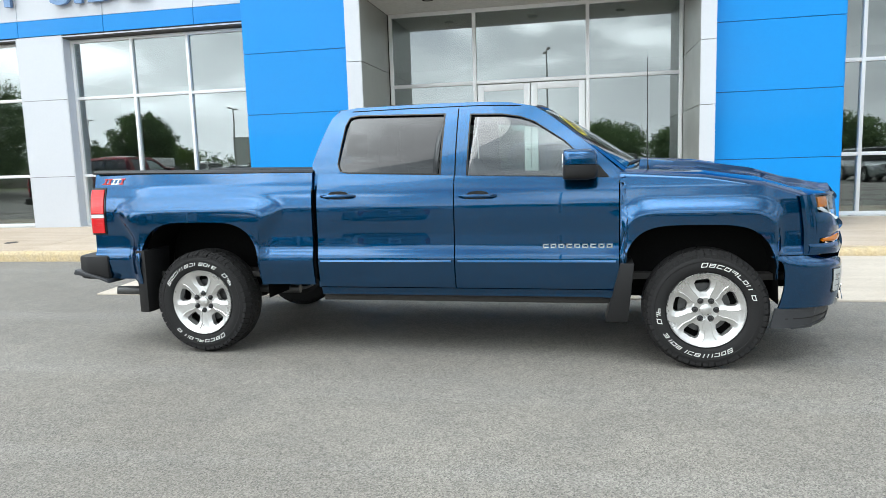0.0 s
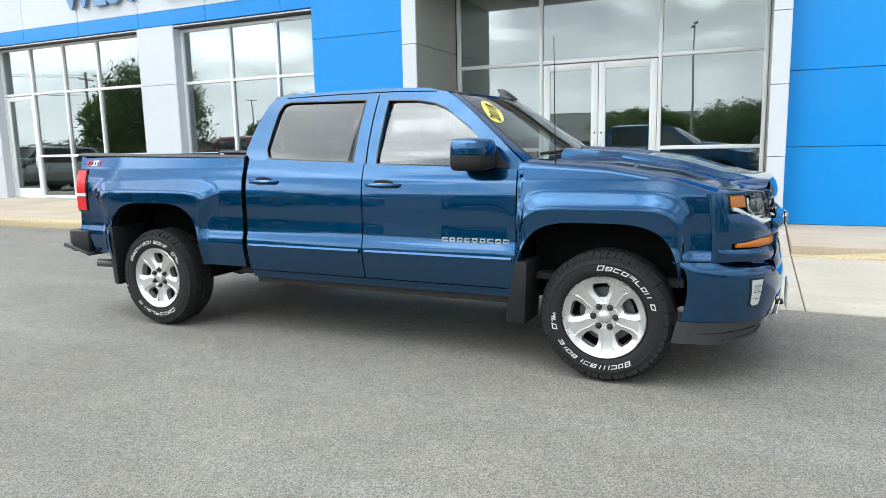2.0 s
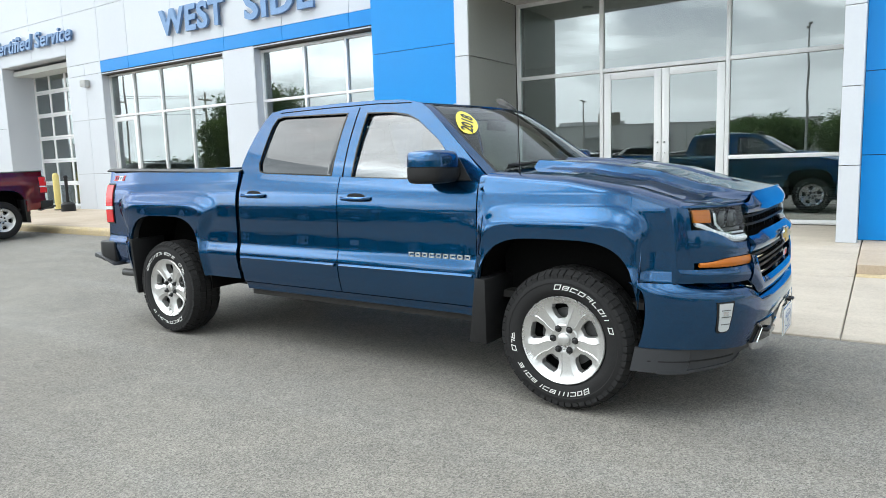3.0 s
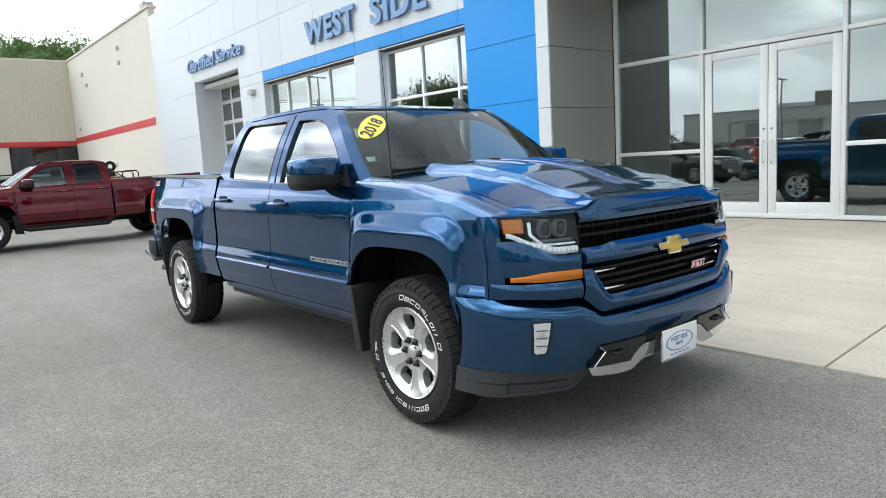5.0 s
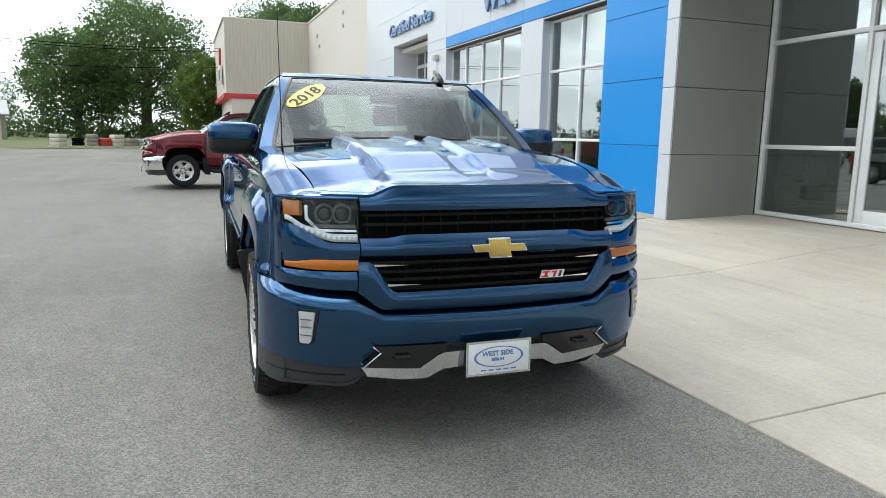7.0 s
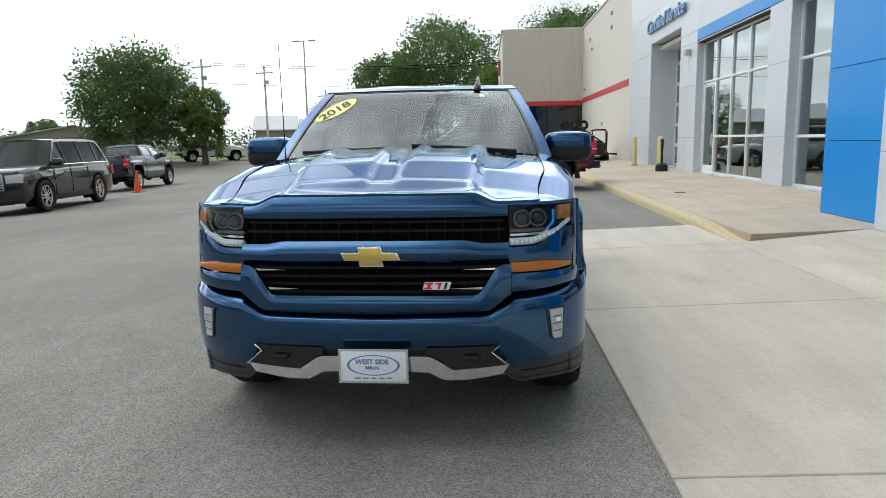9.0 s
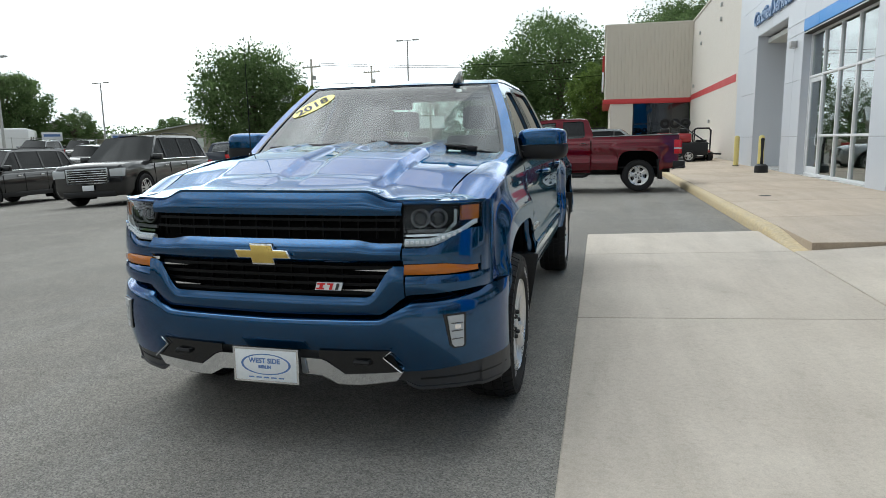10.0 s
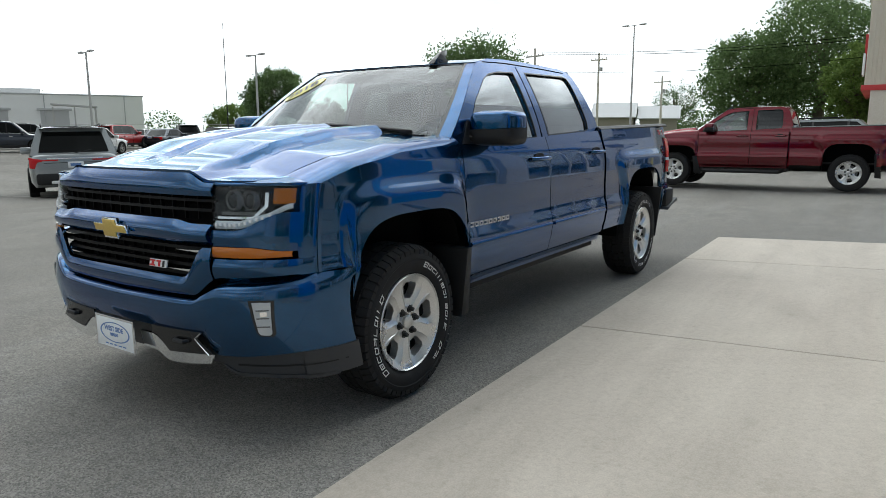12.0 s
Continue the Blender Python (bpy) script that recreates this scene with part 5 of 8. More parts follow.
    def u_line(y):
        return 0.636 + 0.020 * abs(y) + 0.080 * sstep(0.50, 0.64, abs(y)) + 0.008 * sstep(0.7, 0.9, abs(y))

    front_strip("lower_surround", -0.615, 0.615, lambda y: u_line(y) + 0.002, open_lo, 0.012, P, 6, 60, par=gr, bow=0.015)
    part("grille_backing", strip(span(-0.60, 0.60, 20), lambda y: 0.70, lambda y: 1.10, 6, lambda y, z: Vector((nose_x(y, z) - 0.075, y, z)), 0.01), "dark", gr)
    for z, off in ((1.046, -0.03), (1.008, -0.016)):
        front_strip("grille_bar", -0.585, 0.585, lambda y: z - 0.006, lambda y: z + 0.006, off, "grille_black", 2, 24, par=gr)
    for z, off, w in ((0.845, -0.02, 0.56), (0.808, -0.012, 0.55), (0.772, -0.02, 0.53), (0.735, -0.012, 0.49)):
        front_strip("grille_bar", -w, w, lambda y: z - 0.007, lambda y: z + 0.007, off, "grille_black", 2, 24, par=gr)
    for s in (-1, 1):
        for z, y0, y1 in ((0.838, 0.40, 0.560), (0.752, 0.34, 0.490)):
            front_strip("bar_tip", min(s * y0, s * y1), max(s * y0, s * y1), lambda y: z - 0.006 * abs(abs(y) - y0) / (y1 - y0), lambda y: z + 0.005 * abs(abs(y) - y0) / (y1 - y0), 0.002, "chrome", 2, 6, par=gr, lab="bright bar tip")
    for i in range(15):
        y = -0.56 + i * 0.08
        for z0, z1 in ((0.965, 1.07), (0.73, 0.86)):
            if abs(y) < 0.5 or z0 > 0.9:
                part("grille_web", box(nose_x(y, 0.9) - 0.074, nose_x(y, 0.9) - 0.058, y - 0.003, y + 0.003, z0, z1), "grille_black", gr, smooth=0)
    # two-bar badge, a plain cross shape
    cross = [(-0.135, -0.018), (-0.052, -0.018), (-0.060, -0.046), (0.048, -0.046), (0.054, -0.018), (0.118, -0.018), (0.135, 0.018), (0.052, 0.018), (0.060, 0.046), (-0.048, 0.046), (-0.054, 0.018), (-0.118, 0.018)]
    bx = nose_x(0, 0.905) + 0.030
    part("front_badge", prism(cross, 0.0, 0.018, lambda u, v, d: Vector((bx + d, -u, 0.905 + v)), 0.003), "chrome", gr, "gold cross-shaped badge with a chrome edge")
    part("badge_face", prism([(u * 0.93, v * 0.82) for u, v in cross], 0.0, 0.006, lambda u, v, d: Vector((bx + 0.017 + d, -u, 0.905 + v)), 0.002), "gold", gr)
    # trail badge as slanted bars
    if hero:
        y = 0.285
        para = lambda a, b, z0, z1: [(a + 0.30 * z0, z0), (b + 0.30 * z0, z0), (b + 0.30 * z1, z1), (a + 0.30 * z1, z1)]  # noqa: E731
        on = lambda o: (lambda u, v, d: Vector((nose_x(y + u, 0.77) + o + d, y + u, 0.766 + v)))  # noqa: E731
        part("trail_badge", prism(para(-0.058, 0.060, -0.017, 0.017), 0.0, 0.007, on(0.0), 0.0), "plate", gr, "white-edged red trail badge", smooth=0)
        for a, b, z0, z1 in ((-0.054, -0.018, 0.007, 0.014), (-0.040, -0.026, -0.007, 0.007), (-0.054, -0.018, -0.014, -0.007), (-0.008, 0.020, 0.007, 0.014), (0.006, 0.018, -0.014, 0.007)):
            part("badge_stroke", prism(para(a, b, z0, z1), 0.0, 0.002, on(0.0075), 0.0), "badge_red", gr, smooth=0)
        part("badge_stroke", prism(para(0.034, 0.046, -0.014, 0.014), 0.0, 0.002, on(0.0075), 0.0), "ink", gr, smooth=0)

    def lamp_group(s):
        Y = lambda a, b: (min(s * a, s * b), max(s * a, s * b))  # noqa: E731
        col = lambda nm, a, b, lo, hi, off, mt, par=t, n=4, ny=14, thick=0.02, bow=0.0, lab="": front_strip(nm, *Y(a, b), lo, hi, off, mt, n, ny, thick, par, bow, lab)  # noqa: E731
        c = lambda v: (lambda y: v)  # noqa: E731
        col("lamp_surround", 0.604, 0.915, c(1.112), lambda y: hood_edge(y) - 0.004, 0.0, P, n=3, bow=0.004)
        col("lamp_surround", 0.604, 0.915, c(0.878), lambda y: 0.930 + 0.075 * sstep(0.70, 0.88, abs(y)), 0.0, P, n=5, bow=0.004)
        col("lamp_surround", 0.618, 0.930, lambda y: u_line(y) + 0.004, c(0.812), 0.006, P, n=6, bow=0.012)
        col("lamp_edge", 0.905, 0.940, c(0.742), c(1.118), -0.002, P, n=8, ny=6)
        h = new("headlamp")
        h.parent = t
        col("housing", 0.604, 0.91, lambda y: 0.928, c(1.114), -0.055, "dark", h)
        def drl_lo(y):
            return 0.936 + 0.030 * sstep(0.70, 0.82, abs(y)) + 0.055 * sstep(0.80, 0.89, abs(y))

        col("light_bar", 0.610, 0.888, drl_lo, lambda y: drl_lo(y) + 0.032 - 0.010 * sstep(0.80, 0.88, abs(y)), -0.014, "white_lens", h, n=3, ny=22, bow=0.006, lab="clear ribbed daytime light strip")
        for i in range(11):
            y = 0.622 + 0.0205 * i
            z = drl_lo(y) + 0.017
            part("led", prism([(-0.006, -0.006), (0.006, -0.006), (0.006, 0.006), (-0.006, 0.006)], 0.0, 0.010, lambda u, v, d: Vector((nose_x(y, z) - 0.010 + d, s * (y + u), z + v)), 0.0), "plate", h, smooth=0)
        blade = [(0.612, 0.976), (0.765, 0.976), (0.812, 1.026), (0.812, 1.085), (0.800, 1.085), (0.800, 1.032), (0.760, 0.987), (0.612, 0.985)]
        part("chrome_blade", poly(blade, [], lambda y, z: Vector((nose_x(y, z) - 0.020, s * y, z)), 0.02, step=0.03), "chrome", h)
        part("inner_shelf", strip(span(0.615, 0.79, 6), lambda y: 0.990, lambda y: 1.004, 2, lambda y, z: Vector((nose_x(y, z) - 0.036, s * y, z)), 0.01), "alloy_dark", h)
        for y in (0.665, 0.735):
            px = nose_x(y, 1.04)
            pr = part("projector", lathe([(0.0, 0.014), (0.018, 0.010), (0.028, 0.0), (0.033, -0.01), (0.036, -0.03)], 20, axis="X"), "gloss_black", h)
            pr.location = (px - 0.035, s * y, 1.050)
            ring = part("projector_ring", lathe([(0.032, 0.002), (0.038, 0.006), (0.041, 0.0), (0.040, -0.02)], 20, axis="X"), "alloy_dark", h)
            ring.location = (px - 0.035, s * y, 1.050)
        col("turn_lens", 0.832, 0.892, lambda y: 1.040, c(1.102), -0.012, "amber", h, lab="amber turn lens")
        lens = col("lens", 0.606, 0.905, lambda y: 0.930 + 0.072 * sstep(0.70, 0.88, abs(y)), c(1.111), -0.004, "lens", h, thick=0.003)
        lens.visible_shadow = False
        col("amber_lamp", 0.612, 0.895, lambda y: 0.818 + 0.004 * sstep(0.78, 0.89, abs(y)), lambda y: 0.862 - 0.018 * sstep(0.76, 0.90, abs(y)), 0.002, "amber", bow=0.006, lab="long amber marker lamp")
        col("amber_shelf", 0.606, 0.925, lambda y: 0.862 - 0.018 * sstep(0.76, 0.90, abs(y)), c(0.880), -0.008, P)
        # lower bumper lamp
        fg = new("fog_lamp")
        fg.parent = t
        part("bezel", poly([(0.772, 0.646), (0.857, 0.646), (0.855, 0.500), (0.846, 0.490), (0.806, 0.492), (0.794, 0.506)], [], lambda y, z: Vector((bumper_x(y, z) + 0.016, s * y, z)), 0.012), "gloss_black", fg)
        part("lens", poly([(0.791, 0.638), (0.851, 0.638), (0.849, 0.506), (0.842, 0.498), (0.814, 0.500), (0.806, 0.512)], [], lambda y, z: Vector((bumper_x(y, z) + 0.024, s * y, z)), 0.012), "fog_lens", fg, "clear fog lamp lens")
        for z in (0.536, 0.572, 0.606):
            part("lens_rib", poly([(0.806, z - 0.002), (0.846, z - 0.002), (0.846, z + 0.002), (0.804, z + 0.002)], [], lambda y, zz: Vector((bumper_x(y, zz) + 0.0265, s * y, zz)), 0.004), "alloy_dark", fg, smooth=0)
        part("reflector", poly([(0.818, 0.580), (0.840, 0.580), (0.840, 0.600), (0.818, 0.600)], [], lambda y, zz: Vector((bumper_x(y, zz) + 0.0268, s * y, zz)), 0.003), "chrome", fg, smooth=0)

    sides(lamp_group)

    # --- front bumper ---
    ys = [0.992 * math.sin(a) for a in span(-math.pi / 2, math.pi / 2, 110)]

    def bump_top(y):
        a = abs(y)
        return u_line(y) - 0.002

    def bump_low(y):
        a = abs(y)
        return 0.482 - 0.090 * sstep(0.545, 0.600, a) + 0.020 * sstep(0.66, 0.97, a)

    bmat = "chrome" if chrome_bumper else P

    def bump_pt(y, z):
        k = (z - bump_low(y)) / (bump_top(y) - bump_low(y))
        return Vector((bumper_x(y, z) + 0.012 * math.sin(math.pi * min(1, max(0, k))) - 0.055 * sstep(0.86, 1.0, k), y, z))

    fb = part("front_bumper", strip(ys, bump_low, bump_top, 18, bump_pt, 0.02), bmat, t)

    def valance_low(y):
        return 0.345 - 0.050 * sstep(0.56, 0.66, abs(y)) - 0.012 * sstep(0.75, 0.96, abs(y))

    part("valance", strip(ys, valance_low, lambda y: bump_low(y) - 0.004, 6, lambda y, z: Vector((bumper_x(y, 0.55) - 0.018 - 0.30 * (0.50 - z) * (1 if abs(y) < 0.9 else 0.7), y, z)), 0.02), "grey_plastic", fb, "charcoal lower valance")
    for s in (-1, 1):
        part("valance_lip", strip(span(0.60, 0.972, 16) if s > 0 else span(-0.972, -0.60, 16), lambda y: valance_low(y) - 0.006, lambda y: valance_low(y) + 0.010, 2, lambda y, z: Vector((bumper_x(y, 0.55) - 0.010 - 0.30 * (0.50 - z) * (1 if abs(y) < 0.9 else 0.7), y, z)), 0.012), "grey_plastic", fb)
        part("valance_step", strip(span(0.66, 0.985, 16) if s > 0 else span(-0.985, -0.66, 16), lambda y: 0.340, lambda y: 0.346, 2, lambda y, z: Vector((bumper_x(y, 0.55) - 0.013 - 0.30 * (0.50 - z) * (1 if abs(y) < 0.9 else 0.7), y, z)), 0.01), "black_plastic", fb)
    for s in (-1, 1):
        if not hero:
            continue
        pts = [(0.150, 0.448), (0.245, 0.446), (0.268, 0.438), (0.352, 0.380), (0.605, 0.398), (0.575, 0.354), (0.42, 0.332), (0.315, 0.330), (0.245, 0.368), (0.150, 0.372)]
        part("bright_insert", poly(pts, [], lambda y, z: Vector((bumper_x(y, 0.55) + 0.012 - 0.16 * (0.50 - z), s * y, z)), 0.015), "chrome", fb, "silver skid insert")
        part("tow_recess", poly([(0.235, 0.486), (0.556, 0.492), (0.524, 0.464), (0.600, 0.402), (0.352, 0.384), (0.272, 0.444), (0.235, 0.452)], [], lambda y, z: Vector((bumper_x(y, 0.55) + 0.003, s * y, z)), 0.006), "gloss_black", fb)
        part("tow_hook", tube([(bumper_x(0.42) - 0.02, s * 0.40, 0.444), (bumper_x(0.42) + 0.014, s * 0.405, 0.444), (bumper_x(0.42) + 0.014, s * 0.465, 0.444), (bumper_x(0.42) - 0.02, s * 0.47, 0.444)], 0.011, 8), "black_plastic", fb)
        part("recess_trim", tube([(bumper_x(0.56) + 0.014, s * 0.560, 0.494), (bumper_x(0.53) + 0.014, s * 0.526, 0.466), (bumper_x(0.58) + 0.014, s * 0.602, 0.402)], 0.0035, 5), "chrome", fb)
    part("dealer_plate", box(bumper_x(0) + 0.030, bumper_x(0) + 0.038, -0.152, 0.152, 0.340, 0.488, 0.003), "plate", fb, "white dealer plate with a blue oval")
    px = bumper_x(0) + 0.0385
    ov = bmesh.new()
    for r0, r1 in ((0.120, 0.109),):
        ring = [[ov.verts.new((px, r * math.cos(a), 0.418 + r * 0.40 * math.sin(a))) for r in (r0, r1)] for a in span(0, 2 * math.pi, 36)]
        for p, qq in zip(ring, ring[1:]):
            ov.faces.new((p[0], qq[0], qq[1], p[1]))
    for k, (yw, zz, hh) in enumerate(((0.090, 0.358, 0.006),)):
        n = 5
        for i in range(n):
            yc = -yw + (i + 0.5) * 2 * yw / n
            v = [ov.verts.new((px, yc + a * yw / n * 0.72, zz + b * hh / 2)) for a, b in ((-1, -1), (1, -1), (1, 1), (-1, 1))]
            ov.faces.new(v)
    part("plate_print", ov, "plate_blue", fb, smooth=0)
    part("plate_lettering", text_bm("WEST SIDE", 0.031, 0.0, lambda a, b, d: Vector((px + 0.0006, a - 0.081, 0.424 + b)), 0.0012), "plate_blue", fb, smooth=0)
    part("plate_lettering", text_bm("BERLIN", 0.019, 0.0, lambda a, b, d: Vector((px + 0.0006, a - 0.036, 0.400 + b)), 0.0012), "plate_blue", fb, smooth=0)
    part("plate_frame", poly([(-0.157, 0.335), (0.157, 0.335), (0.157, 0.493), (-0.157, 0.493)], [[(-0.147, 0.345), (0.147, 0.345), (0.147, 0.483), (-0.147, 0.483)]], lambda y, z: Vector((px + 0.0005, y, z)), 0.004, step=0.4), "chrome", fb)

    # --- bed, tailgate, rear bumper, chassis ---
    part("tailgate", box(bed_end - 0.035, bed_end + 0.02, -0.775, 0.775, 0.60, 1.385, 0.018), P, t)
    bm = box(bed_end + 0.02, cab_rear - 0.05, -0.545, 0.545, 0.78, 0.82)
    for s in (-1, 1):
        box(bed_end + 0.02, ARCH_R[0] - ARCH_R[1] - 0.03, s * 0.545, s * 0.78, 0.78, 0.82, bm=bm)
        box(ARCH_R[0] + ARCH_R[1] + 0.03, cab_rear - 0.05, s * 0.545, s * 0.78, 0.78, 0.82, bm=bm)
    part("bed_floor", bm, "black_plastic", t)
    part("bed_front", box(cab_rear - 0.055, cab_rear - 0.075, -0.86, 0.86, 0.55, 1.335), "black_plastic", t)
    rb = part("rear_bumper", prism([(-0.97, -4.42), (-0.985, -4.60), (-0.95, -4.69), (-0.80, -4.73), (0.80, -4.73), (0.95, -4.69), (0.985, -4.60), (0.97, -4.42)], 0.56, 0.745, lambda u, v, d: Vector((v, u, d)), 0.02), "black_plastic", t, "black rear step bumper")
    for s in (-1, 1):
        part("corner_step", prism([(-4.72, 0.60), (-4.52, 0.57), (-4.40, 0.53), (-4.42, 0.56), (-4.70, 0.64)], s * 0.80, s * 1.0, lambda u, v, d: Vector((u, d, v)), 0.006), "grey_plastic", rb)
        part("frame_rail", box(-4.4, 0.5, s * 0.40, s * 0.50, 0.46, 0.58), "underbody", t)
        part("sill_underside", box(cab_rear, -0.5, s * 0.60, s * 0.87, 0.40, 0.46, 0.01), "underbody", t)
    part("underbody_tray", box(-4.3, 0.55, -0.80, 0.80, 0.56, 0.60), "underbody", t)
    for x in (0, -BASE):
        part("axle", tube([(x, -0.75, 0.39), (x, 0.75, 0.39)], 0.045, 10), "underbody", t)
        part("differential", lathe([(0.0, -0.14), (0.10, -0.10), (0.14, 0.0), (0.10, 0.10), (0.0, 0.14)], 16), "underbody", t).location = (x, 0.0, 0.38)
    part("exhaust_pipe", tube([(-3.0, -0.55, 0.42), (-3.9, -0.62, 0.44), (-4.20, -0.80, 0.44), (-4.40, -0.91, 0.462)], 0.034, 12), "alloy_dark", t)
    part("propshaft", tube([(-0.3, 0.05, 0.45), (-3.4, 0.0, 0.42)], 0.045, 10), "underbody", t)
    part("fuel_tank", box(-2.4, -1.3, 0.10, 0.58, 0.36, 0.52, 0.03), "underbody", t)

    # --- roof and small fittings ---
    part("roof_fin", prism([(-1.20, -0.012), (-1.00, -0.018), (-1.035, 0.012), (-1.085, 0.050), (-1.130, 0.074), (-1.175, 0.080), (-1.180, 0.066), (-1.150, 0.030)], 0.024, -0.024, lambda u, v, d: Vector((u, 0.41 + d * (1 - max(0, v) * 9.5), 1.772 + v)), 0.004), "gloss_black", t, "black roof aerial fin")
    if hero:
        part("whip_aerial", tube([(-0.35, -0.775, 1.285), (-0.352, -0.775, 1.34), (-0.36, -0.785, 2.03)], [0.010, 0.0035, 0.002], 6), "black_plastic", t, "thin black whip aerial")
        # year sticker on the inside top corner of the windscreen
        def stick(a, b, o):
            ang = radians(50)
            u = -0.735 + (a * math.cos(ang) - b * math.sin(ang)) / 0.76
            v = 0.69 + (a * math.sin(ang) + b * math.cos(ang)) / 0.72
            return screen(u, v, o)
        n = 32
        bm = bmesh.new()
        c = bm.verts.new(stick(0, 0, 0.004))
        ring = [bm.verts.new(stick(0.148 * math.cos(2 * math.pi * i / n), 0.074 * math.sin(2 * math.pi * i / n), 0.004)) for i in range(n)]
        for i in range(n):
            bm.faces.new((c, ring[i], ring[(i + 1) % n]))
        bmesh.ops.recalc_face_normals(bm, faces=bm.faces[:])
        part("year_sticker", bm, "sticker", ws, "yellow oval sticker with the year in black")
        bm = text_bm("2018", 0.110, 0.0, lambda a, b, d: stick(a - 0.121, b - 0.039, 0.006), 0.003)
        part("year_print", bm, "ink", ws, smooth=0)
        bm = sheet(2, 2, lambda u, v: screen(0.60 + 0.05 * u, 0.86 + 0.05 * v, -0.006))
        part("inspection_tag", bm, "plate", ws)
        bm = sheet(2, 2, lambda u, v: screen(0.66 + 0.035 * u, 0.90 + 0.035 * v, -0.006))
        part("inspection_tag", bm, "plate", ws)
        for s in (-1, 1):
            for k, mt in ((0, "badge_red"), (1, "badge_red"), (2, "alloy"), (3, "alloy"), (4, "badge_red")):
                bx0 = (-4.44 + k * 0.040) if s < 0 else (-4.28 - k * 0.040)
                for z0, z1, a, b in ((0.014, 0.022, -0.017, 0.017), (-0.022, -0.014, -0.017, 0.017), (-0.014, 0.014, -0.006, 0.006)):
                    part("trail_badge", prism([(a + 0.5 * z0, z0), (b + 0.5 * z0, z0), (b + 0.5 * z1, z1), (a + 0.5 * z1, z1)], 0.0, 0.002, lambda u, v, d: Vector((bx0 + u, s * (body_y(bx0, 1.27) - 0.20 * max(0, 1.325 + v - 1.27) + 0.004 + d), 1.318 + v))), mt, t, smooth=0)
    return t


def _mirror_shell(mx, my, s, v0, v1):
    """The part between v0 and v1 of a rounded housing, square at the back and full at the front."""
    z0, z1 = 1.250, 1.444

    def at(u, v):
        v = v0 + (v1 - v0) * v
        a = 2 * math.pi * u
        c, sn = math.cos(a), math.sin(a)
        k = (1 - abs(2 * v - 1) ** 5.0) ** 0.42 if 0 < v < 1 else 0.0
        k = 0.55 + 0.45 * k
        w = 0.156 * math.copysign(abs(c) ** 0.42, c) * k
        d = (0.100 if sn < 0 else 0.125) * math.copysign(abs(sn) ** (0.35 if sn < 0 else 0.75), sn) * (k if sn > 0 else 0.75 + 0.25 * k)
        tilt = 0.012 * c
        step = 0.004 if v0 > 0.2 else 0.0
        return Vector((mx + d - step * (1 if sn > 0 else 0), my + s * (w - math.copysign(step, c)), z0 + (z1 - z0) * v + tilt * (0.5 - abs(v - 0.5)) * 2 * 0.5))

    bm = sheet(36, 12, at)
    bmesh.ops.holes_fill(bm, edges=[e for e in bm.edges if e.is_boundary], sides=0)
    bmesh.ops.recalc_face_normals(bm, faces=bm.faces[:])
    return bm


def _frame_sheet(fn, u0, u1, v0, v1):
    """A sheet with a rectangular opening."""
    bm = None
    for (a, b, c, d) in ((0, u0, 0, 1), (u1, 1, 0, 1), (u0, u1, 0, v0), (u0, u1, v1, 1)):
        bm = sheet(4, 6, lambda u, v: fn(a + (b - a) * u, c + (d - c) * v), 0.02, bm)
    return bm


hero = pickup("pickup_truck", "metallic blue four-door pickup with a yellow year sticker", "blue_paint", pose(0.95, 5.5795, 0.0, 0, 0, -1.226))



# ---- other parked vehicles ----
def plain_wheel(parent, x, y, r, side, cache={}):
    w = new("wheel")
    w.parent = parent
    w.matrix_basis = pose(x, y, r, 0, 0, 0 if side > 0 else 180) @ Matrix.Diagonal((r / 0.36, 1, r / 0.36, 1))
    if "tyre" not in cache:
        a = part("tyre", lathe([(0.235, 0.08), (0.27, 0.105), (0.33, 0.11), (0.352, 0.095), (0.36, 0.06), (0.36, -0.06), (0.352, -0.095), (0.235, -0.10)], 36), "rubber", w)
        bm = lathe([(0.236, 0.08), (0.242, 0.095), (0.228, 0.098), (0.218, 0.07), (0.21, -0.05)], 36)
        for i in range(5):
            an = 2 * math.pi * i / 5
            c, s = math.cos(an), math.sin(an)
            for o in (-0.5, 0.5):
                vs = [bm.verts.new((rr * c - b * s, yy, rr * s + b * c)) for rr, b, yy in ((0.05, o * 0.05 - 0.018, 0.08), (0.05, o * 0.05 + 0.018, 0.08), (0.226, o * 0.085 + 0.018, 0.088), (0.226, o * 0.085 - 0.018, 0.088))]
                bm.faces.new(vs)
        lathe([(0.0, 0.088), (0.055, 0.086), (0.07, 0.06)], 16, bm=bm)
        b = part("rim", bm, "alloy", w)
        # dark disc filling in the shade behind the rim
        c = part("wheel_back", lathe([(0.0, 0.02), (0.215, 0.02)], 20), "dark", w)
        cache["tyre"] = (a.data, b.data, c.data)
    else:
        for nm, me in zip(("tyre", "rim", "wheel_back"), cache["tyre"]):
            ob = new(nm, me)
            ob.parent = w
    return w


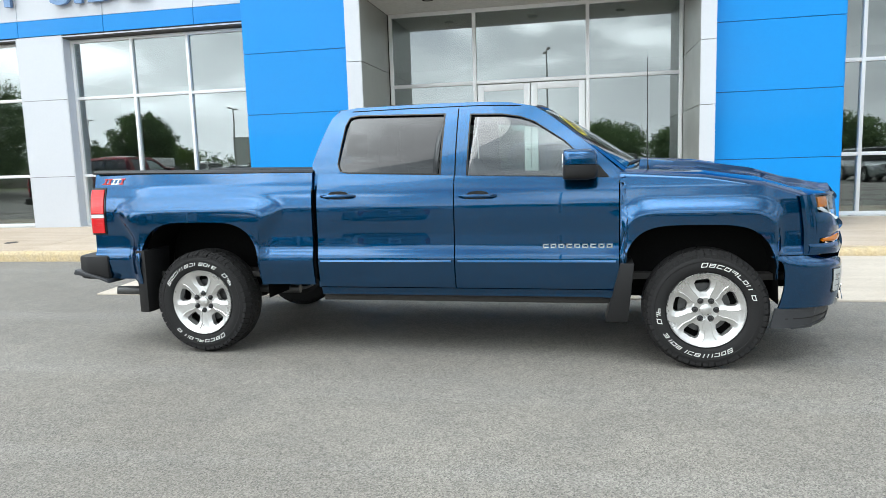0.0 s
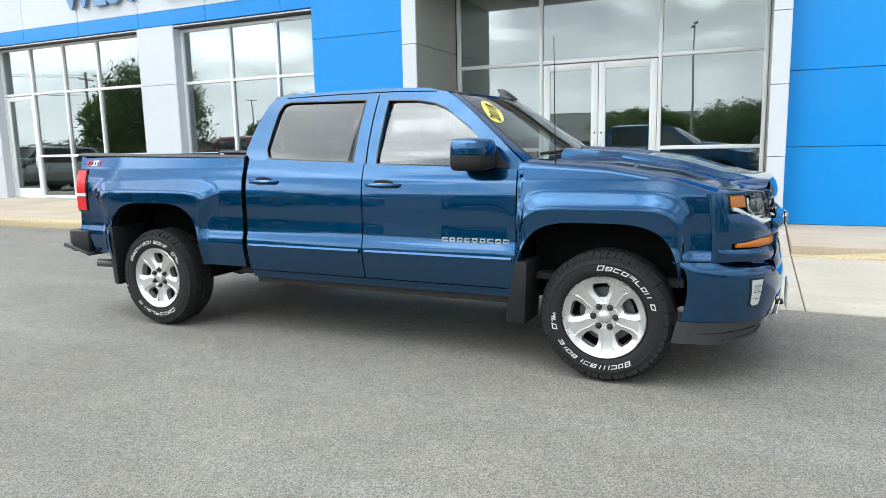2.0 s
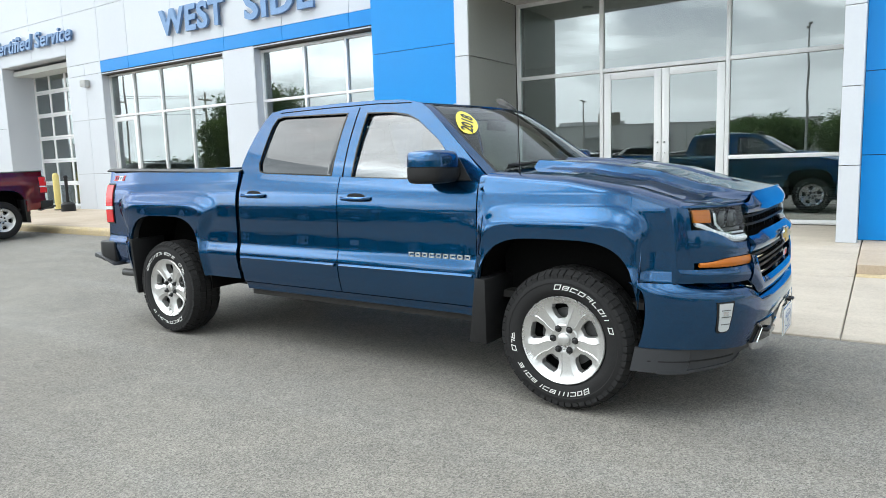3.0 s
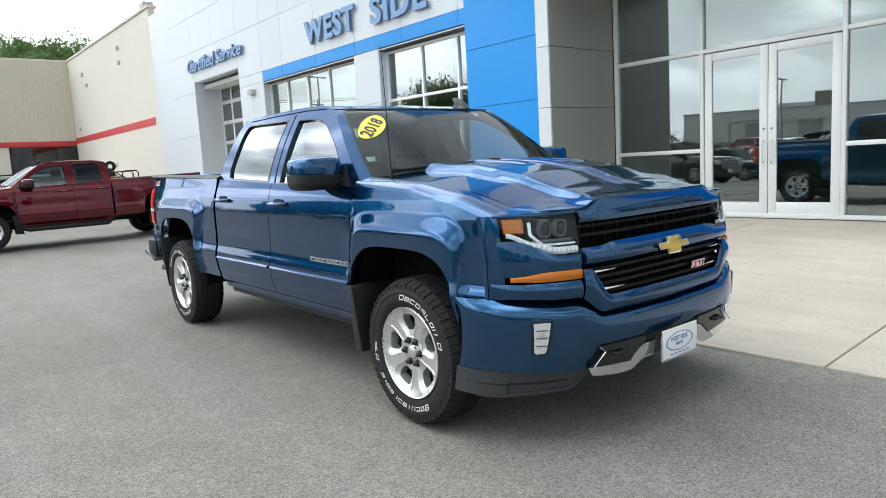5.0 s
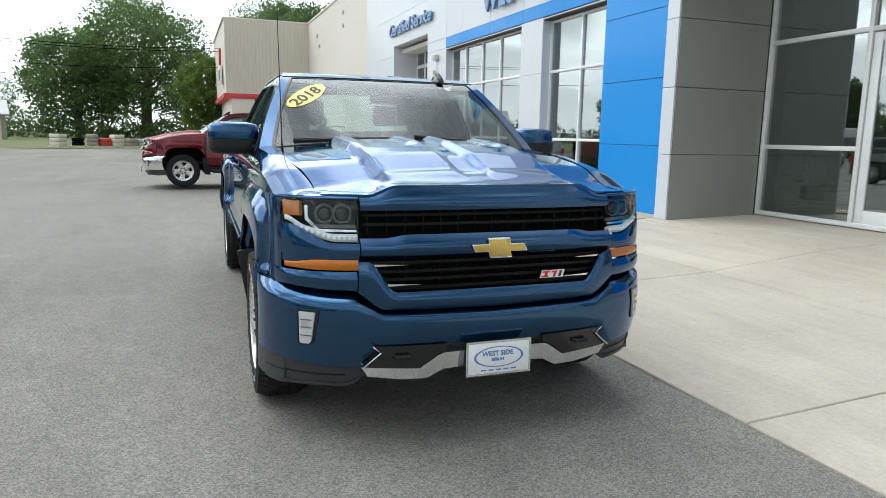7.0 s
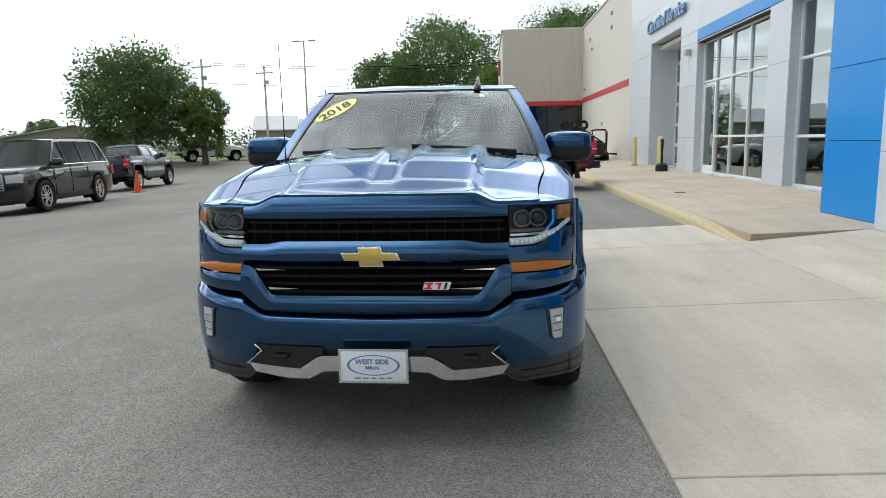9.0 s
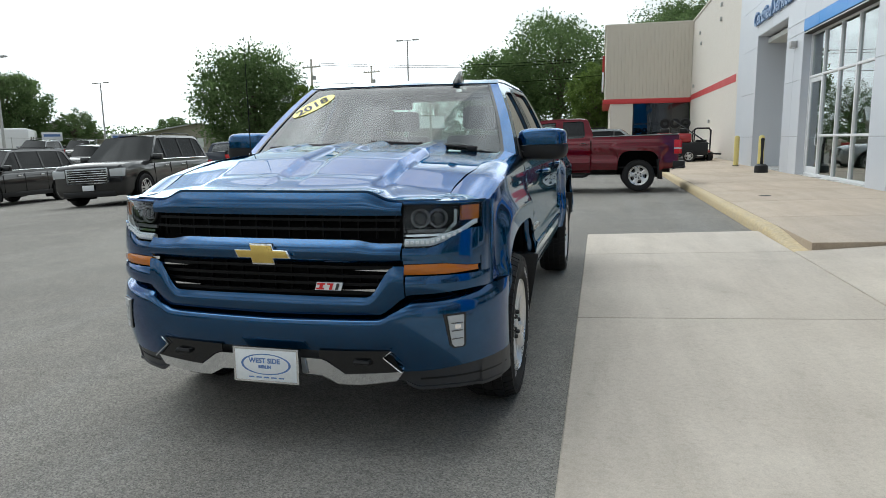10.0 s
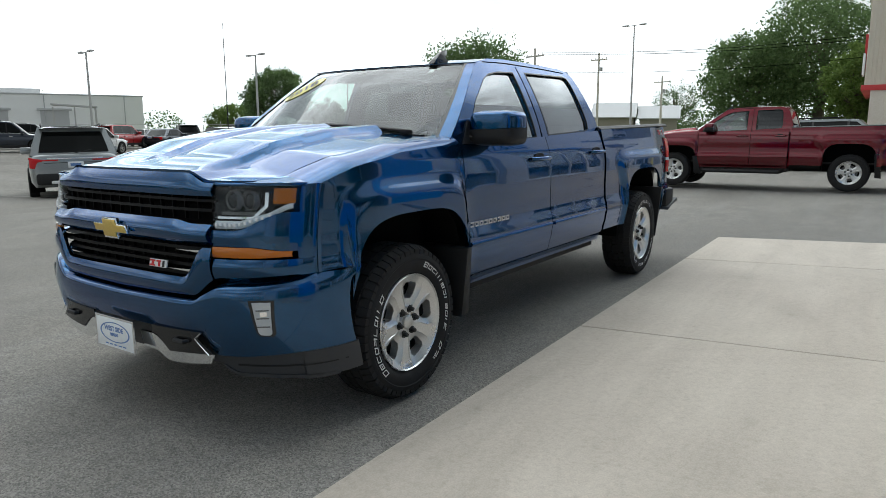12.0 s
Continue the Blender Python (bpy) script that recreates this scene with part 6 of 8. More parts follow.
def car(name, label, paint, m, shape="suv", L=5.18, W=2.04, H=1.89, wheelbase=2.95, r=0.40, group="parked cars", boxy=False):
    """A parked car, x ahead from the middle between the axles."""
    t = thing(name, label, "car", m, group)
    f, b = wheelbase / 2 + 0.95 * L / 5.18, -wheelbase / 2 - (L - wheelbase - 0.95 * L / 5.18)
    hw = W / 2
    belt_z, hood_z = H * 0.60, H * (0.625 if boxy else 0.585 if shape == "suv" else 0.56)
    cowl = f - 0.27 * L
    roof_f, roof_b = cowl - 0.15 * L, (b + 0.10 * L if shape == "suv" else b + 0.30 * L)
    deck = b + 0.035 * L if shape == "suv" else b + 0.15 * L
    # lower body: sections from tail to nose
    ST = [(b, 0.80, 0.42, belt_z * 0.86), (b + 0.03, 0.90, 0.34, belt_z * 0.97), (b + 0.22, 0.965, 0.28, belt_z), (b + 0.8, 1.0, 0.27, belt_z), (0.0, 1.0, 0.27, belt_z * 0.985), (cowl, 1.0, 0.27, belt_z * 0.965), (cowl + 0.08, 1.0, 0.27, hood_z * 0.985), (f - 0.55, 0.97, 0.27, hood_z * 0.93), (f - 0.20, 0.92, 0.28, hood_z * 0.86), (f - 0.05, 0.84, 0.30, hood_z * 0.78), (f, 0.76, 0.36, hood_z * 0.66)]
    if boxy:
        ST[7:] = [(f - 0.55, 0.985, 0.27, hood_z * 0.96), (f - 0.18, 0.965, 0.28, hood_z * 0.93), (f - 0.05, 0.93, 0.30, hood_z * 0.89), (f, 0.90, 0.36, hood_z * 0.82)]
    def between(p0, p1, p2, p3, q):
        return tuple(0.5 * (2 * b + (c - a) * q + (2 * a - 5 * b + 4 * c - d) * q * q + (3 * b - a - 3 * c + d) * q ** 3) for a, b, c, d in zip(p0, p1, p2, p3))

    fine = []
    for i in range(len(ST) - 1):
        quad = [ST[max(0, min(len(ST) - 1, i + o))] for o in (-1, 0, 1, 2)]
        steep = 4 <= i <= 6
        fine += [ST[i]] if steep else [between(*quad, q / 4) for q in range(4)]
    fine.append(ST[-1])
    bm = bmesh.new()
    rings = []
    for x, k, zb, zt in fine:
        w = hw * k
        pts = [(-w * 0.9, zb), (-w * 0.985, zb + 0.14), (-w, zb + (zt - zb) * 0.55), (-w * 0.985, zb + (zt - zb) * 0.86), (-w * 0.93, zt - 0.012), (-w * 0.86, zt + 0.012), (-w * 0.4, zt + 0.035)]
        pts += [(-y, z) for y, z in reversed(pts)]
        rings.append([bm.verts.new((x, y, z)) for y, z in pts])
    for p, q in zip(rings, rings[1:]):
        for j in range(len(p)):
            bm.faces.new((p[j], p[(j + 1) % len(p)], q[(j + 1) % len(p)], q[j]))
    bm.faces.new(rings[0])
    bm.faces.new(rings[-1])
    bmesh.ops.recalc_face_normals(bm, faces=bm.faces[:])
    body = part("body", bm, paint, t, smooth=40)
    # glasshouse
    def gy(z):
        k = (z - belt_z) / (H - belt_z)
        return hw * (0.935 - 0.16 * k - 0.07 * k * k)
    prof = [(deck, belt_z - 0.02), (roof_b - 0.04, H - 0.10), (roof_b + 0.10, H - 0.045), (roof_b + 0.5, H - 0.03), (roof_f - 0.4, H - 0.03), (roof_f, H - 0.06), (cowl + 0.04, belt_z * 0.97 - 0.01)]
    for s in (-1, 1):
        gl = part("side_glass", poly(prof, [], lambda x, z: Vector((x, s * (gy(z) - 0.008), z)), step=0.3), "car_glass", t, smooth=0)
        sill = [(deck + 0.0, belt_z - 0.03), (deck, belt_z + 0.05), (cowl - 0.05, belt_z + 0.03), (cowl + 0.05, belt_z - 0.04)]
        part("window_line", poly(sill, [], lambda x, z: Vector((x, s * (gy(z) + 0.004), z)), step=0.4), paint, t, smooth=0)
        part("roof_rail", poly([(deck - 0.01, belt_z), (roof_b - 0.05, H - 0.10), (roof_b + 0.10, H - 0.04), (roof_b + 0.5, H - 0.02), (roof_f - 0.4, H - 0.02), (roof_f + 0.02, H - 0.05), (cowl + 0.06, belt_z * 0.97), (cowl - 0.05, belt_z * 0.985), (roof_f - 0.02, H - 0.115), (roof_f - 0.42, H - 0.09), (roof_b + 0.5, H - 0.09), (roof_b + 0.14, H - 0.11), (roof_b + 0.04, H - 0.16), (deck + 0.14, belt_z)], [], lambda x, z: Vector((x, s * (gy(z) + 0.003), z)), step=0.3), paint, t, smooth=0)
        mid = (roof_f + cowl) / 2 - 0.62
        for x in (mid, mid - 1.02) + ((mid - 1.95,) if shape == "suv" else ()):
            if x > roof_b:
                part("pillar", prism([(x - 0.045, belt_z), (x + 0.045, belt_z), (x + 0.03, H - 0.08), (x - 0.03, H - 0.08)], 0.0, 0.02, lambda u, v, d: Vector((u, s * (gy(v) - 0.006 + d * 0.5), v))), "gloss_black", t, smooth=0)
        if shape == "suv":
            part("roof_bar", tube([(roof_b + 0.3, s * (gy(H) - 0.05), H - 0.01), (roof_b + 0.4, s * (gy(H) - 0.05), H + 0.04), (roof_f - 0.6, s * (gy(H) - 0.05), H + 0.04), (roof_f - 0.5, s * (gy(H) - 0.05), H - 0.01)], 0.018, 6), "black_plastic", t)
        for x in (cowl - 0.12, mid - 0.02, mid - 1.04):
            part("shut_line", box(x - 0.004, x + 0.004, s * (hw * 0.985), s * (hw + 0.003), 0.42, belt_z - 0.06), "dark", t, smooth=0)
        for x in (mid + 0.10, mid - 0.92):
            part("door_handle", box(x, x + 0.2, s * (hw * 0.985), s * (hw + 0.018), belt_z - 0.16, belt_z - 0.125, 0.008), "chrome" if shape == "suv" else paint, t)
        part("sill_trim", box(-wheelbase / 2 + r + 0.05, wheelbase / 2 - r - 0.05, s * hw * 0.93, s * (hw + 0.006), 0.27, 0.42, 0.01), "black_plastic", t)
        for x in (wheelbase / 2, -wheelbase / 2):
            # solid near-black block proud of the body stands for the arch's shaded hollow
            arc = [(x + (r + 0.085) * math.cos(a), r + (r + 0.085) * math.sin(a)) for a in span(-0.5, math.pi + 0.5, 18)]
            part("wheel_arch", prism(arc, s * hw * 0.70, s * (hw + 0.004), lambda u, v, d: Vector((u, d, v))), "dark", t)
            plain_wheel(t, x, s * (hw - 0.072), r, s)
        part("side_mirror", box(cowl - 0.30, cowl - 0.16, s * (hw * 0.93), s * (hw + 0.20), belt_z + 0.02, belt_z + 0.20, 0.035), paint, t)
        part("headlamp", box(f - (0.30 if boxy else 0.42), f + (0.004 if boxy else -0.03), s * hw * 0.60, s * hw * (0.95 if boxy else 0.905), hood_z * (0.66 if boxy else 0.735), hood_z * (0.84 if boxy else 0.815), 0.02), "fog_lens", t)
        part("tail_lamp", prism([(0.70, 0.90), (0.965, 0.95), (0.965, 0.72), (0.86, 0.70), (0.80, 0.84), (0.70, 0.855)], 0.0, 0.17, lambda u, v, d: Vector((b - 0.008 + d, s * hw * u, belt_z * v)), 0.008), "red_lens", t)
        part("lamp_bar", box(b - 0.004, b + 0.03, s * hw * 0.36, s * hw * 0.70, belt_z * 0.865, belt_z * 0.895, 0.006), "red_lens", t)
        part("window_trim", tube([(deck + 0.16, s * (gy(belt_z) + 0.008), belt_z + 0.055), (0.0, s * (gy(belt_z) + 0.008), belt_z + 0.045), (cowl - 0.10, s * (gy(belt_z) + 0.008), belt_z + 0.03)], 0.010, 6), "chrome" if shape == "suv" else "gloss_black", t)
        part("fog_lamp", box(f - 0.10, f - 0.01, s * hw * 0.60, s * hw * 0.74, 0.44, 0.50, 0.015), "white_lens", t)
    part("roof_panel", sheet(10, 8, lambda u, v: Vector((roof_b - 0.02 + (roof_f - roof_b + 0.04) * u, (2 * v - 1) * gy(H - 0.05), H - 0.05 + 0.05 * (1 - abs(2 * v - 1) ** 2.5) - 0.02 * (2 * u - 1) ** 4))), paint, t)
    part("windscreen", sheet(6, 8, lambda u, v: Vector((cowl + 0.05 + (roof_f - cowl - 0.03) * u + 0.10 * (1 - (2 * v - 1) ** 2), (2 * v - 1) * gy(belt_z + (H - 0.05 - belt_z) * u), belt_z * 0.975 + (H - 0.05 - belt_z * 0.975) * u))), "car_glass", t)
    def rear(u, v, off):
        return Vector((deck + (roof_b - 0.02 - deck) * u - 0.04 * (1 - (2 * v - 1) ** 2) - off, (2 * v - 1) * gy(belt_z + (H - 0.05 - belt_z) * u), belt_z - 0.01 + (H - 0.04 - belt_z) * u))
    part("tailgate_frame", sheet(6, 8, lambda u, v: rear(u, v, 0.0)), paint, t)
    part("rear_glass", sheet(6, 8, lambda u, v: rear(0.10 + 0.74 * u, 0.09 + 0.82 * v, 0.012)), "car_glass", t)
    gr = part("grille", box(f - 0.08, f + 0.012, -hw * 0.55, hw * 0.55, hood_z * 0.54, hood_z * 0.84, 0.03), "gloss_black", t)
    if boxy:
        part("grille_frame", poly([(-hw * 0.57, hood_z * 0.52), (hw * 0.57, hood_z * 0.52), (hw * 0.57, hood_z * 0.86), (-hw * 0.57, hood_z * 0.86)], [[(-hw * 0.53, hood_z * 0.55), (hw * 0.53, hood_z * 0.55), (hw * 0.53, hood_z * 0.83), (-hw * 0.53, hood_z * 0.83)]], lambda y, z: Vector((f + 0.024, y, z)), 0.03, step=0.5), "chrome", gr)
    for i in range(5):
        z = hood_z * (0.59 + 0.05 * i)
        part("grille_bar", box(f + 0.008, f + 0.022, -hw * 0.53, hw * 0.53, z - 0.009, z + 0.009, 0.004), "chrome", gr)
    part("lower_bumper", box(f - 0.10, f + 0.03, -hw * 0.72, hw * 0.72, 0.27, 0.42, 0.04), "black_plastic", t)
    part("number_plate", box(f + 0.030, f + 0.040, -0.16, 0.16, 0.44, 0.58, 0.004), "plate", t)
    part("rear_bumper", box(b - 0.05, b + 0.10, -hw * 0.85, hw * 0.85, 0.34, 0.60, 0.05), "black_plastic", t)
    part("tailgate_seam", box(b - 0.003, b + 0.01, -hw * 0.66, hw * 0.66, belt_z * 0.815, belt_z * 0.828), "dark", t)
    part("rear_plate", box(b - 0.012, b - 0.002, -0.16, 0.16, 0.72, 0.86, 0.004), "plate", t)
    part("plate_print", box(b - 0.0155, b - 0.0135, -0.11, 0.11, 0.76, 0.82), "plate_blue", t)
    if shape == "suv":
        part("roof_spoiler", sheet(10, 4, lambda u, v: Vector((roof_b + 0.10 - 0.34 * v - 0.05 * (1 - (2 * u - 1) ** 2) * v, (2 * u - 1) * gy(H - 0.06) * (0.97 - 0.03 * v), H - 0.022 - 0.035 * v - 0.03 * (2 * u - 1) ** 4)), 0.0), paint, t)
        part("spoiler_lip", tube([(roof_b - 0.25 - 0.05 * (1 - q * q), q * gy(H - 0.06) * 0.93, H - 0.068 - 0.03 * q ** 4) for q in span(-1, 1, 10)], 0.014, 6), "gloss_black", t)
        part("tailgate_garnish", box(b - 0.020, b + 0.02, -hw * 0.60, hw * 0.60, belt_z * 0.90, belt_z * 0.93, 0.008), "chrome", t)
        part("skid_plate", box(b - 0.058, b + 0.02, -hw * 0.55, hw * 0.55, 0.36, 0.44, 0.02), "silver_frame", t)
        part("rear_wiper", tube([(b - 0.0, 0.0, belt_z + 0.04), (b + 0.05, -0.35, belt_z + 0.10)], 0.012, 6), "black_plastic", t)
    return t


def lot(y, x=0.0):
    return ground_z(y, x)


# the maroon double-cab pickup across the lot
pickup("pickup_truck", "maroon extended-cab pickup parked across the lot", "maroon_paint", pose(-13.95, 4.30, 0.04, 1.2, 0, -90), cab_rear=-2.44, split=-1.66, lettering=False, bed_end=-4.54, hero=False, chrome_bumper=True, steps=True)
pickup("pickup_truck", "dark navy pickup parked behind the black utility vehicle", "navy_paint", stand(-25.2, -9.3, -173), lettering=False, hero=False)
pickup("pickup_truck", "white pickup standing far off by the road", "white_paint", pose(-53.5, -16.0, 0.0, 0, 0, 125), lettering=False, hero=False)
car("suv", "black full-size utility vehicle with a chrome grille", "black_paint", stand(-13.1, -6.3, 7.5), L=5.35, wheelbase=3.1, boxy=True)
car("suv", "black crossover with chrome grille bars, parked nose out", "black_paint", stand(-13.8, -12.1, 5), L=5.19, W=2.0, H=1.78, wheelbase=3.07, r=0.37)
car("suv", "white crossover parked behind the black ones", "white_paint", stand(-19.8, -21.6, 8), L=4.6, W=1.86, H=1.66, wheelbase=2.7, r=0.35)
car("suv", "silver crossover seen from behind with red tail lamps", "silver_paint", stand(-6.15, -9.45, -117), L=4.9, W=1.92, H=1.70, wheelbase=2.86, r=0.37)

FAR_CARS = (
    ("red crossover parked in the far row", "red_paint", -24.9, -37.2, 205, "suv", 4.7, 1.68),
    ("dark sedan parked in the far row", "navy_paint", -29.0, -37.6, 205, "sedan", 4.8, 1.45),
    ("black boxy utility vehicle in the far row", "black_paint", -33.5, -41.4, 240, "suv", 4.4, 1.80),
    ("black utility vehicle in the far row", "black_paint", -24.0, -47.5, 150, "suv", 5.1, 1.85),
    ("dark grey utility vehicle in the far row", "grey_paint", -29.0, -31.8, 25, "suv", 4.9, 1.75),
    ("silver crossover in the far row", "silver_paint", -38.6, -34.2, 20, "suv", 4.7, 1.68),
    ("black crossover by the far fence", "black_paint", -43.4, -34.6, 30, "suv", 4.7, 1.70),
    ("dark blue utility vehicle by the far fence", "navy_paint", -41.0, -24.8, 35, "suv", 4.9, 1.80),
    ("grey crossover by the far fence", "grey_paint", -34.6, -26.4, 30, "suv", 4.7, 1.70),
    ("black utility vehicle by the far fence", "black_paint", -42.0, -30.2, 30, "suv", 4.9, 1.78),
    ("white sedan in the far row", "white_paint", -31.0, -44.6, 40, "sedan", 4.8, 1.45),
    ("white utility vehicle in the far row", "white_paint", -36.5, -38.5, 35, "suv", 4.9, 1.80),
    ("grey sedan in the far row", "grey_paint", -27.0, -42.2, 55, "sedan", 4.8, 1.45),
    ("black sedan in the far row", "black_paint", -20.4, -43.0, 150, "sedan", 4.8, 1.46),
    ("navy utility vehicle in the far row", "navy_paint", -17.0, -36.2, 152, "suv", 5.0, 1.82),
    ("red sedan in the far row", "red_paint", -13.0, -40.0, 65, "sedan", 4.7, 1.45),
    ("silver sedan in the far row", "silver_paint", -33.0, -35.4, 40, "sedan", 4.8, 1.46),
    ("white crossover in the far row", "white_paint", -20.2, -32.6, 205, "suv", 4.7, 1.68),
    ("black crossover near the lot pole", "black_paint", -46.4, -28.0, 30, "suv", 4.7, 1.70),
    ("silver wagon parked beyond the maroon pickup", "silver_paint", -23.0, 7.5, 92, "suv", 4.9, 1.72),
    # the rows across the drive, mirrored in the showroom glass
    ("white utility vehicle in the row across the drive", "white_paint", 2.5, -13.5, 95, "suv", 5.0, 1.80),
    ("grey sedan in the row across the drive", "grey_paint", 5.6, -13.8, 92, "sedan", 4.8, 1.45),
    ("red sedan in the row across the drive", "red_paint", 8.6, -13.4, 90, "sedan", 4.7, 1.45),
    ("black crossover in the row across the drive", "black_paint", 11.7, -13.8, 88, "suv", 4.7, 1.70),
    ("silver crossover in the row across the drive", "silver_paint", 15.0, -13.6, 90, "suv", 4.7, 1.70),
    ("white sedan in the row across the drive", "white_paint", 18.4, -13.6, 91, "sedan", 4.8, 1.45),
    ("dark crossover in the row across the drive", "navy_paint", 21.8, -13.6, 90, "suv", 4.7, 1.70),
)
for lab, pt, x, y, yaw, shp, ln, ht in FAR_CARS:
    car("suv" if shp == "suv" else "sedan", lab, pt, stand(x, y, yaw), shp, ln, 1.9, ht, 2.8, 0.36)



# ---- the tan shop next door ----
TX, TY, TZ = -44.0, 12.8, 8.9
shop = thing("building", "tan block shop with a ribbed metal front and red trim", "building", kind="structure")
part("wall", box(TX, -27.9, TY, TY + 0.3, 0, TZ - 0.1), "tan", shop, smooth=0)
part("wall", box(-27.9, -24.86, TY - 0.02, TY + 0.3, 0, TZ - 0.5), "white_panel", shop, "pale painted end wall", smooth=0)
part("coping", box(TX, -27.8, TY - 0.06, TY + 0.36, TZ - 0.1, TZ + 0.02, 0.02), "tan_rib", shop)
part("roof_vent", box(-29.2, -28.6, TY + 0.05, TY + 0.5, TZ + 0.02, TZ + 0.35, 0.03), "soffit", shop)
part("red_stripe", box(TX, -28.4, TY - 0.012, TY + 0.01, 3.78, 4.12), "red_trim", shop, smooth=0)
part("upper_front", box(TX - 0.3, TX, 7.25, TY + 0.3, 3.95, TZ - 0.12), "tan_rib", shop, smooth=0)
part("side_upper", box(TX - 14, TX - 0.3, 7.25, 7.5, 3.95, TZ - 0.12), "tan_rib", shop, smooth=0)
part("lower_front", box(TX - 0.2, TX - 0.02, 7.6, 9.1, 0, 3.7), "tan", shop, smooth=0)
part("side_lower", box(TX - 14, TX - 0.2, 7.6, 7.8, 0, 3.7), "tan", shop, smooth=0)
part("canopy", box(TX - 14, TX + 0.05, 7.1, TY, 3.66, 3.98, 0.02), "red_trim", shop)
part("roof", box(TX - 14, TX + 0.02, 7.15, TY + 0.3, TZ - 0.12, TZ + 0.02, 0.02), "tan_rib", shop)
n_rib = 24
for i in range(n_rib):
    y = 7.3 + (TY - 7.35) * i / (n_rib - 1)
    part("rib", box(TX, TX + 0.05, y - 0.03, y + 0.03, 3.99, TZ - 0.13, 0.01, segs=1), "tan_rib", shop, smooth=0)
sf = thing("window_5", "dark shop front glazing under the red canopy", "window", kind="structure")
part("pane", box(TX - 0.12, TX - 0.10, 9.15, TY - 0.05, 0.1, 3.66), "dim_glass", sf, smooth=0)
part("shop_void", box(TX - 3.2, TX - 3.0, 9.1, TY, 0, 3.66), "dark", sf, smooth=0)
for y in (9.15, 10.4, 11.6, 12.72):
    part("post", box(TX - 0.14, TX - 0.06, y - 0.04, y + 0.04, 0.1, 3.66), "gloss_black", sf, smooth=0)
part("rail", box(TX - 0.14, TX - 0.06, 9.15, TY - 0.05, 2.25, 2.33), "gloss_black", sf, smooth=0)
# projecting sign boards at the corner
sg = thing("sign", "projecting red and white shop sign boards", "sign", pose(TX - 2.0, 7.13, 0))
part("arrow_board", prism([(-2.0, 5.0), (-1.2, 7.2), (-0.9, 7.2), (-1.7, 5.0)], -0.1, 0.05, lambda u, v, d: Vector((u, d, v)), 0.02), "red_trim", sg)
part("name_board", box(-1.6, -0.2, -0.12, 0.0, 4.7, 6.0, 0.02), "plate", sg)
part("print_bar", box(-1.5, -0.3, -0.14, -0.125, 5.0, 5.7), "ink", sg)
for x, z in ((-40.5, 7.6), (-39.8, 6.9), (-33.0, 7.9), (-33.0, 7.2), (-42.5, 4.6), (-35.5, 2.2)):
    solid("wall_bracket", box(x - 0.12, x + 0.12, TY - 0.10, TY, z - 0.10, z + 0.10, 0.03), "soffit", "small grey fixing on the tan wall", "bracket", group="wall brackets")


# ---- poles, bollards, small street things ----
def bollard(x, y, z):
    b = thing("bollard", "faded yellow steel bollard beside the service bay", "bollard", pose(x, y, z), group="service bay bollards")
    part("post", lathe([(0.0, 1.12), (0.06, 1.10), (0.085, 1.06), (0.09, 1.0), (0.09, 0.0)], 20, axis="Z"), "bollard", b)
    part("base_ring", lathe([(0.09, 0.03), (0.12, 0.02), (0.125, 0.0)], 20, axis="Z"), "joint", b)


for x in (-22.5, -18.55):
    bollard(x, 11.9, walk_z(11.9))
ash = thing("ashtray_stand", "black free-standing smokers' ashtray on the walkway", "ashtray", pose(-17.7, 11.75, walk_z(11.75)))
part("base", lathe([(0.0, 0.26), (0.13, 0.25), (0.19, 0.20), (0.20, 0.02), (0.20, 0.0)], 20, axis="Z"), "black_plastic", ash)
part("neck", lathe([(0.045, 0.25), (0.035, 0.6), (0.05, 0.95), (0.06, 1.0), (0.03, 1.04), (0.0, 1.04)], 16, axis="Z"), "black_plastic", ash)
drain = thing("drain_cover", "small rusty drain cover in the walkway", "drain", pose(-9.6, 10.1, walk_z(10.1) + 0.002, 2.0, 0, 0))
part("plate", lathe([(0.0, 0.006), (0.10, 0.006), (0.115, 0.0)], 20, axis="Z"), "joint", drain)
cone = thing("traffic_cone", "orange traffic cone standing between the parked cars", "cone", pose(-16.6, -5.3, lot(-5.3)))
part("base", box(-0.17, 0.17, -0.17, 0.17, 0.0, 0.03, 0.01), "red_trim", cone)
part("body", lathe([(0.13, 0.03), (0.03, 0.70), (0.0, 0.71)], 18, axis="Z"), worn("orange_cone", (0.75, 0.12, 0.02), (0.8, 0.15, 0.03), 6, 0.5), cone)


def light_pole(x, y, h, label="tall grey car park light pole with a cross arm", yaw=80):
    p = thing("light_pole", label, "lamp post", pose(x, y, lot(y, x), 0, 0, yaw), group="lot light poles")
    part("pole", tube([(0, 0, 0), (0, 0, h)], [0.09, 0.05], 10), "soffit", p)
    part("cross_arm", tube([(-0.85, 0, h), (0.85, 0, h + 0.02)], 0.03, 6), "soffit", p)
    for s in (-1, 1):
        part("lamp_head", box(s * 0.45, s * 0.95, -0.12, 0.12, h - 0.02, h + 0.08, 0.02), "soffit", p)


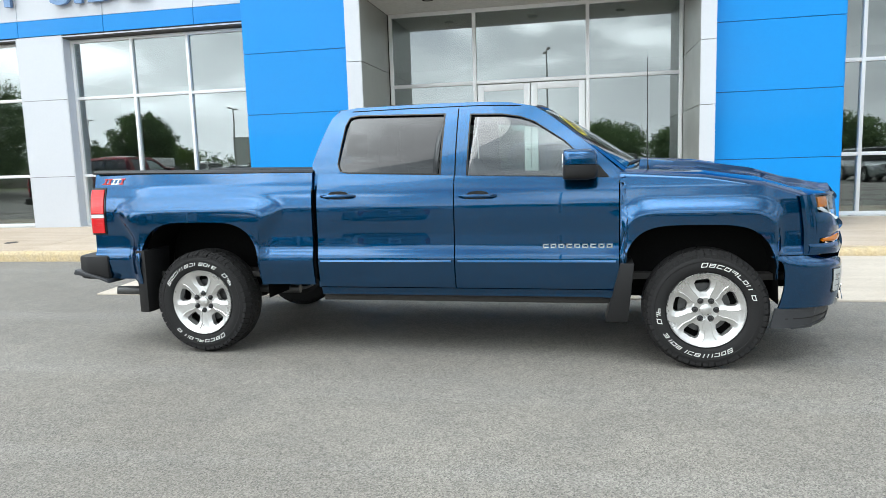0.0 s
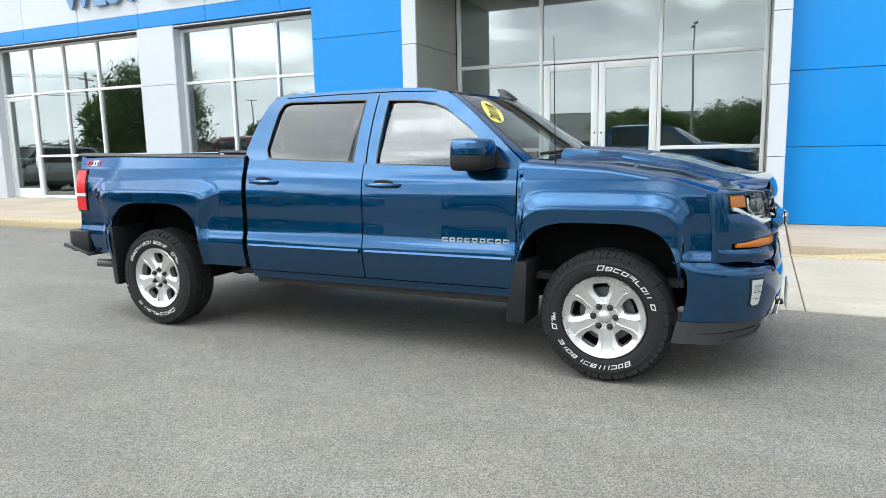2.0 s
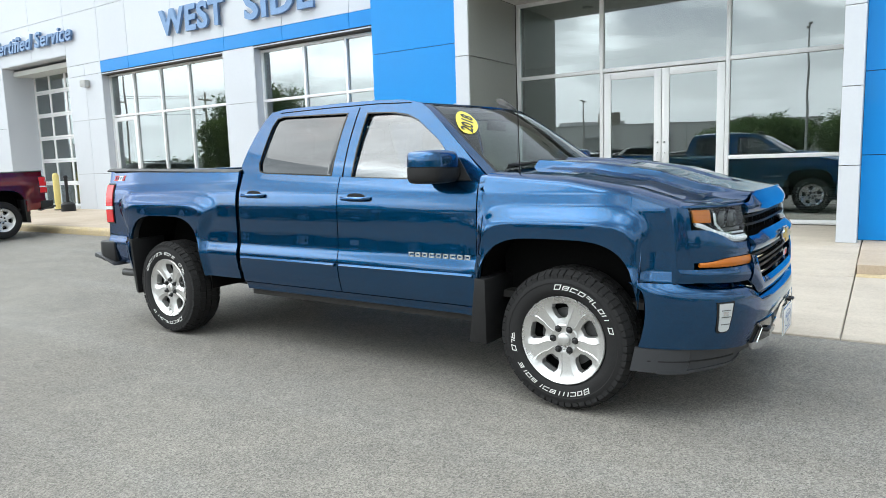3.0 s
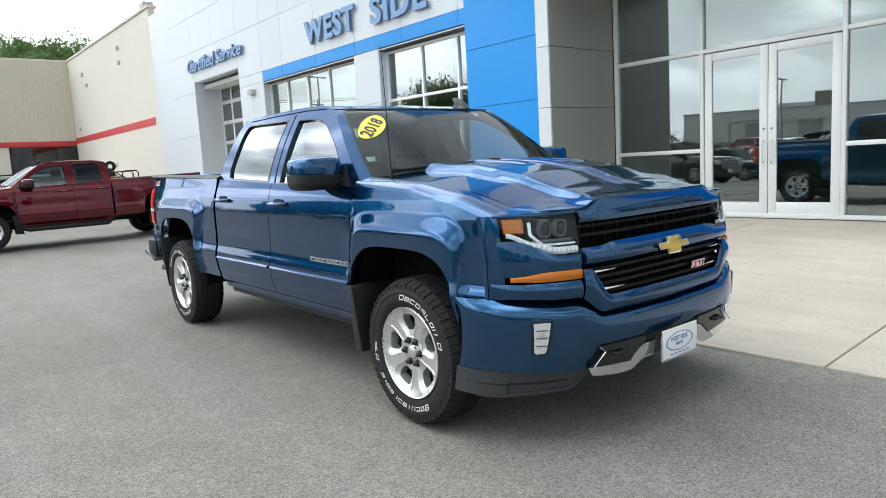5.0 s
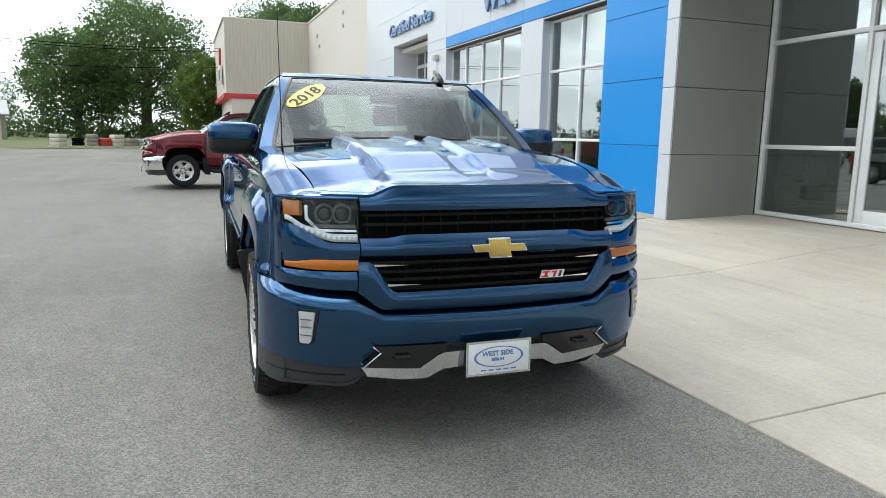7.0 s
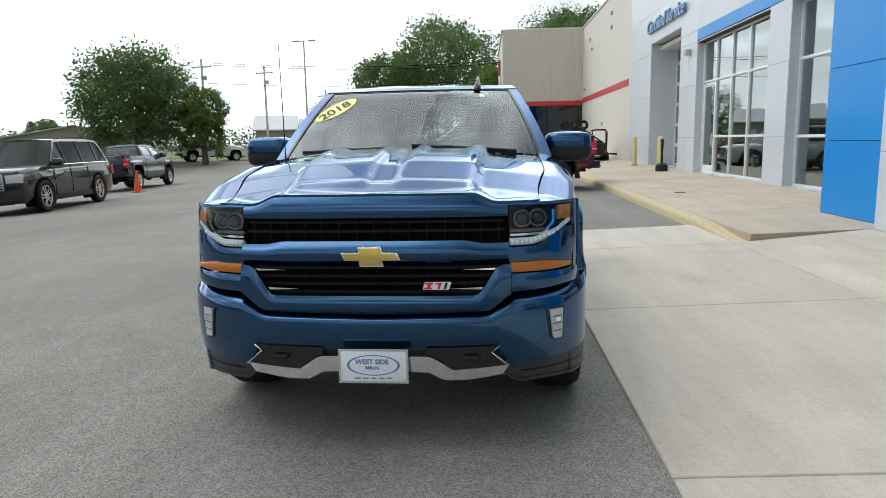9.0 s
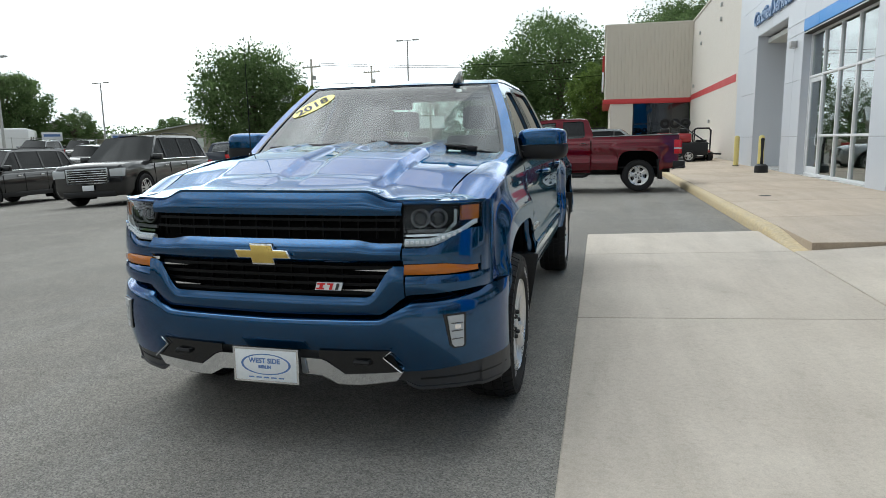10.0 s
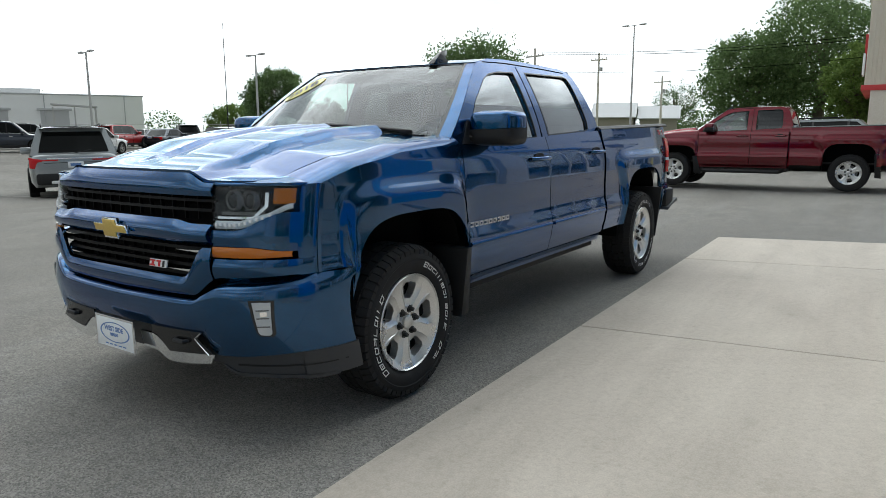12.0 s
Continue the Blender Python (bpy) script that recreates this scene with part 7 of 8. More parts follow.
def utility_pole(x, y, h):
    p = thing("utility_pole", "wooden utility pole with a cross arm", "utility pole", pose(x, y, lot(y, x), 0, 0, 75), group="utility poles")
    part("pole", tube([(0, 0, 0), (0, 0, h)], [0.14, 0.09], 10), "tan", p)
    part("cross_arm", box(-0.95, 0.95, -0.06, 0.06, h - 0.7, h - 0.58, 0.01), "tan", p)
    part("transformer", lathe([(0.0, 0.35), (0.16, 0.33), (0.18, 0.0), (0.0, -0.02)], 12, axis="Z"), "soffit", p).location = (0.26, 0.0, h - 1.7)
    for k in (-0.85, -0.4, 0.4, 0.85):
        part("insulator", lathe([(0.0, 0.14), (0.035, 0.12), (0.04, 0.0)], 8, axis="Z"), "plate", p).location = (k, 0, h - 0.58)


light_pole(-48.6, -8.0, 9.2)
light_pole(-26.7, -25.0, 6.5)
light_pole(-49.6, -37.2, 6.9)
light_pole(-19.0, -30.5, 6.0)
light_pole(-2.0, -24.0, 9.0)
light_pole(12.0, -24.0, 9.0)
utility_pole(-50.4, -17.0, 8.3)
utility_pole(-62.0, -15.6, 8.9)
utility_pole(-68.7, -11.2, 7.0)
for z0, z1, dy in ((8.0, 8.2, 0.0), (7.8, 8.0, 0.6), (6.4, 6.8, -0.2)):
    a, b = Vector((-50.4, -17.0 + dy, z0)), Vector((-52.0, 14.0 + dy, z1))
    solid("overhead_wire", tube([a.lerp(b, k) - Vector((0, 0, 0.7 * math.sin(math.pi * k))) for k in span(0, 1, 12)], 0.018, 5), "dark", "thin dark overhead wire between the poles", "wire", group="overhead wires")


# ---- trees ----
def leaf_mat(name, c1, c2):
    m, nt, p = node_mat(name)
    g = nt.nodes.new("ShaderNodeNewGeometry")
    big = noise_node(nt, 0.5, 2, 0.5)
    col = mixed(nt, g.outputs["Random Per Island"], c1, c2)
    col = mixed(nt, 0.5, col, ramp(nt, big, [(0.35, (0.3, 0.3, 0.3)), (0.65, (0.75, 0.75, 0.7))]), "OVERLAY")
    put(nt, p, "Base Color", col)
    p.inputs["Roughness"].default_value = 0.6
    p.inputs["Specular IOR Level"].default_value = 0.25
    # light shining through the leaves
    tl = nt.nodes.new("ShaderNodeBsdfTranslucent")
    nt.links.new(col, tl.inputs[0])
    mx = nt.nodes.new("ShaderNodeMixShader")
    mx.inputs[0].default_value = 0.55
    nt.links.new(p.outputs[0], mx.inputs[1])
    nt.links.new(tl.outputs[0], mx.inputs[2])
    nt.links.new(mx.outputs[0], nt.nodes["Material Output"].inputs[0])
    return m


MAT["leaf"] = leaf_mat("green_leaves", (0.085, 0.145, 0.055), (0.175, 0.250, 0.105))
MAT["leaf_light"] = leaf_mat("light_green_leaves", (0.09, 0.15, 0.035), (0.18, 0.25, 0.07))
MAT["bark"] = worn("grey_brown_bark", (0.09, 0.07, 0.05), (0.13, 0.105, 0.08), 3, 0.9, grain=14, relief=0.6, depth=0.03)
MAT["grass"] = worn("dry_grass", (0.09, 0.12, 0.035), (0.14, 0.15, 0.06), 0.3, 0.95, grain=5, relief=0.5, depth=0.03)


def tree(x, y, w, d, h, label, low=0.07, clumps=80, leaves=60, size=0.30, mat="leaf", seed=1, z=0.0, spiky=0.0):
    rng = random.Random(seed)
    t = thing("tree", label, "tree", pose(x, y, z + lot(y, x)))
    trunk_h = h * 0.42
    bm = tube([(0, 0, 0), (0.05 * w * 0.1, 0, trunk_h * 0.5), (0, 0.02 * w, trunk_h), (0.02 * w, 0, h * 0.8)], [0.035 * w + 0.12, 0.03 * w + 0.08, 0.022 * w + 0.05, 0.03], 9)
    # boughs out to an uneven rounded crown that carries many leafy clumps
    cs = []
    zc, rz = h * (1 + low) / 2, h * (1 - low) / 2

    def edge(a, e):
        ce = math.sqrt(max(0.0, 1 - e * e))
        q = Vector((math.cos(a) * ce, math.sin(a) * ce, e))
        k = 0.94 + 0.22 * noise.noise(q * 1.5 + Vector((seed * 7, 0, 0))) + 0.17 * noise.noise(q * 3.6 + Vector((0, seed * 5, 0)))
        g = (abs(q.x) ** 2.15 + abs(q.y) ** 2.15 + abs(q.z) ** 2.15) ** (-1 / 2.15)
        q *= k * g
        return Vector((q.x * w / 2, q.y * d / 2, q.z * rz))

    for i in range(clumps):
        a = i * 2.39996 + rng.uniform(-0.3, 0.3)
        e = -0.88 + 1.86 * (i + rng.random()) / clumps
        e = max(-0.95, min(0.98, e))
        k = rng.uniform(0.80, 0.97) if i % 4 else rng.uniform(0.40, 0.80)
        q = Vector((0, 0, zc)) + edge(a, e) * k
        if i % max(1, clumps // 26) == 0:
            s = Vector((0, 0, max(0.16 * h, min(q.z * 0.7, rng.uniform(0.20, 0.52) * h))))
            mid = s.lerp(q, 0.5) + Vector((0, 0, 0.03 * h))
            tube([s, mid, q], [0.05 + 0.009 * w, 0.035 + 0.005 * w, 0.014], 6, bm=bm)
        cs.append((q, 1.0 if k > 0.8 else 1.25, (q - Vector((0, 0, zc * 0.8))).normalized()))
    part("trunk", bm, "bark", t)
    vs, fs = [], []
    rc = 0.100 * (w + d) / 2
    for c, fat, along in cs:
        k = fat * rng.uniform(0.75, 1.25)
        for _ in range(leaves):
            a, e = rng.uniform(0, 2 * math.pi), rng.uniform(-1, 1)
            r = rc * k * rng.random() ** 0.4
            q = Vector((math.cos(a) * math.sqrt(1 - e * e), math.sin(a) * math.sqrt(1 - e * e), 0.75 * e)) * r
            p = c + q + along * rc * (0.30 + spiky) * max(-1.5, min(1.5, rng.gauss(0, 1)))
            u = (Vector((rng.gauss(0, 1), rng.gauss(0, 1), rng.gauss(0, 0.8))) + along * (0.5 + spiky)).normalized()
            v = u.cross(Vector((rng.gauss(0, 1), rng.gauss(0, 1), rng.gauss(0, 1)))).normalized()
            sz = size * rng.uniform(0.6, 1.3)
            i = len(vs)
            vs += [p - u * sz, p + v * sz * 0.42, p + u * sz, p - v * sz * 0.42]
            fs.append((i, i + 1, i + 2, i + 3))
    me = bpy.data.meshes.new("crown")
    me.from_pydata(vs, [], fs)
    me.materials.append(MAT[mat])
    ob = new("crown", me)
    ob.parent = t
    tagged(ob, kind="stuff")
    return t


tree(-130.0, -12.2, 19.5, 18, 19.0, "broad dark green deciduous tree behind the lot", clumps=190, leaves=105, size=0.33, seed=3)
tree(-131.0, -1.3, 27.0, 22, 25.0, "broad dark green deciduous tree behind the lot", clumps=270, leaves=105, size=0.33, seed=4)
tree(-58.0, 6.6, 5.0, 5, 8.0, "lighter green tree beside the tan shop", clumps=110, leaves=170, size=0.13, mat="leaf_light", seed=5)
tree(-130.0, -25.0, 10.0, 9, 10.5, "small green tree behind the lot", clumps=80, leaves=120, size=0.14, seed=6)
tree(-48.3, -21.6, 9.0, 9.0, 9.4, "green maple tree behind the parked cars", clumps=220, leaves=140, size=0.15, seed=7, low=0.05, spiky=0.4)
tree(-47.2, -15.9, 4.2, 4, 6.2, "pale green tree beside the utility pole", clumps=100, leaves=120, size=0.12, mat="leaf_light", seed=8)
tree(-52.5, -50.4, 7.6, 7.4, 8.7, "round green tree behind the far row", clumps=170, leaves=170, size=0.15, seed=9, low=0.1)
tree(-55.0, -45.0, 4.6, 4.4, 5.1, "small green tree behind the far row", clumps=80, leaves=120, size=0.11, seed=10)
tree(-72.0, 17.5, 12, 19, 15.6, "tall green tree showing above the tan shop", clumps=520, leaves=190, size=0.17, seed=11)
tree(-66.0, 15.5, 10, 8, 13.2, "tall green tree showing above the tan shop", clumps=240, leaves=190, size=0.17, seed=12)
tree(-56.0, -62.0, 7, 7, 5.0, "far pale green tree by the road", clumps=80, leaves=100, size=0.17, mat="leaf_light", seed=13)
tree(-70.0, -44.0, 5, 5, 4.6, "far dark green tree by the road", clumps=80, leaves=100, size=0.15, seed=14)
# trees opposite, mirrored in the showroom glass
for i, (x, y, w, h) in enumerate(((-12, -76, 13, 6), (2, -80, 16, 6.5), (18, -78, 15, 6), (34, -80, 15, 6.5), (50, -66, 14, 7), (66, -50, 13, 8))):
    tree(x, y, w, w, h, "leafy green tree across the road", clumps=150, leaves=130, size=0.24, low=0.0, seed=20 + i)


def far_wood(name, pts, h, seed, label):
    """A distant line of trees, uneven along its top."""
    rng = random.Random(seed)
    vs, fs = [], []
    for (x0, y0), (x1, y1) in zip(pts, pts[1:]):
        n = int(math.hypot(x1 - x0, y1 - y0) * 75)
        for _ in range(n):
            k = rng.random()
            x, y = x0 + (x1 - x0) * k + rng.gauss(0, 1.5), y0 + (y1 - y0) * k + rng.gauss(0, 1.5)
            top = h * (0.62 + 0.6 * noise.noise((x * 0.09, y * 0.09, seed)) + 0.25 * noise.noise((x * 0.4, y * 0.4, seed)))
            p = Vector((x, y, rng.random() ** 0.8 * max(0.8, top)))
            u = Vector((rng.gauss(0, 1), rng.gauss(0, 1), rng.gauss(0, 1))).normalized()
            v = u.cross(Vector((rng.gauss(0, 1), rng.gauss(0, 1), rng.gauss(0, 1)))).normalized()
            sz = rng.uniform(0.22, 0.48)
            i = len(vs)
            vs += [p - u * sz, p + v * sz * 0.5, p + u * sz, p - v * sz * 0.5]
            fs.append((i, i + 1, i + 2, i + 3))
    me = bpy.data.meshes.new(name)
    me.from_pydata(vs, [], fs)
    me.materials.append(MAT["leaf"])
    tagged(new(name, me), label, "trees", kind="stuff")


far_wood("far_wood", [(-140, 40), (-150, -20), (-140, -80), (-110, -130), (-60, -150)], 8.0, 2, "distant green tree line along the horizon")
far_wood("far_wood", [(-60, -120), (0, -110), (60, -100), (110, -60)], 9.0, 5, "distant green tree line across the road")
far_wood("far_wood", [(110, -60), (78, -20), (70, 20), (74, 60)], 9.0, 6, "distant green tree line beyond the drive")
far_wood("far_wood", [(-126, 10), (-125, -8), (-124, -26)], 5.0, 7, "dark hedge and undergrowth below the trees")
bm = bmesh.new()
bmesh.ops.create_grid(bm, x_segments=8, y_segments=8, size=1.0, matrix=Matrix.Translation((-108, -20, 0.03)) @ Matrix.Diagonal((56, 75, 1, 1)))
solid("lawn", bm, "grass", "rough green verge beyond the lot", "grass", kind="structure")


# ---- far buildings ----
def gable_house(x, y, w, d, hw, hr, yaw, wall, roof, label):
    h = thing("house", label, "house", pose(x, y, 0, 0, 0, yaw))
    part("wall", box(-w / 2, w / 2, -d / 2, d / 2, 0, hw), wall, h, smooth=0)
    for s in (-1, 1):
        part("gable", prism([(-d / 2, hw), (d / 2, hw), (0, hw + hr)], s * w / 2, s * (w / 2 - 0.15), lambda u, v, q: Vector((q, u, v))), wall, h, smooth=0)
        part("roof", prism([(0.0, hw + hr + 0.12), (s * (d / 2 + 0.45), hw - 0.10), (s * (d / 2 + 0.45), hw - 0.25), (0.0, hw + hr)], -w / 2 - 0.4, w / 2 + 0.4, lambda u, v, q: Vector((q, u, v))), roof, h, smooth=0)
        part("window", box(s * (w / 2 + 0.02), s * (w / 2 - 0.05), -0.9, 0.5, 1.0, 2.0), "plate", h, smooth=0)
    part("door", box(-0.5, 0.5, -d / 2 - 0.03, -d / 2 + 0.05, 0, 2.05), "plate", h, smooth=0)


MAT["pale_wall"] = worn("pale_painted_wall", (0.80, 0.81, 0.81), (0.85, 0.86, 0.86), 0.3, 0.6)
MAT["barn"] = worn("weathered_siding", (0.30, 0.27, 0.23), (0.36, 0.33, 0.28), 1.5, 0.8)
MAT["metal_roof"] = worn("grey_metal_roof", (0.42, 0.43, 0.44), (0.50, 0.51, 0.52), 0.6, 0.45, metal=0.2)
gable_house(-95.8, -25.2, 5.6, 6.4, 3.5, 1.9, 104, "barn", "metal_roof", "low grey-brown house with a metal roof")
gable_house(-97.5, -19.2, 5.0, 6.0, 3.3, 1.6, 104, "barn", "metal_roof", "low grey-brown house with a metal roof")
gable_house(-66.0, -38.0, 5.0, 15.0, 2.4, 1.2, 30, "barn", "metal_roof", "long low shed with a grey metal roof")
gable_house(-60.0, -52.0, 6.0, 9.0, 2.5, 1.4, 45, "barn", "metal_roof", "small shed with a grey metal roof")
wh = thing("warehouse", "long white industrial warehouse across the road", "warehouse", pose(-50, -91.6, 0, 0, 0, -23))
part("wall", box(-11.1, 46, -14, 0, 0, 6.8), "pale_wall", wh, smooth=0)
part("roof_edge", box(-11.25, 46.2, -14.2, 0.12, 6.8, 6.98, 0.02), "metal_roof", wh, smooth=0)
part("roof_block", box(2.0, 14.0, -10, -5, 6.99, 7.9, 0.05), "pale_wall", wh, smooth=0)
part("roof_plant", box(9.0, 13.0, -4.6, -2.0, 6.99, 9.3, 0.08), "barn", wh, smooth=0)
for x in (-1.0, 6.5, 18.0):
    part("loading_door", box(x, x + 3.6, -0.05, 0.06, 0, 4.6), "metal_roof", wh, smooth=0)
    part("dock_shelter", box(x - 0.4, x + 4.0, 0.061, 0.30, 4.6, 4.9, 0.03), "metal_roof", wh, smooth=0)
for x in (-8.5, 2.0, 12.0, 24.0):
    part("downpipe", tube([(x, 0.08, 0), (x, 0.08, 6.7)], 0.07, 6), "metal_roof", wh)
yard = thing("yard_canopy", "small open canopy in the storage yard", "canopy", pose(-45.0, -79.0, 0, 0, 0, -29))
part("roof", prism([(-2.6, 4.6), (2.6, 4.9), (2.6, 5.05), (-2.6, 4.75)], -1.6, 1.6, lambda u, v, q: Vector((u, q, v))), "metal_roof", yard, smooth=0)
for x in (-2.4, 0.0, 2.4):
    for y in (-1.4, 1.4):
        part("post", box(x - 0.08, x + 0.08, y - 0.08, y + 0.08, 0, 4.62), "soffit", yard, smooth=0)
rng_y = random.Random(5)
for i in range(14):
    x, y = -58 + i * 2.6 + rng_y.uniform(-1, 1), -60 - rng_y.uniform(0, 12)
    s = rng_y.uniform(0.8, 1.6)
    solid("crate", box(x - s, x + s, y - 0.6, y + 0.6, 0, s * 1.1, 0.05), rng_y.choice(["tan", "bollard", "barn", "metal_roof"]), "large goods crate standing in the storage yard", "crate", group="yard crates")
for i, (x, y, c) in enumerate(((-57.0, -3.4, "dark"), (-57.1, -2.4, "barn"), (-57.2, -1.5, "red_trim"), (-57.3, -0.6, "tan"), (-57.2, 0.4, "barn"), (-57.0, -4.8, "tan"), (-57.4, 1.4, "metal_roof"), (-46.8, 5.6, "bollard"), (-47.5, 6.4, "bollard"))):
    st = thing("pallet_stack", "stack of bagged goods on a wooden pallet", "stacked goods", pose(x, y, 0, 0, 0, 10 * i), group="pallets by the verge")
    part("pallet", box(-0.55, 0.55, -0.45, 0.45, 0.0, 0.14), "tan", st, smooth=0)
    for k in range(2 + i % 2):
        part("bale", box(-0.5, 0.5, -0.4, 0.4, 0.145 + k * 0.30, 0.435 + k * 0.30, 0.06), c, st)
fence = thing("fence", "chain-link fence on thin posts behind the lot", "fence")
for i in range(34):
    k = i / 33
    fx, fy = -62 + 40 * k, -24 - 34 * k
    part("post", tube([(fx, fy, lot(fy, fx)), (fx, fy, lot(fy, fx) + 1.9)], 0.03, 6), "soffit", fence)
for z in (0.15, 1.0, 1.85):
    part("rail", tube([(-62 + 40 * k, -24 - 34 * k, z + lot(-24 - 34 * k, -62 + 40 * k)) for k in span(0, 1, 33)], 0.018, 5), "soffit", fence)
camper = thing("camper_trailer", "long white camper trailer parked behind the fence", "trailer", pose(-48.6, -45.7, lot(-45.7, -48.6), 0, 0, 40))
part("body", box(-5.0, 5.0, -1.2, 1.2, 0.6, 2.9, 0.18), "pale_wall", camper)
part("stripe", box(-4.8, 4.8, 1.2, 1.215, 1.0, 1.2), "plate_blue", camper)
for x in (-0.6, 0.6):
    plain_wheel(camper, x, 1.1, 0.36, 1)
for x in (-3, 0.5, 3):
    part("window", box(x - 0.5, x + 0.5, 1.2, 1.22, 1.6, 2.2), "gloss_black", camper)
for x, y in ((-43.6, -37.4), (-46.8, -33.4)):
    s = thing("lot_sign", "small blue and white sign on a post", "sign", pose(x, y, lot(y, x), 0, 0, 40), group="lot signs")
    part("post", tube([(0, 0, 0), (0, 0, 1.6)], 0.04, 8), "soffit", s)
    part("board", box(-0.04, 0.04, -0.75, 0.75, 1.6, 2.3, 0.02), "plate", s)
    part("print_bar", box(0.041, 0.046, -0.6, 0.6, 1.95, 2.15), "plate_blue", s)
# yard machines by the tan wall
def mower(x, y, yaw, label):
    m = thing("ride_on_mower", label, "lawn mower", pose(x, y, 0.12, 0, 0, yaw), group="machines by the wall")
    part("hood", box(0.1, 0.95, -0.26, 0.26, 0.40, 0.80, 0.07), "red_paint", m)
    part("deck", box(-0.4, 0.5, -0.5, 0.5, 0.16, 0.30, 0.05), "black_plastic", m)
    part("fender", box(-0.85, -0.1, -0.42, 0.42, 0.52, 0.64, 0.05), "red_paint", m)
    part("seat", prism([(-0.62, 0.64), (-0.15, 0.64), (-0.18, 0.74), (-0.48, 0.76), (-0.58, 1.12), (-0.68, 1.12)], -0.24, 0.24, lambda u, v, d: Vector((u, d, v)), 0.03), "black_plastic", m)
    part("roll_bar", tube([(-0.75, -0.4, 0.5), (-0.8, -0.4, 1.55), (-0.8, -0.3, 1.65), (-0.8, 0.3, 1.65), (-0.8, 0.4, 1.55), (-0.75, 0.4, 0.5)], 0.03, 8), "black_plastic", m)
    part("steering_wheel", lathe([(0.16, 0.0), (0.18, 0.015), (0.16, 0.03), (0.15, 0.015), (0.16, 0.0)], 16, axis="Z"), "black_plastic", m).location = (0.05, 0, 0.98)
    for wx, r in ((0.72, 0.20), (-0.55, 0.27)):
        for s in (-1, 1):
            plain_wheel(m, wx, s * 0.42, r, s)


mower(-29.6, 11.3, 200, "red and black ride-on mower parked by the wall")
mower(-31.4, 11.9, 170, "red and black ride-on mower parked by the wall")
zt = walk_z(10.6)
tr = thing("utility_trailer", "black box trailer loaded with red machines and spare wheels", "trailer", pose(-28.9, 10.65, zt, 0, 0, 84), group="machines by the wall")
part("bed", box(-1.15, 1.15, -0.62, 0.62, 0.30, 0.86, 0.03), "black_plastic", tr)
part("drawbar", tube([(1.1, 0, 0.38), (1.75, 0, 0.34)], 0.04, 8), "black_plastic", tr)
for s_ in (-1, 1):
    plain_wheel(tr, 0.35, s_ * 0.70, 0.27, s_)
for x_, w_ in ((-0.72, 0.38), (0.10, 0.34)):
    part("machine_body", box(x_ - w_, x_ + w_, -0.42, 0.42, 0.865, 1.30, 0.07), "red_paint", tr, "red machine housing")
    part("engine_cover", box(x_ - w_ * 0.6, x_ + w_ * 0.5, -0.30, 0.30, 1.305, 1.52, 0.06), "black_plastic", tr)
part("ramp", prism([(1.16, 0.80), (1.24, 0.80), (-0.35, 1.92), (-0.43, 1.92)], -0.55, -0.47, lambda u, v, d: Vector((u, d, v))), "grey_plastic", tr)
part("ramp", prism([(1.16, 0.80), (1.24, 0.80), (-0.35, 1.92), (-0.43, 1.92)], 0.47, 0.55, lambda u, v, d: Vector((u, d, v))), "grey_plastic", tr)
for k_ in range(6):
    x_, z_ = 1.05 - 0.27 * k_, 0.90 + 0.19 * k_
    part("ramp_rung", tube([(x_, -0.50, z_), (x_, 0.50, z_)], 0.022, 6), "grey_plastic", tr)
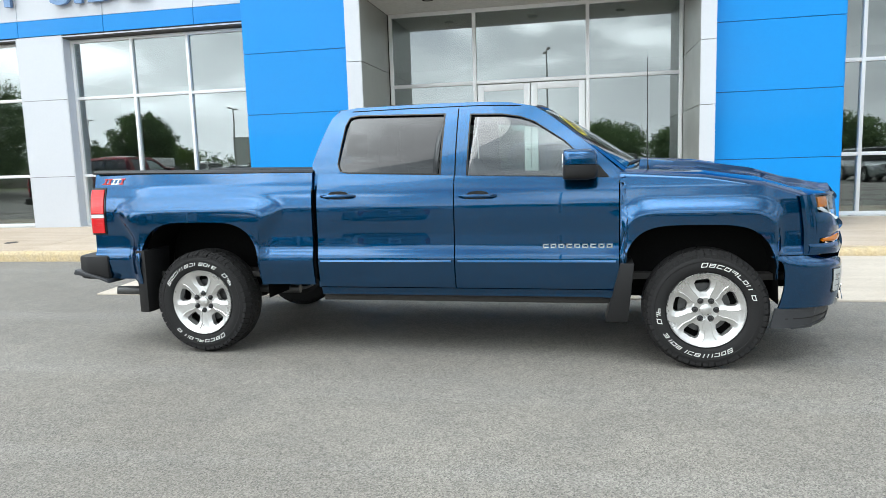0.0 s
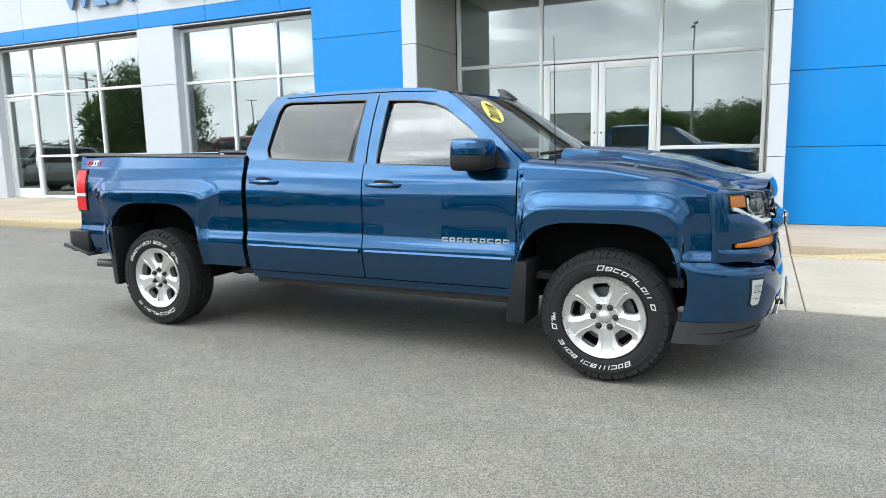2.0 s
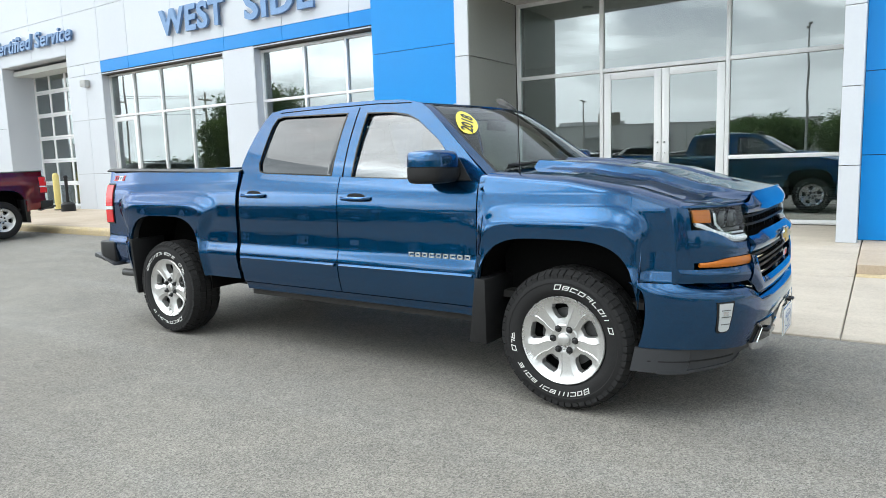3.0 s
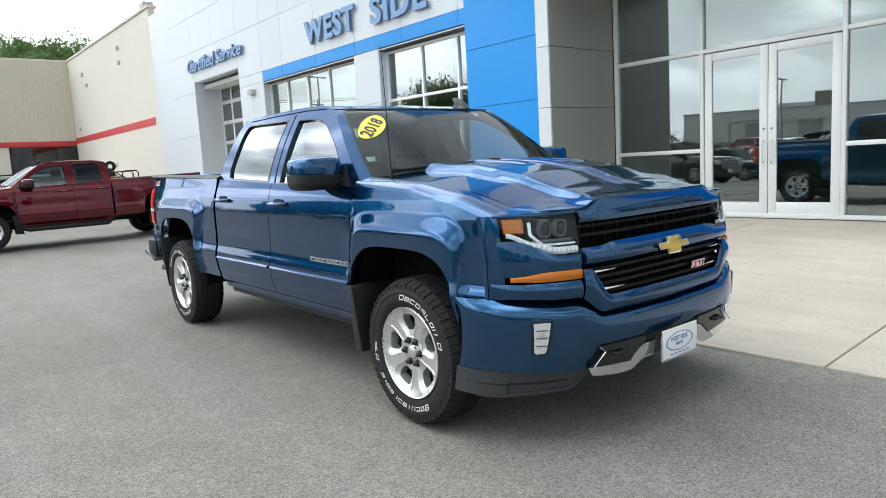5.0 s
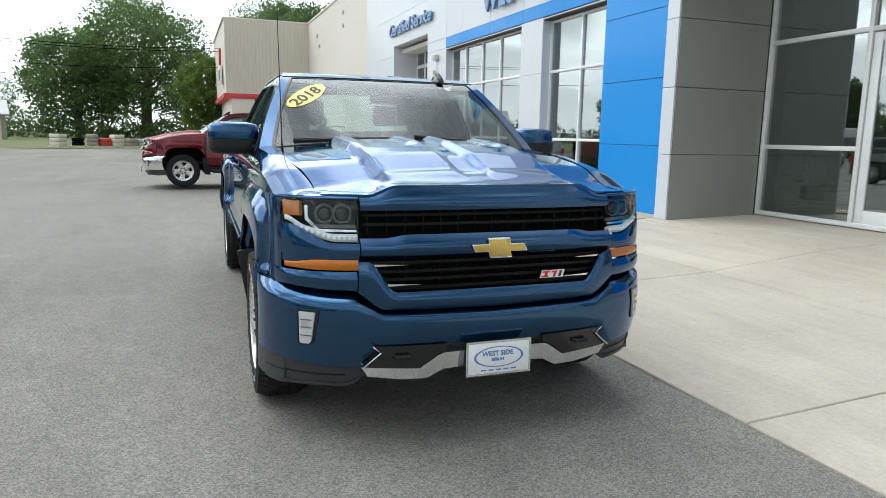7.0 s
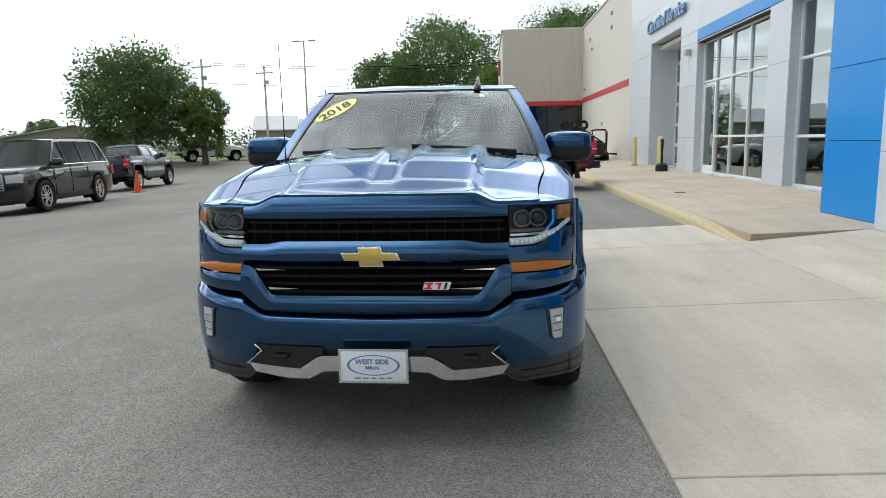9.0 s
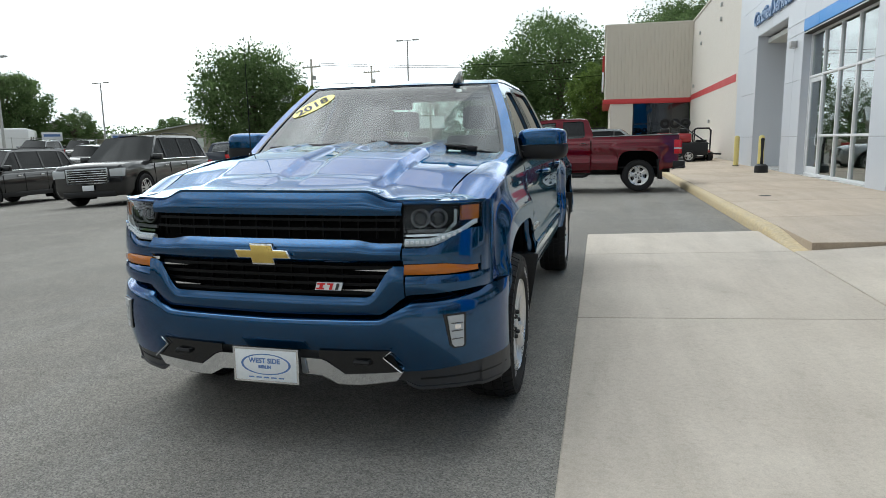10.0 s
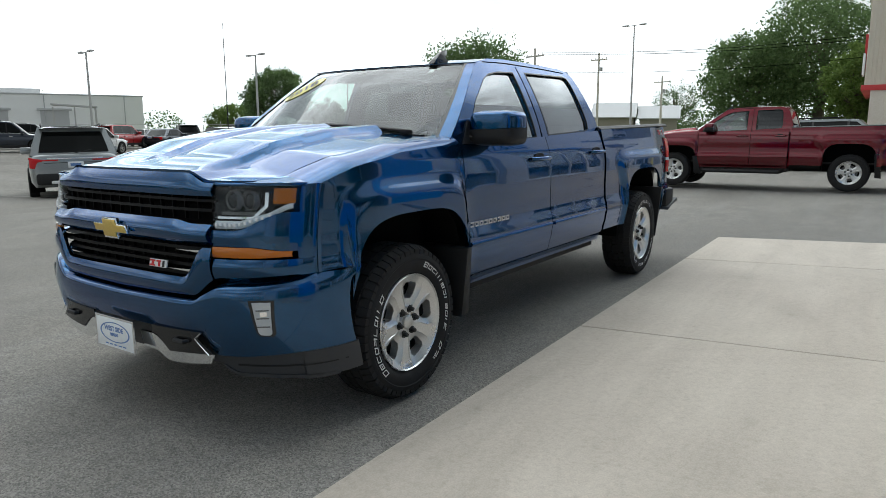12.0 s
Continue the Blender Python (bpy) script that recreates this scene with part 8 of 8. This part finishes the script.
for x_, y_ in ((-0.30, -0.35), (-0.75, 0.30), (0.15, 0.25)):
    part("spare_wheel", lathe([(0.10, 0.07), (0.20, 0.085), (0.235, 0.05), (0.235, -0.05), (0.20, -0.085), (0.10, -0.07), (0.10, 0.07)], 20), "rubber", tr).location = (x_, y_, 1.76)


# a bright wheel on show just inside the entrance
dw = thing("display_wheel", "bright alloy wheel on a low showroom stand", "wheel", pose(-5.05, 15.57, 0.30, 0, 0, 150))
bm = lathe([(0.285, -0.09), (0.29, 0.09), (0.275, 0.10), (0.262, 0.08), (0.255, -0.09)], 40)
for i in range(7):
    a = 2 * math.pi * i / 7
    c, s = math.cos(a), math.sin(a)
    vs = [bm.verts.new((r * c - b * s, yy, r * s + b * c)) for r, b, yy in ((0.05, -0.022, 0.07), (0.05, 0.022, 0.07), (0.262, 0.034, 0.085), (0.262, -0.034, 0.085))]
    bm.faces.new(vs)
lathe([(0.0, 0.085), (0.055, 0.08), (0.07, 0.05)], 16, bm=bm)
part("rim", bm, "alloy", dw).location = (0, 0, 0.545)
part("stand", prism([(-0.20, 0.0), (0.20, 0.0), (0.12, 0.26), (-0.12, 0.26)], -0.16, 0.16, lambda u, v, d: Vector((u, d, v)), 0.01), "black_plastic", dw)


# worn parking lines on the lot
def parking_line(x0, y0, x1, y1, w=0.10):
    d = Vector((y0 - y1, x1 - x0, 0)).normalized() * w / 2
    bm = bmesh.new()
    rows = []
    for k in span(0, 1, 8):
        c = Vector((x0 + (x1 - x0) * k, y0 + (y1 - y0) * k, 0))
        rows.append([bm.verts.new((c.x + e * d.x, c.y + e * d.y, lot(c.y + e * d.y, c.x + e * d.x) + 0.004)) for e in (-1, 1)])
    for p, q in zip(rows, rows[1:]):
        bm.faces.new((p[0], q[0], q[1], p[1]))
    bmesh.ops.recalc_face_normals(bm, faces=bm.faces[:])
    solid("parking_line", bm, "line_paint", "worn white parking line on the asphalt", "road marking", group="parking lines", kind="structure")


MAT["line_paint"] = worn("worn_white_line", (0.50, 0.50, 0.48), (0.34, 0.33, 0.31), 5, 0.8, grain=40, mottle=0.6)
for k in range(5):
    parking_line(-4.9 - 2.9 * k, -7.6 - 0.6 * k, -3.6 - 2.9 * k, -12.6 - 0.6 * k)
